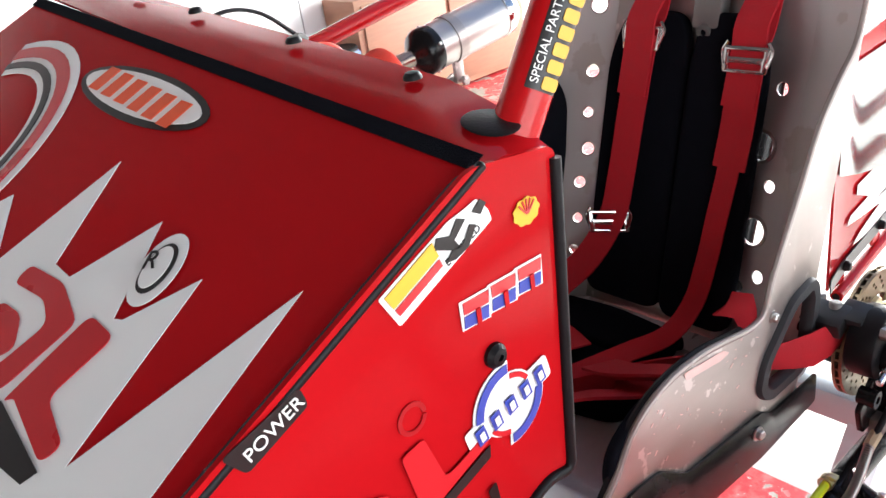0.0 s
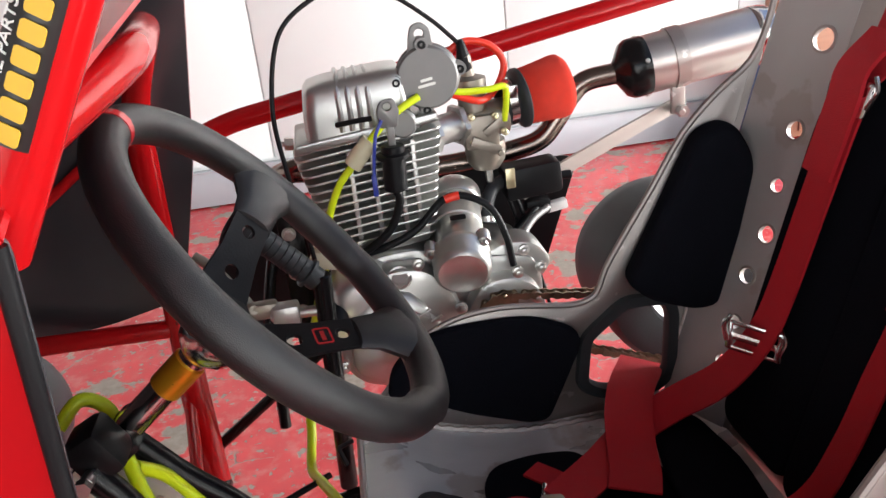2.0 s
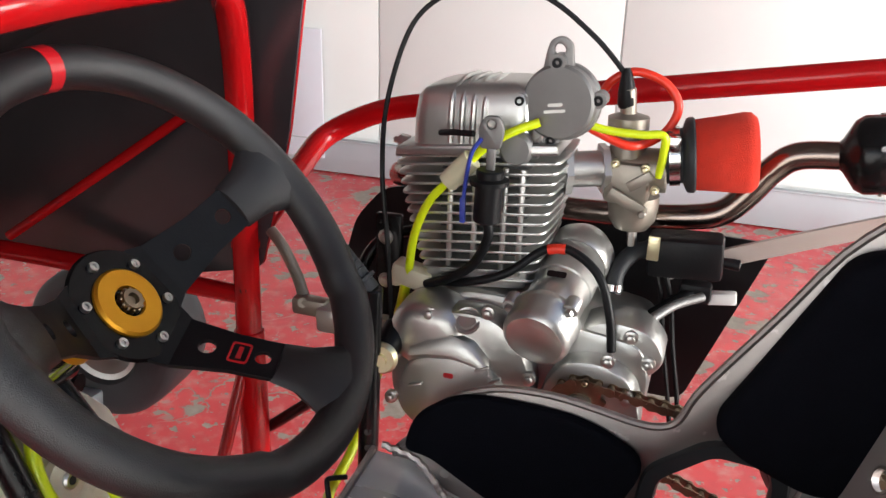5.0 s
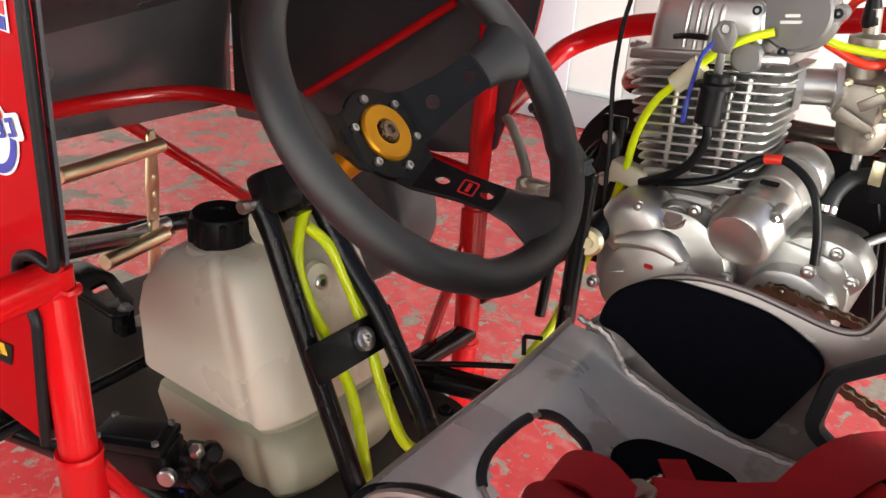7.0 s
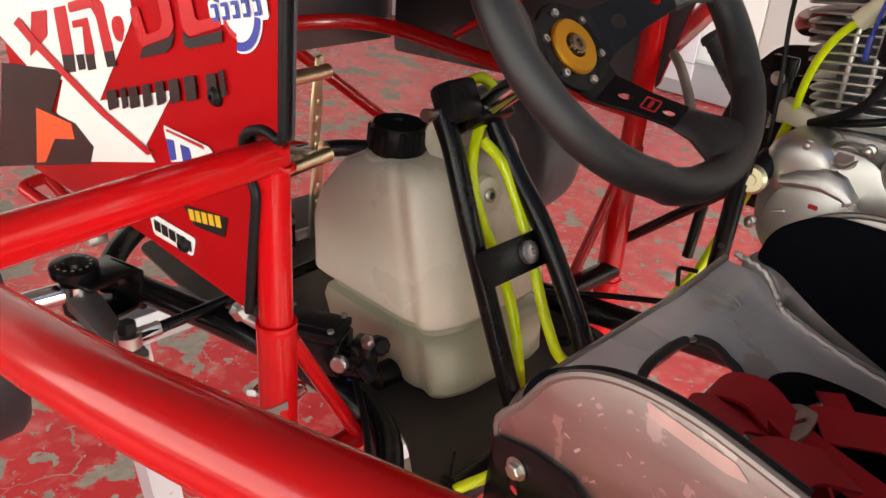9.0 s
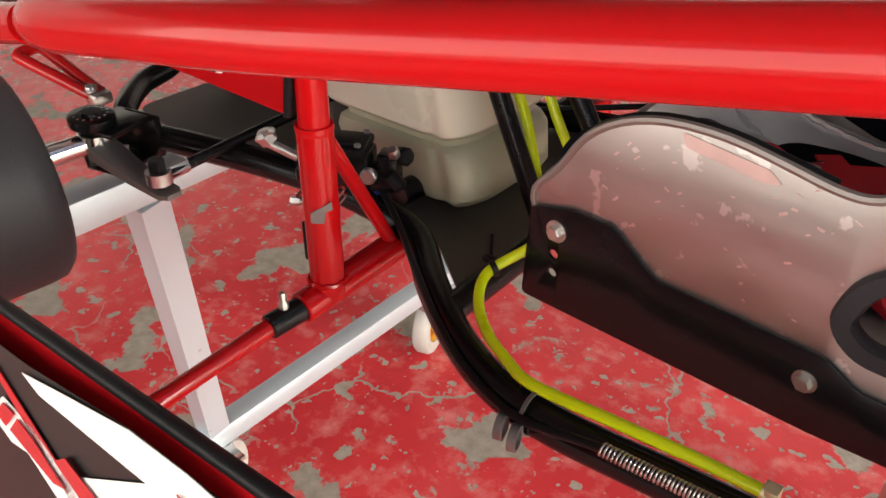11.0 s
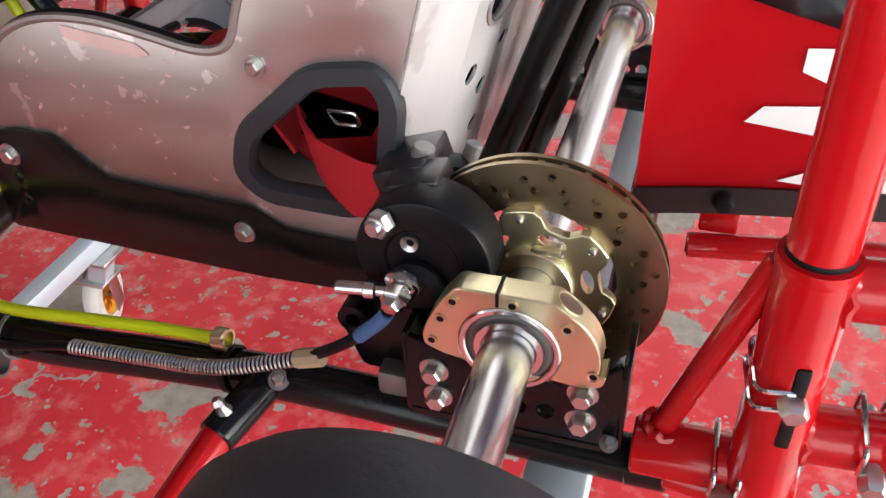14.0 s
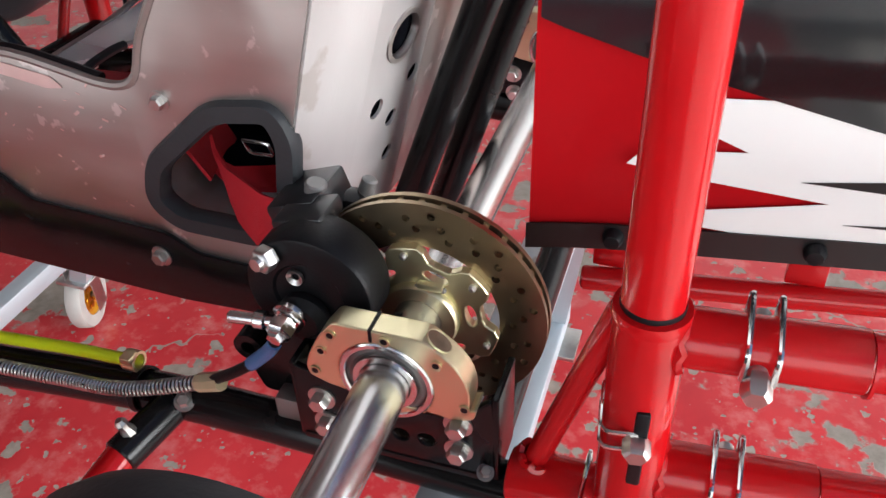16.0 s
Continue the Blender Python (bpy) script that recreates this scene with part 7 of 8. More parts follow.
part("fuel_hose", hose([(-0.770, 0.345, 1.440), (-0.752, 0.362, 1.415), (-0.728, 0.366, 1.375), (-0.698, 0.366, 1.318), (-0.656, 0.358, 1.245), (-0.625, 0.358, 1.208), (-0.592, 0.385, 1.210), (-0.582, 0.430, 1.225), (-0.605, 0.520, 1.212), (-0.630, 0.600, 1.192), (-0.646, 0.652, 1.182), (-0.642, 0.702, 1.205), (-0.638, 0.738, 1.25), (-0.624, 0.758, 1.31), (-0.602, 0.762, 1.38), (-0.582, 0.745, 1.45)], 0.0068, 10), HOSE, kart, "bright yellow fuel hose")
part("cable_tie", tube([(-0.592, 0.54, 1.258), (-0.60, 0.55, 1.278), (-0.582, 0.565, 1.275)], 0.003, 0.004, 8), BLACK_MATT, kart)
part("brake_hose", hose([(-0.90, 0.40, 1.17), (-0.80, 0.52, 1.165), (-0.72, 0.58, 1.172), (-0.62, 0.62, 1.19)], 0.0045), BLACK_MATT, kart, "thin black hose")

# pedals, master cylinder, shaft to the front
for (x, y, z), reach in (((-1.29, 0.50, 1.23), 0.17), ((-1.20, 0.43, 1.125), 0.10)):
    ped = part("pedal", plate(soft_poly([(-0.012, 0), (0.012, 0), (0.016, 0.09), (0.008, 0.18), (-0.008, 0.18), (-0.016, 0.09)], 0.006), Matrix.Translation((x, y, z)) @ Matrix(((0.35, 0.10, 0.93, 0), (-0.93, 0.0, 0.35, 0), (0.0, 0.99, -0.1, 0), (0, 0, 0, 1))), 0.006, 0.0008, [circle(0, 0.04, 0.005, 10), circle(0, 0.07, 0.005, 10), circle(0, 0.10, 0.005, 10)]), GOLD, kart, "gold anodised pedal")
    part("pedal_bar", rod((x + 0.02, y + 0.02, z + 0.15), (x + 0.045, y - reach, z + 0.15), 0.0125, 16), GOLD, ped, "gold pedal bar")
    part("pivot", joined(rod((x - 0.01, y - 0.03, z), (x - 0.01, y + 0.04, z), 0.012), bolt((x - 0.01, y - 0.03, z), (0, -1, 0), 0.009, 0.01)), ZINC, ped)
part("shaft", joined(rod((-0.98, 0.17, 1.40), (-1.33, 0.56, 1.20), 0.012, 16)), BLACK, kart, "black steering cross shaft")
mount = part("pedal_mount", plate(soft_poly([(-1.400, 0.372), (-1.380, 0.425), (-1.300, 0.428), (-1.205, 0.400), (-1.165, 0.362), (-1.185, 0.345), (-1.290, 0.352)], 0.010), flat_pose(1.166), 0.008, 0.0015, [soft_poly([(-1.285, 0.372), (-1.290, 0.405), (-1.225, 0.385), (-1.232, 0.368)], 0.006)]), BLACK, kart, "black pedal mount bracket")
part("leg", box(-1.36, 0.40, 1.146, 0.030, 0.030, 0.044, 0.003), BLACK, mount)
part("leg", box(-1.20, 0.375, 1.146, 0.030, 0.024, 0.044, 0.003), BLACK, mount)
part("bolt", bolt((-1.185, 0.372, 1.173), (0, 0, 1), 0.008, 0.007), GREYCAST, mount)
MC = Matrix.Translation((-0.831, 0.157, 1.207)) @ Matrix.Rotation(radians(28), 4, "Z")


def on_mc(x, y, z):
    return MC @ Vector((x, y, z))


def mc_box(x, y, z, sx, sy, sz, bevel):
    bm = box(x, y, z, sx, sy, sz, bevel)
    bmesh.ops.transform(bm, matrix=MC, verts=bm.verts)
    return bm


mc = part("master_cylinder", joined(mc_box(-0.004, 0, 0.002, 0.084, 0.046, 0.046, 0.005), rod(on_mc(-0.055, 0, -0.010), on_mc(0.070, 0, -0.010), 0.0185, 22), mc_box(0.058, 0.002, 0.006, 0.026, 0.030, 0.034, 0.004)), BLACK, kart, "black brake master cylinder block")
part("reservoir_lid", joined(mc_box(-0.006, 0, 0.030, 0.080, 0.050, 0.010, 0.002), mc_box(-0.006, 0, 0.037, 0.060, 0.034, 0.005, 0.002)), BLACK_MATT, mc, "black reservoir lid")
for dx, dy in ((-0.038, -0.019), (0.026, -0.019), (-0.038, 0.019), (0.026, 0.019)):
    part("screw", bolt(on_mc(dx, dy, 0.035), (0, 0, 1), 0.0042, 0.004, False), GREYCAST, mc)
part("end_plug", joined(rod(on_mc(0.040, -0.022, 0.004), on_mc(0.040, -0.032, 0.004), 0.010, 18), lathe([(0, 0), (0.008, 0), (0.008, 0.010), (0.005, 0.014), (0, 0.014)], (0.3, -0.5, 0.8), on_mc(0.066, -0.006, 0.024), 6)), ZINC, mc, "zinc end plug")
part("outlet", joined(rod(on_mc(0.062, -0.014, 0.0), on_mc(0.078, -0.020, -0.012), 0.009, 14), lathe([(0, 0), (0.012, 0), (0.012, 0.012), (0.008, 0.016), (0, 0.016)], (0.8, -0.3, 0.3), on_mc(0.070, 0.012, 0.014), 8)), BLACK_MATT, mc)
part("push_rod", joined(rod(on_mc(-0.105, -0.006, 0.030), on_mc(-0.055, -0.002, 0.006), 0.006), lathe([(0, 0), (0.012, 0), (0.012, 0.012), (0.008, 0.016), (0, 0.016)], (-0.3, -0.4, 0.8), on_mc(-0.088, -0.006, 0.026), 6), rod(on_mc(-0.100, -0.004, 0.034), on_mc(-0.075, -0.024, 0.050), 0.0045)), ZINC, mc, "zinc push rod nut")
# gear lever and clutch lever on an upright to the right of the wheel
lev = part("gear_upright", joined(rod((-0.600, 0.655, 1.14), (-0.588, 0.650, 1.47), 0.0125, 16)), BLACK, kart, "black upright tube")
for z in (1.24, 1.262, 1.284):
    part("upright_hole", lathe([(0, 0), (0.0045, 0), (0.0045, 0.001), (0, 0.001)], (0.4, -1, 0), (-0.597 + 0.006, 0.642, z), 10), HOLE, lev)
part("grip", joined(lathe([(0, 0), (0.0155, 0), (0.0155, 0.104), (0.0180, 0.105), (0.0180, 0.111), (0.0160, 0.114), (0, 0.114)], (-0.67, 0, 0.745), (-0.594, 0.652, 1.462), 20), lathe([(0.0155, 0), (0.020, 0.001), (0.020, 0.005), (0.0155, 0.006)], (-0.67, 0, 0.745), (-0.602, 0.652, 1.471), 18)), RUBBER, lev, "ribbed black rubber grip")
for i in range(8):
    part("grip_rib", lathe([(0.0153, 0), (0.0168, 0.001), (0.0153, 0.002), (0.0153, 0)], (-0.67, 0, 0.745), (-0.612 - 0.0064 * i, 0.652, 1.482 + 0.0071 * i), 16), RUBBER, lev)
part("clutch_lever", joined(hose([(-0.745, 0.700, 1.500), (-0.725, 0.692, 1.485), (-0.700, 0.680, 1.455), (-0.685, 0.668, 1.435)], 0.007, 10), box(-0.672, 0.662, 1.428, 0.045, 0.02, 0.022, 0.005), lathe([(0, 0), (0.006, 0), (0.006, 0.008), (0, 0.008)], (0.2, -1, 0.3), (-0.680, 0.660, 1.432), 16)), CARB, lev, "alloy clutch lever")
part("clamp", joined(box(-0.640, 0.655, 1.420, 0.035, 0.026, 0.03, 0.005), rod((-0.66, 0.655, 1.42), (-0.60, 0.652, 1.42), 0.007)), CAST, lev, "alloy lever clamp")
part("knob", joined(lathe([(0, 0), (0.014, 0), (0.018, 0.006), (0.020, 0.012), (0.016, 0.018), (0.008, 0.018), (0.007, 0.022), (0, 0.022)], (0.2, -1, 0.1), (-0.582, 0.668, 1.378), 20)), GOLD, lev, "bronze adjuster knob")
part("link", rod((-0.582, 0.668, 1.38), (-0.576, 0.70, 1.40), 0.017, 16), BLACK_MATT, lev)

# ---- the kart: engine, carburettor, exhaust, chain ----
def slab(outline, y0, y1, bevel=0.003, holes=()):
    """A casting: an outline in the kart's x and z, between two planes across the kart."""
    return plate(outline, side_pose(y0), y1 - y0, bevel, holes)


def boss(x, z, y, r=0.006, mat=None):
    return joined(lathe([(0, 0), (r * 1.5, 0), (r * 1.5, 0.006), (r * 1.1, 0.007), (0, 0.007)], (0, -1, 0), (x, y, z), 14), lathe([(0, 0), (r, 0), (r, 0.005), (r * 0.7, 0.006), (0, 0.006)], (0, -1, 0), (x, y - 0.007, z), 6))


eng = part("engine", slab(soft_poly([(-0.585, 1.30), (-0.582, 1.385), (-0.556, 1.425), (-0.515, 1.446), (-0.450, 1.448), (-0.400, 1.425), (-0.330, 1.418), (-0.290, 1.410), (-0.278, 1.36), (-0.290, 1.30), (-0.36, 1.235), (-0.52, 1.235)], 0.025, 5), 0.735, 0.880, 0.008), CAST, kart, "air-cooled single-cylinder four-stroke engine in cast aluminium")
# side covers
part("clutch_cover", slab(soft_poly([(-0.588, 1.325), (-0.580, 1.390), (-0.548, 1.424), (-0.500, 1.442), (-0.450, 1.436), (-0.418, 1.400), (-0.402, 1.350), (-0.420, 1.29), (-0.50, 1.255), (-0.565, 1.275)], 0.03, 6), 0.690, 0.738, 0.014), CAST, eng, "rounded cast side cover")
part("cover_dome", slab(soft_poly([(-0.568, 1.300), (-0.566, 1.345), (-0.552, 1.374), (-0.500, 1.388), (-0.470, 1.383), (-0.440, 1.360), (-0.428, 1.325), (-0.470, 1.285), (-0.53, 1.280)], 0.02, 5), 0.676, 0.695, 0.006), CAST, eng)
part("cover_shoulder", loft([[(-0.536 + r * math.cos(q) * 1.12, y, 1.400 + r * math.sin(q)) for q in [2 * math.pi * i / 28 for i in range(28)]] for y, r in ((0.735, 0.046), (0.705, 0.045), (0.690, 0.042), (0.682, 0.036), (0.679, 0.026), (0.678, 0.010))]), CAST, eng, "rounded shoulder of the side cover")
part("cover_ridge", loft([[(x - 0.003, 0.690, z + w), (x - 0.002, 0.680, z + w * 0.9), (x, 0.674, z + w * 0.3), (x, 0.673, z - w * 0.4), (x, 0.680, z - w)] for x, z, w in ((-0.552, 1.383, 0.008), (-0.530, 1.392, 0.015), (-0.500, 1.396, 0.018), (-0.474, 1.390, 0.016), (-0.455, 1.376, 0.009))]), CAST, eng, "raised ridge cast across the cover")
for x, z, a in ((-0.543, 1.343, 20), (-0.462, 1.380, 26), (-0.447, 1.368, 30)):
    part("cover_rib", box(x, 0.6735, z, 0.018, 0.006, 0.0035, 0.0012, Matrix.Rotation(radians(-a), 4, "Y")), CAST, eng)
part("cover_oval", lathe([(0, 0.004), (0.010, 0.004), (0.012, 0.002), (0.015, 0.003), (0.017, 0), (0, 0)], (0, -0.75, 0.65), (-0.488, 0.694, 1.428), 20), CAST, eng)
part("cover_mark", plate(soft_poly(bar(0.012, 0.006), 0.002), SIDE @ Matrix.Translation((-0.503, 1.362, -0.6315)), 0.001), VINYL_RED, eng, "small red stamp")
part("sprocket_cover", slab(soft_poly([(-0.400, 1.355), (-0.375, 1.392), (-0.330, 1.398), (-0.292, 1.375), (-0.280, 1.32), (-0.30, 1.27), (-0.37, 1.265), (-0.405, 1.30)], 0.02, 5), 0.705, 0.740, 0.006), CAST, eng)
part("case_step", slab(soft_poly([(-0.385, 1.385), (-0.370, 1.418), (-0.330, 1.436), (-0.285, 1.428), (-0.262, 1.395), (-0.29, 1.36), (-0.37, 1.36)], 0.02, 5), 0.740, 0.800, 0.006), CAST, eng)
for x, z, y in ((-0.575, 1.372, 0.692), (-0.532, 1.432, 0.692), (-0.462, 1.445, 0.692), (-0.410, 1.372, 0.690), (-0.283, 1.392, 0.738), (-0.306, 1.420, 0.742), (-0.325, 1.405, 0.704), (-0.30, 1.362, 0.704), (-0.58, 1.31, 0.692)):
    part("case_bolt", boss(x, z, y, 0.0055), ZINC, eng)
# cylinder: base, fins, head, cover
part("cylinder_base", slab(soft_poly([(-0.560, 1.440), (-0.435, 1.455), (-0.432, 1.480), (-0.558, 1.465)], 0.006), 0.745, 0.870, 0.003), CAST, eng)
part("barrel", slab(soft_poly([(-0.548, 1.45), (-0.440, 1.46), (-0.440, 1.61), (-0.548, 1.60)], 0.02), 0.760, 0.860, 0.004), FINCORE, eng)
for i in range(13):
    z = 1.458 + 0.0118 * i
    u = i / 12
    x0, x1 = -0.560 - 0.040 * u ** 0.8, -0.424 + 0.020 * u
    sl = 0.105
    tilt = Matrix(((1, 0, 0, 0), (0, 1, 0, 0), (sl, 0.0, 1, z + sl * 0.49), (0, 0, 0, 1)))
    part("fin", plate(soft_poly([(x0, 0.742), (x1, 0.742), (x1 + 0.004, 0.80), (x1, 0.875), (x0, 0.875), (x0 - 0.004, 0.80)], 0.014, 3), tilt, 0.0036, 0.0009), CAST, eng)
for x in (-0.530, -0.500, -0.465, -0.445):
    part("fin_web", box(x, 0.7455, 1.535, 0.007, 0.006, 0.13, 0.002), CAST, eng)
part("head_deck", slab(soft_poly([(-0.600, 1.598), (-0.405, 1.620), (-0.408, 1.632), (-0.598, 1.612)], 0.004), 0.742, 0.872, 0.003), CAST, eng)
rings = []
for z, i in ((1.606, 0.0), (1.650, 0.001), (1.676, 0.004), (1.684, 0.010), (1.688, 0.024)):
    o = soft_poly([(-0.582 + i, 0.748 + i), (-0.445 - i, 0.748 + i), (-0.438 - i, 0.77 + i), (-0.438 - i, 0.865 - i), (-0.582 + i, 0.865 - i)], 0.018, 4)
    rings.append([(x, y, z + 0.09 * (x + 0.51)) for x, y in o])
part("rocker_cover", loft(rings), CAST, eng, "cast rocker cover with ribs")
for x in (-0.533, -0.520, -0.507, -0.494):
    part("cover_rib", hose([(x, 0.747, 1.622), (x, 0.748, 1.655), (x, 0.756, 1.676), (x + 0.002, 0.79, 1.689), (x + 0.002, 0.85, 1.686)], 0.0035, 8), CAST, eng)
part("head_boss", joined(lathe([(0, 0), (0.018, 0), (0.020, 0.003), (0.020, 0.014), (0.016, 0.018), (0, 0.018)], (0, -1, 0), (-0.455, 0.758, 1.622), 22), rod((-0.47, 0.752, 1.617), (-0.43, 0.752, 1.622), 0.009)), GREYCAST, eng)
part("plug_bolt", joined(lathe([(0, 0), (0.009, 0), (0.009, 0.012), (0, 0.012)], (-1, 0, 0.1), (-0.600, 0.79, 1.605), 6), rod((-0.612, 0.79, 1.606), (-0.62, 0.79, 1.607), 0.004)), ZINC, eng)
# round grey cover with its ear
cov = part("cam_cover", joined(lathe([(0, 0), (0.038, 0), (0.041, 0.003), (0.041, 0.016), (0.043, 0.018), (0.043, 0.026), (0, 0.026)], (0.12, 1, -0.05), (-0.414, 0.752, 1.676), 40), plate(soft_poly([(-0.436, 1.700), (-0.432, 1.728), (-0.428, 1.742), (-0.415, 1.746), (-0.404, 1.738), (-0.402, 1.716), (-0.395, 1.700)], 0.008), side_pose(0.764), 0.010, 0.001, [circle(-0.418, 1.731, 0.0065, 14)])), GREYCAST, eng, "grey round cast cover with a lifting ear")
for a in (96, 182, 262, 8):
    x, z = -0.413 + 0.043 * math.cos(radians(a)), 1.676 + 0.043 * math.sin(radians(a))
    lug = part("cover_lug", lathe([(0, 0), (0.0085, 0), (0.0090, 0.002), (0.0090, 0.024), (0, 0.024)], (0, -1, 0), (x, 0.778, z), 14), GREYCAST, cov)
    part("cover_bolt", lathe([(0.002, 0.002), (0.0028, 0.005), (0.0052, 0.005), (0.0055, 0.004), (0.0055, 0), (0.002, 0), (0.002, 0.002)], (0, -1, 0), (x, 0.755, z), 12), BLACK_MATT, lug)
for i, w in enumerate((0.016, 0.024)):
    part("raised_script", plate(soft_poly(turned(-0.416, 1.674 - 0.007 * i, 8, bar(w, 0.0035)), 0.0015), SIDE @ Matrix.Translation((0, 0, -0.7075)), 0.001), CAST, cov, "raised cast script")
# starter motor
SA, SX = Vector((-0.405, 0.674, 1.427)), Vector((0.13, 1, 0.33)).normalized()
SFM = frame_of(SX, SA)
st = part("starter_motor", lathe([(0, 0.006), (0.024, 0.005), (0.030, 0.001), (0.033, 0.0), (0.038, 0.004), (0.0395, 0.010), (0.0395, 0.030), (0.041, 0.032), (0.041, 0.040), (0.037, 0.046), (0, 0.050)], SX, SA, 36), CAST, eng, "cast aluminium starter motor")
part("body", lathe([(0, 0), (0.034, 0), (0.034, 0.05), (0.036, 0.052), (0.036, 0.12), (0.033, 0.125), (0, 0.125)], SX, SA + SX * 0.042, 32), CAST, st)
part("rear_cap", lathe([(0, 0), (0.038, 0), (0.040, 0.004), (0.040, 0.03), (0.030, 0.045), (0, 0.045)], SX, SA + SX * 0.142, 32), CAST, st)
for a in (20, 140, 260):
    c = SFM @ Vector((0.042 * math.cos(radians(a)), 0.042 * math.sin(radians(a)), 0.030))
    part("starter_lug", lathe([(0, 0), (0.0085, 0), (0.0095, -0.002), (0.0095, -0.018), (0, -0.018)], -SX, c, 16), CAST, st)
    part("starter_bolt", lathe([(0, 0), (0.0052, 0), (0.0052, 0.004), (0.0038, 0.006), (0, 0.006)], -SX, c, 6), ZINC, st)
part("badge", plate(soft_poly(bar(0.022, 0.010), 0.003), Matrix.Translation(SA + SX * 0.075 + Vector((0, -0.011, 0.0348))) @ Matrix.Rotation(radians(18), 4, 'X'), 0.001), BLACK_MATT, st)
# intake, carburettor, filter
part("intake_pipe", joined(rod((-0.440, 0.800, 1.585), (-0.360, 0.832, 1.590), 0.0215, 22), lathe([(0.0215, 0), (0.030, 0), (0.030, 0.008), (0.0215, 0.008)], (0.93, 0.36, 0.05), (-0.412, 0.811, 1.587), 6), lathe([(0.0215, 0), (0.031, 0), (0.031, 0.008), (0.0215, 0.008)], (0.93, 0.36, 0.05), (-0.372, 0.827, 1.589), 6)), CAST, eng, "cast intake pipe")
carb = part("carburettor", joined(rod((-0.372, 0.835, 1.588), (-0.295, 0.838, 1.592), 0.026, 24), box(-0.338, 0.835, 1.578, 0.052, 0.056, 0.05, 0.007), lathe([(0, 0), (0.020, 0), (0.028, 0.012), (0.030, 0.030), (0.030, 0.042), (0, 0.042)], (0, 0, 1), (-0.330, 0.838, 1.518), 24)), CARB, kart, "dull cast carburettor with a float bowl")
part("top_cap", joined(rod((-0.342, 0.835, 1.605), (-0.345, 0.835, 1.640), 0.021, 22), lathe([(0, 0), (0.024, 0), (0.024, 0.014), (0.012, 0.018), (0, 0.018)], (-0.03, 0, 1), (-0.345, 0.835, 1.638), 12), rod((-0.346, 0.835, 1.652), (-0.350, 0.835, 1.685), 0.0095, 14)), CARB, carb)
part("cable_boot", lathe([(0.009, 0), (0.011, 0.004), (0.010, 0.02), (0.006, 0.04), (0.004, 0.045)], (-0.1, 0, 1), (-0.349, 0.835, 1.662), 14), BLACK_MATT, carb)
part("drain", rod((-0.328, 0.838, 1.518), (-0.326, 0.838, 1.494), 0.006), ZINC, carb)
part("choke_lever", joined(box(-0.335, 0.800, 1.560, 0.045, 0.004, 0.014, 0.001, Matrix.Rotation(radians(25), 4, "Y")), rod((-0.315, 0.795, 1.548), (-0.315, 0.815, 1.548), 0.005), box(-0.322, 0.803, 1.585, 0.03, 0.004, 0.012, 0.001, Matrix.Rotation(radians(-35), 4, "Y"))), CARB, carb, "choke lever")
for x, z in ((-0.352, 1.565), (-0.318, 1.600), (-0.305, 1.575), (-0.352, 1.602)):
    part("screw", boss(x, z, 0.812, 0.0034), GOLD, carb)
flt = part("air_filter", lathe([(0, 0), (0.038, 0), (0.041, 0.004), (0.0435, 0.03), (0.0465, 0.056), (0.0455, 0.064), (0.040, 0.070), (0, 0.070)], (0.985, 0.10, 0.13), (-0.270, 0.846, 1.612), 36), FOAM, kart, "orange-red foam air filter")
part("rubber_neck", joined(lathe([(0.030, -0.024), (0.032, -0.022), (0.032, -0.004), (0.042, 0), (0.044, 0.003), (0.044, 0.008), (0.042, 0.010), (0.030, 0.010)], (0.985, 0.10, 0.13), (-0.277, 0.845, 1.611), 32)), RUBBER, flt, "black rubber neck")
part("hose_clamp", joined(lathe([(0.0325, -0.006), (0.0345, -0.006), (0.0345, 0.006), (0.0325, 0.006), (0.0325, -0.006)], (0.985, 0.10, 0.13), (-0.290, 0.844, 1.609), 28), box(-0.290, 0.814, 1.630, 0.016, 0.012, 0.018, 0.002)), STEEL, flt, "steel hose clamp")
# hoses and wiring
part("overflow_hose", hose([(-0.388, 0.800, 1.655), (-0.382, 0.838, 1.668), (-0.370, 0.842, 1.690), (-0.344, 0.845, 1.702), (-0.310, 0.845, 1.692), (-0.292, 0.843, 1.666), (-0.305, 0.838, 1.635), (-0.336, 0.805, 1.625), (-0.375, 0.795, 1.640), (-0.395, 0.79, 1.652)], 0.0052, 10), REDHOSE, kart, "red looped hose")
part("vent_hose", hose([(-0.388, 0.79, 1.648), (-0.360, 0.795, 1.642), (-0.325, 0.800, 1.640), (-0.302, 0.805, 1.640), (-0.300, 0.808, 1.620), (-0.303, 0.815, 1.590)], 0.0048, 10), HOSE, kart, "short yellow hose")
part("fuel_hose", hose([(-0.430, 0.744, 1.655), (-0.455, 0.735, 1.645), (-0.482, 0.730, 1.628), (-0.505, 0.728, 1.605)], 0.0050, 10), HOSE, kart, "short yellow hose")
part("fuel_filter", joined(hose([(-0.500, 0.728, 1.610), (-0.510, 0.728, 1.600), (-0.528, 0.728, 1.580)], 0.0125, 12)), material("clear_filter", (0.62, 0.58, 0.40), 0.25, vary=0.1, scale=40), kart, "clear yellowish inline fuel filter")
part("fuel_hose", hose([(-0.525, 0.728, 1.583), (-0.546, 0.728, 1.560), (-0.562, 0.730, 1.530), (-0.573, 0.735, 1.495), (-0.580, 0.742, 1.455)], 0.0052, 10), HOSE, kart, "yellow fuel hose on the engine")
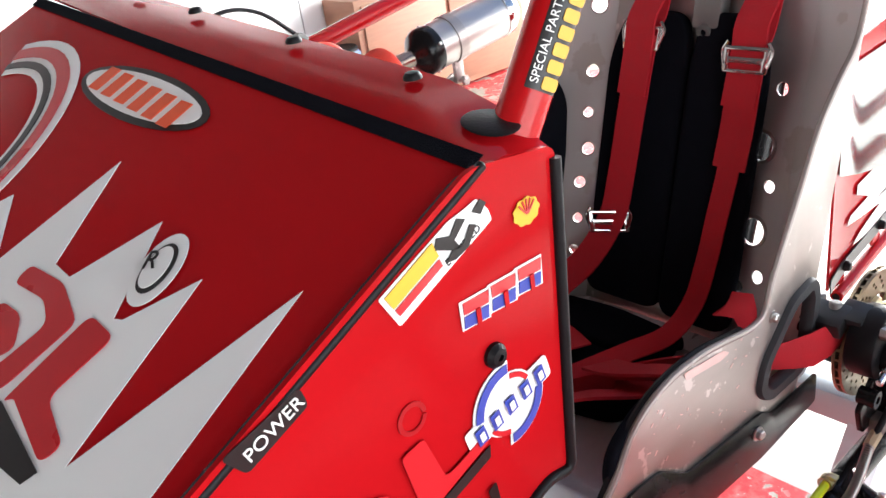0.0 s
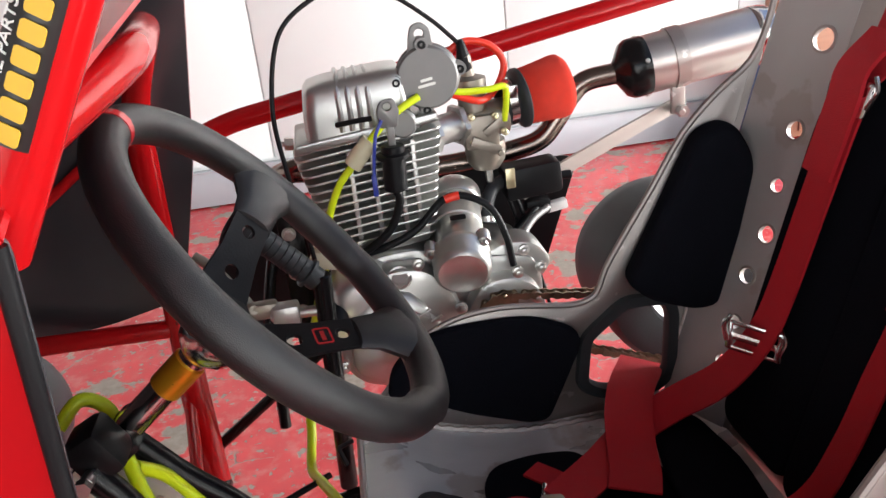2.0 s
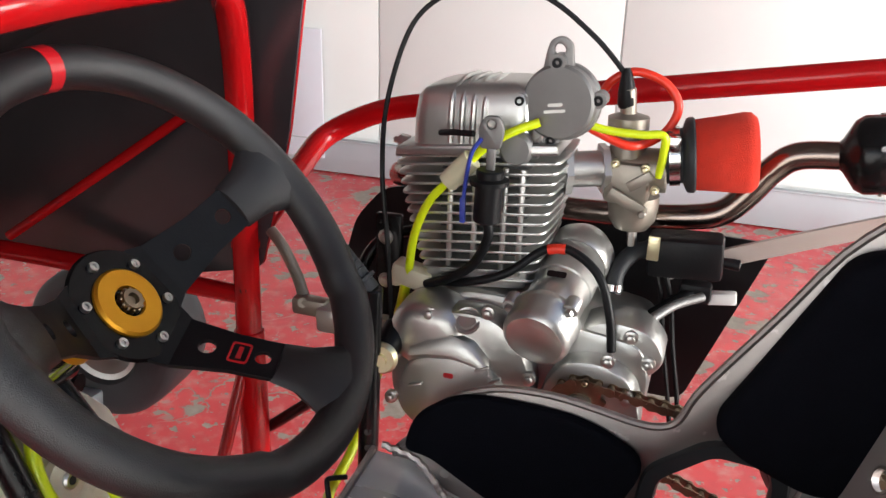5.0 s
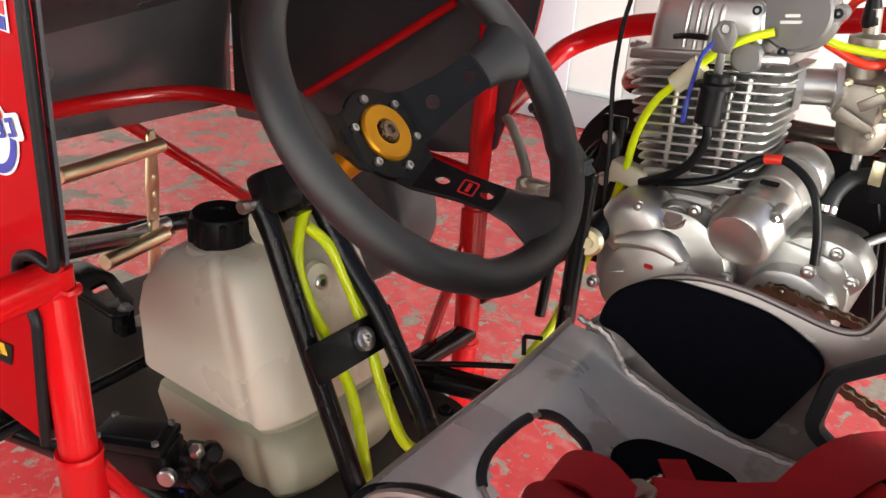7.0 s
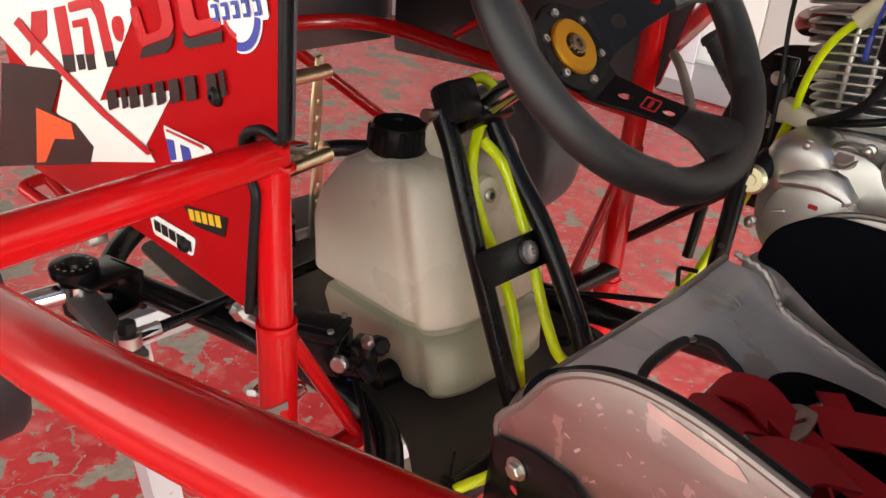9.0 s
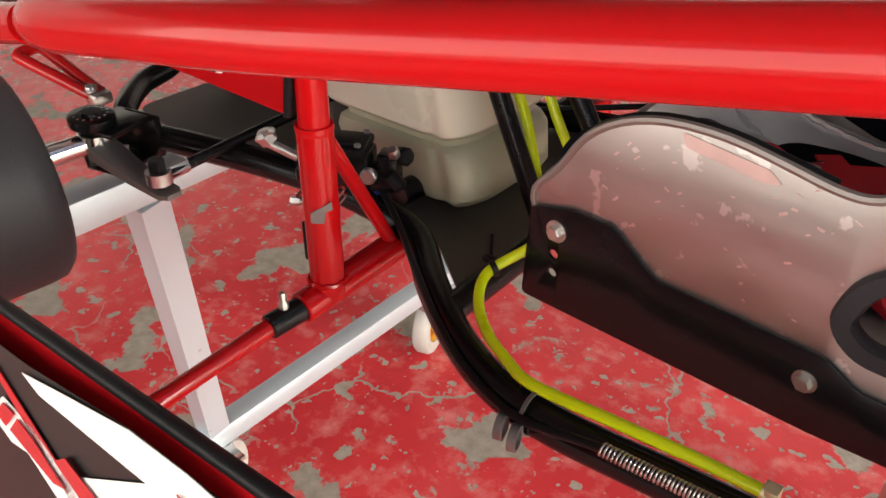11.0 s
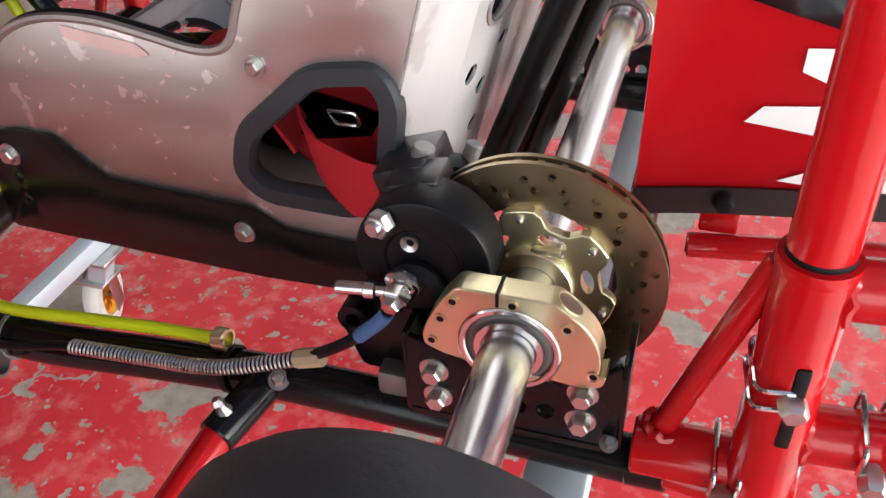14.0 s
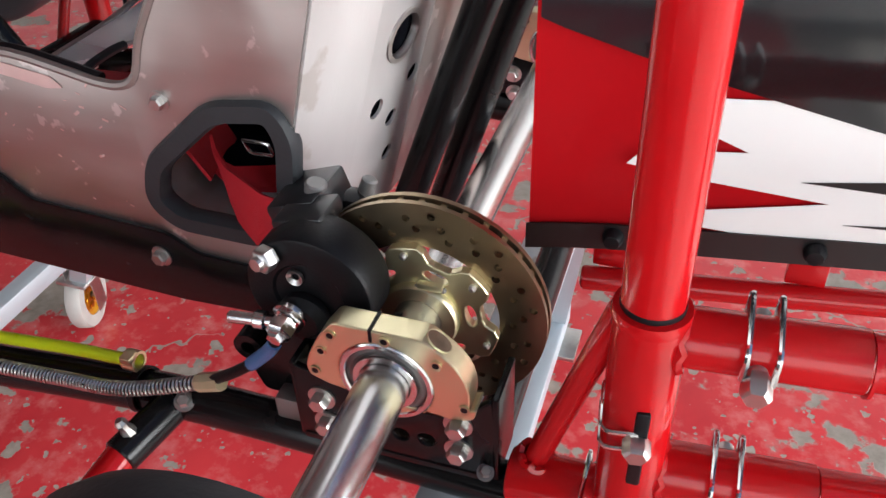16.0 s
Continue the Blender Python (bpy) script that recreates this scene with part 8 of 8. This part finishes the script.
ign = part("ignition_switch", joined(rod((-0.476, 0.712, 1.545), (-0.474, 0.712, 1.605), 0.0155, 20), lathe([(0.0155, 0), (0.022, 0.001), (0.022, 0.006), (0.0155, 0.008)], (0, 0, 1), (-0.4745, 0.712, 1.588), 22)), BLACK_MATT, kart, "black ignition switch with key")
part("key", joined(box(-0.474, 0.712, 1.618, 0.010, 0.006, 0.03, 0.002), plate(soft_poly([(-0.487, 1.628), (-0.489, 1.652), (-0.482, 1.664), (-0.466, 1.665), (-0.460, 1.650), (-0.464, 1.628)], 0.005), side_pose(0.7085), 0.007, 0.002, [circle(-0.475, 1.655, 0.005, 12)])), GREYCAST, ign, "grey key")
part("key_ring", joined(hose([(-0.484, 0.706, 1.640), (-0.494, 0.704, 1.622), (-0.500, 0.706, 1.590), (-0.503, 0.708, 1.560)], 0.0024, 8), box(-0.503, 0.708, 1.556, 0.007, 0.006, 0.03, 0.002)), VINYL_BLUE, ign, "blue and black key fob")
part("switch_wire", hose([(-0.476, 0.713, 1.548), (-0.474, 0.714, 1.525), (-0.490, 0.716, 1.490), (-0.520, 0.722, 1.465), (-0.555, 0.738, 1.445)], 0.0058, 10), BLACK_MATT, ign, "black sleeved wires")
part("plug_lead", hose([(-0.540, 0.733, 1.635), (-0.520, 0.720, 1.640), (-0.495, 0.715, 1.642)], 0.0035, 8), BLACK_MATT, ign)
part("connector", joined(box(-0.577, 0.752, 1.448, 0.052, 0.03, 0.026, 0.004, Matrix.Rotation(radians(12), 4, "Y")), box(-0.598, 0.750, 1.443, 0.014, 0.022, 0.018, 0.003)), material("cream_plastic", (0.62, 0.56, 0.42), 0.5, vary=0.1, scale=40), kart, "cream plastic wire connector")
part("loom", hose([(-0.550, 0.745, 1.447), (-0.500, 0.725, 1.462), (-0.455, 0.730, 1.478), (-0.415, 0.745, 1.508), (-0.385, 0.745, 1.512), (-0.350, 0.735, 1.492), (-0.332, 0.728, 1.450), (-0.325, 0.725, 1.405)], 0.0052, 10), BLACK_MATT, kart, "black wiring loom")
part("loom_tape", hose([(-0.410, 0.745, 1.5095), (-0.400, 0.745, 1.512), (-0.390, 0.745, 1.5125)], 0.0062, 10), REDHOSE, kart)
part("battery_lead", hose([(-0.345, 0.74, 1.392), (-0.310, 0.78, 1.405), (-0.270, 0.83, 1.425), (-0.235, 0.86, 1.432)], 0.006, 10), GREYCAST, kart, "grey battery lead")
part("white_plug", box(-0.212, 0.895, 1.420, 0.036, 0.016, 0.016, 0.003, Matrix.Rotation(radians(-8), 4, "Y")), VINYL_WHITE, kart, "white wire plug")
part("black_plug", joined(box(-0.245, 0.885, 1.428, 0.04, 0.026, 0.026, 0.006), hose([(-0.30, 0.84, 1.40), (-0.27, 0.86, 1.42), (-0.24, 0.885, 1.43)], 0.007)), BLACK_MATT, kart, "black wire connector")
for off in (0, 0.012):
    part("lead", hose([(-0.30 + off, 0.86, 1.47), (-0.285 + off, 0.865, 1.42), (-0.275 + off, 0.86, 1.36), (-0.262 + off, 0.85, 1.30), (-0.25 + off, 0.84, 1.24)], 0.0032, 8), BLACK_MATT, kart, "thin black lead")
can = part("breather_can", joined(box(-0.262, 0.850, 1.488, 0.088, 0.05, 0.050, 0.007, Matrix.Rotation(radians(-4), 4, "Y")), rod((-0.222, 0.85, 1.485), (-0.198, 0.85, 1.483), 0.007)), BLACK_MATT, kart, "black breather canister")
part("clip", box(-0.299, 0.822, 1.500, 0.014, 0.004, 0.03, 0.001), GOLD, can)
part("breather_hose", hose([(-0.305, 0.848, 1.490), (-0.325, 0.835, 1.484), (-0.338, 0.82, 1.465), (-0.340, 0.81, 1.44)], 0.0105, 12), RUBBER, can)
part("hose_clip", lathe([(0.0105, -0.004), (0.0128, -0.004), (0.0128, 0.004), (0.0105, 0.004), (0.0105, -0.004)], (0, 0.3, 1), (-0.340, 0.812, 1.447), 16), STEEL, can)
part("throttle_cable", hose([(-0.590, 0.712, 1.40), (-0.600, 0.722, 1.50), (-0.612, 0.735, 1.58), (-0.618, 0.765, 1.66), (-0.597, 0.79, 1.745), (-0.551, 0.80, 1.784), (-0.500, 0.81, 1.794), (-0.444, 0.82, 1.778), (-0.391, 0.832, 1.738), (-0.354, 0.835, 1.700)], 0.0032, 8), BLACK_MATT, kart, "thin black throttle cable in a high arc")
# dark heat shield sheet behind the engine
part("shield", plate(soft_poly([(-0.785, 1.30), (-0.745, 1.44), (-0.70, 1.492), (-0.640, 1.502), (-0.60, 1.47), (-0.40, 1.49), (-0.175, 1.484), (-0.160, 1.470), (-0.245, 1.235), (-0.70, 1.24), (-0.76, 1.255)], 0.02), side_pose(0.945), 0.004), BLACK_MATT, kart, "black sheet guard beside the engine")
part("engine_mount", joined(box(-0.625, 0.79, 1.40, 0.035, 0.012, 0.22, 0.003), box(-0.60, 0.80, 1.33, 0.06, 0.05, 0.012, 0.002)), BLACK, kart, "black engine mount")
for z in (1.48, 1.42, 1.36):
    part("mount_bolt", bolt((-0.628, 0.784, z), (0, -1, 0), 0.007, 0.007), ZINC, kart)
part("mount_tube", tube([(-0.68, 0.74, 1.20), (-0.675, 0.76, 1.38), (-0.65, 0.80, 1.47), (-0.60, 0.86, 1.47)], 0.0085, 0.05), BLACK, kart, "bent black tube")

# exhaust
part("exhaust_pipe", hose([(-0.578, 0.800, 1.565), (-0.610, 0.815, 1.560), (-0.632, 0.85, 1.546), (-0.615, 0.900, 1.535), (-0.54, 0.925, 1.515), (-0.44, 0.915, 1.506), (-0.33, 0.908, 1.511), (-0.264, 0.905, 1.519), (-0.227, 0.905, 1.530), (-0.202, 0.905, 1.556), (-0.178, 0.905, 1.590), (-0.152, 0.904, 1.610), (-0.100, 0.900, 1.617)], 0.0165, 18, 10), EXHAUST, kart, "heat-tinted steel exhaust pipe")
MA, MB = Vector((-0.106, 0.900, 1.617)), Vector((0.138, 0.880, 1.653))
md = (MB - MA).normalized()
L = (MB - MA).length
muf = part("muffler", lathe([(0.040, 0.03), (0.0445, 0.032), (0.0445, L - 0.035), (0.043, L - 0.03), (0, L - 0.03)], md, MA, 40), TITAN, kart, "satin steel muffler can")
part("front_cap", lathe([(0, -0.004), (0.016, -0.004), (0.020, 0.0), (0.040, 0.012), (0.0455, 0.022), (0.0455, 0.045), (0.0445, 0.047), (0, 0.047)], md, MA, 36), BLACK, muf, "black end cap")
part("tail_cap", lathe([(0.0448, L - 0.036), (0.0455, L - 0.034), (0.044, L - 0.014), (0.034, L), (0.022, L + 0.003), (0.019, L), (0.019, L - 0.03)], md, MA, 36), STEEL, muf, "bright outlet cap")
part("strap", joined(lathe([(0.0448, 0.083), (0.0468, 0.083), (0.0468, 0.103), (0.0448, 0.103), (0.0448, 0.083)], md, MA, 36), box(*(MA + md * 0.093 + Vector((0, -0.012, -0.060))), 0.022, 0.010, 0.05, 0.002)), ALU, muf, "aluminium strap clamp")
part("strap_bolt", joined(rod(MA + md * 0.093 + Vector((0, -0.03, -0.080)), MA + md * 0.093 + Vector((0, 0.02, -0.080)), 0.006), lathe([(0, 0), (0.010, 0), (0.010, 0.008), (0, 0.008)], (0, -1, 0), MA + md * 0.093 + Vector((0.004, -0.02, -0.080)), 6)), ZINC, muf)
for a in (70, 160, 250):
    part("rivet", lathe([(0, 0), (0.004, 0), (0.003, 0.002), (0, 0.002)], frame_of(md).to_3x3() @ Vector((math.cos(radians(a)), math.sin(radians(a)), 0)), MA + md * 0.04 + (frame_of(md).to_3x3() @ Vector((math.cos(radians(a)), math.sin(radians(a)), 0))) * 0.0455, 8), ZINC, muf)
part("muffler_stay", sweep([(-0.016, 0.896, 1.553), (-0.12, 0.872, 1.522), (-0.222, 0.850, 1.489), (-0.28, 0.84, 1.468)], [(-0.003, -0.011), (0.003, -0.011), (0.003, 0.011), (-0.003, 0.011)]), ALU, kart, "flat aluminium muffler stay")

# sprockets and chain
CY = 0.700
spr = part("drive_sprocket", plate([(math.cos(a) * (0.026 + 0.004 * (i % 2)), 1.345 + math.sin(a) * (0.026 + 0.004 * (i % 2))) for i, a in enumerate([2 * math.pi * i / 28 for i in range(28)])] if False else [(-0.352 + math.cos(a) * (0.026 + 0.005 * (i % 2)), 1.345 + math.sin(a) * (0.026 + 0.005 * (i % 2))) for i, a in enumerate([2 * math.pi * i / 28 for i in range(28)])], side_pose(CY - 0.003), 0.006), CHAIN, kart, "small steel drive sprocket")
part("sprocket_nut", boss(-0.352, 1.345, CY - 0.002, 0.010), ZINC, spr)
RS = 0.066
part("axle_sprocket", plate([(math.cos(a) * (RS - 0.002 + 0.005 * (i % 2)), AZ + math.sin(a) * (RS - 0.002 + 0.005 * (i % 2))) for i, a in enumerate([2 * math.pi * i / 72 for i in range(72)])], side_pose(CY - 0.003), 0.006, 0, [[(x + 0.042 * math.cos(k * 1.0472), z + 0.042 * math.sin(k * 1.0472)) for x, z in circle(0, AZ, 0.011, 12)] for k in range(6)]), CAST, kart, "alloy axle sprocket")
part("sprocket_carrier", lathe([(0.0188, 0), (0.030, 0), (0.030, 0.03), (0.0188, 0.03), (0.0188, 0)], (0, 1, 0), (0, CY + 0.004, AZ), 28), CAST, kart, "alloy sprocket carrier")
c1, c2 = Vector((-0.352, 0, 1.345)), Vector((0, 0, AZ))
d = c2 - c1
th = math.atan2(d.z, d.x)
off = math.acos((0.030 - (RS + 0.001)) / d.length)
loop = []
for i in range(9):
    a = th + off + (2 * math.pi - 2 * off) * i / 8
    loop.append(c1 + Vector((0.030 * math.cos(a), 0, 0.030 * math.sin(a))))
for i in range(13):
    a = th - off + 2 * off * i / 12
    loop.append(c2 + Vector(((RS + 0.001) * math.cos(a), 0, (RS + 0.001) * math.sin(a))))
loop.append(loop[0])
lens = [0]
for p, q in zip(loop, loop[1:]):
    lens.append(lens[-1] + (q - p).length)
n_links = int(lens[-1] / 0.0148)


def along(s):
    s = s % lens[-1]
    for i in range(len(loop) - 1):
        if s <= lens[i + 1]:
            return loop[i].lerp(loop[i + 1], (s - lens[i]) / max(1e-6, lens[i + 1] - lens[i]))
    return loop[-1]


chain = None
for i in range(n_links):
    p, q = along(lens[-1] * i / n_links), along(lens[-1] * (i + 1) / n_links)
    p, q = Vector((p.x, CY, p.z)), Vector((q.x, CY, q.z))
    a = math.atan2(q.z - p.z, q.x - p.x)
    w = 0.0075 if i % 2 else 0.0052
    L2 = (q - p).length / 2
    outl = [(-L2 - 0.005, 0), (-L2 - 0.0035, 0.0045), (-L2, 0.0056), (0, 0.0038), (L2, 0.0056), (L2 + 0.0035, 0.0045), (L2 + 0.005, 0), (L2 + 0.0035, -0.0045), (L2, -0.0056), (0, -0.0038), (-L2, -0.0056), (-L2 - 0.0035, -0.0045)]
    c = (p + q) / 2
    bms = [plate(turned(c.x, c.z, math.degrees(a), outl), side_pose(CY + s * w - 0.0008), 0.0016) for s in (-1, 1)]
    bms.append(rod(p - Vector((0, 0.0082, 0)), p + Vector((0, 0.0082, 0)), 0.0036, 8))
    link = part("chain" if chain is None else "link", joined(*bms), CHAIN, kart if chain is None else chain, "oily roller chain" if chain is None else "")
    chain = chain or link
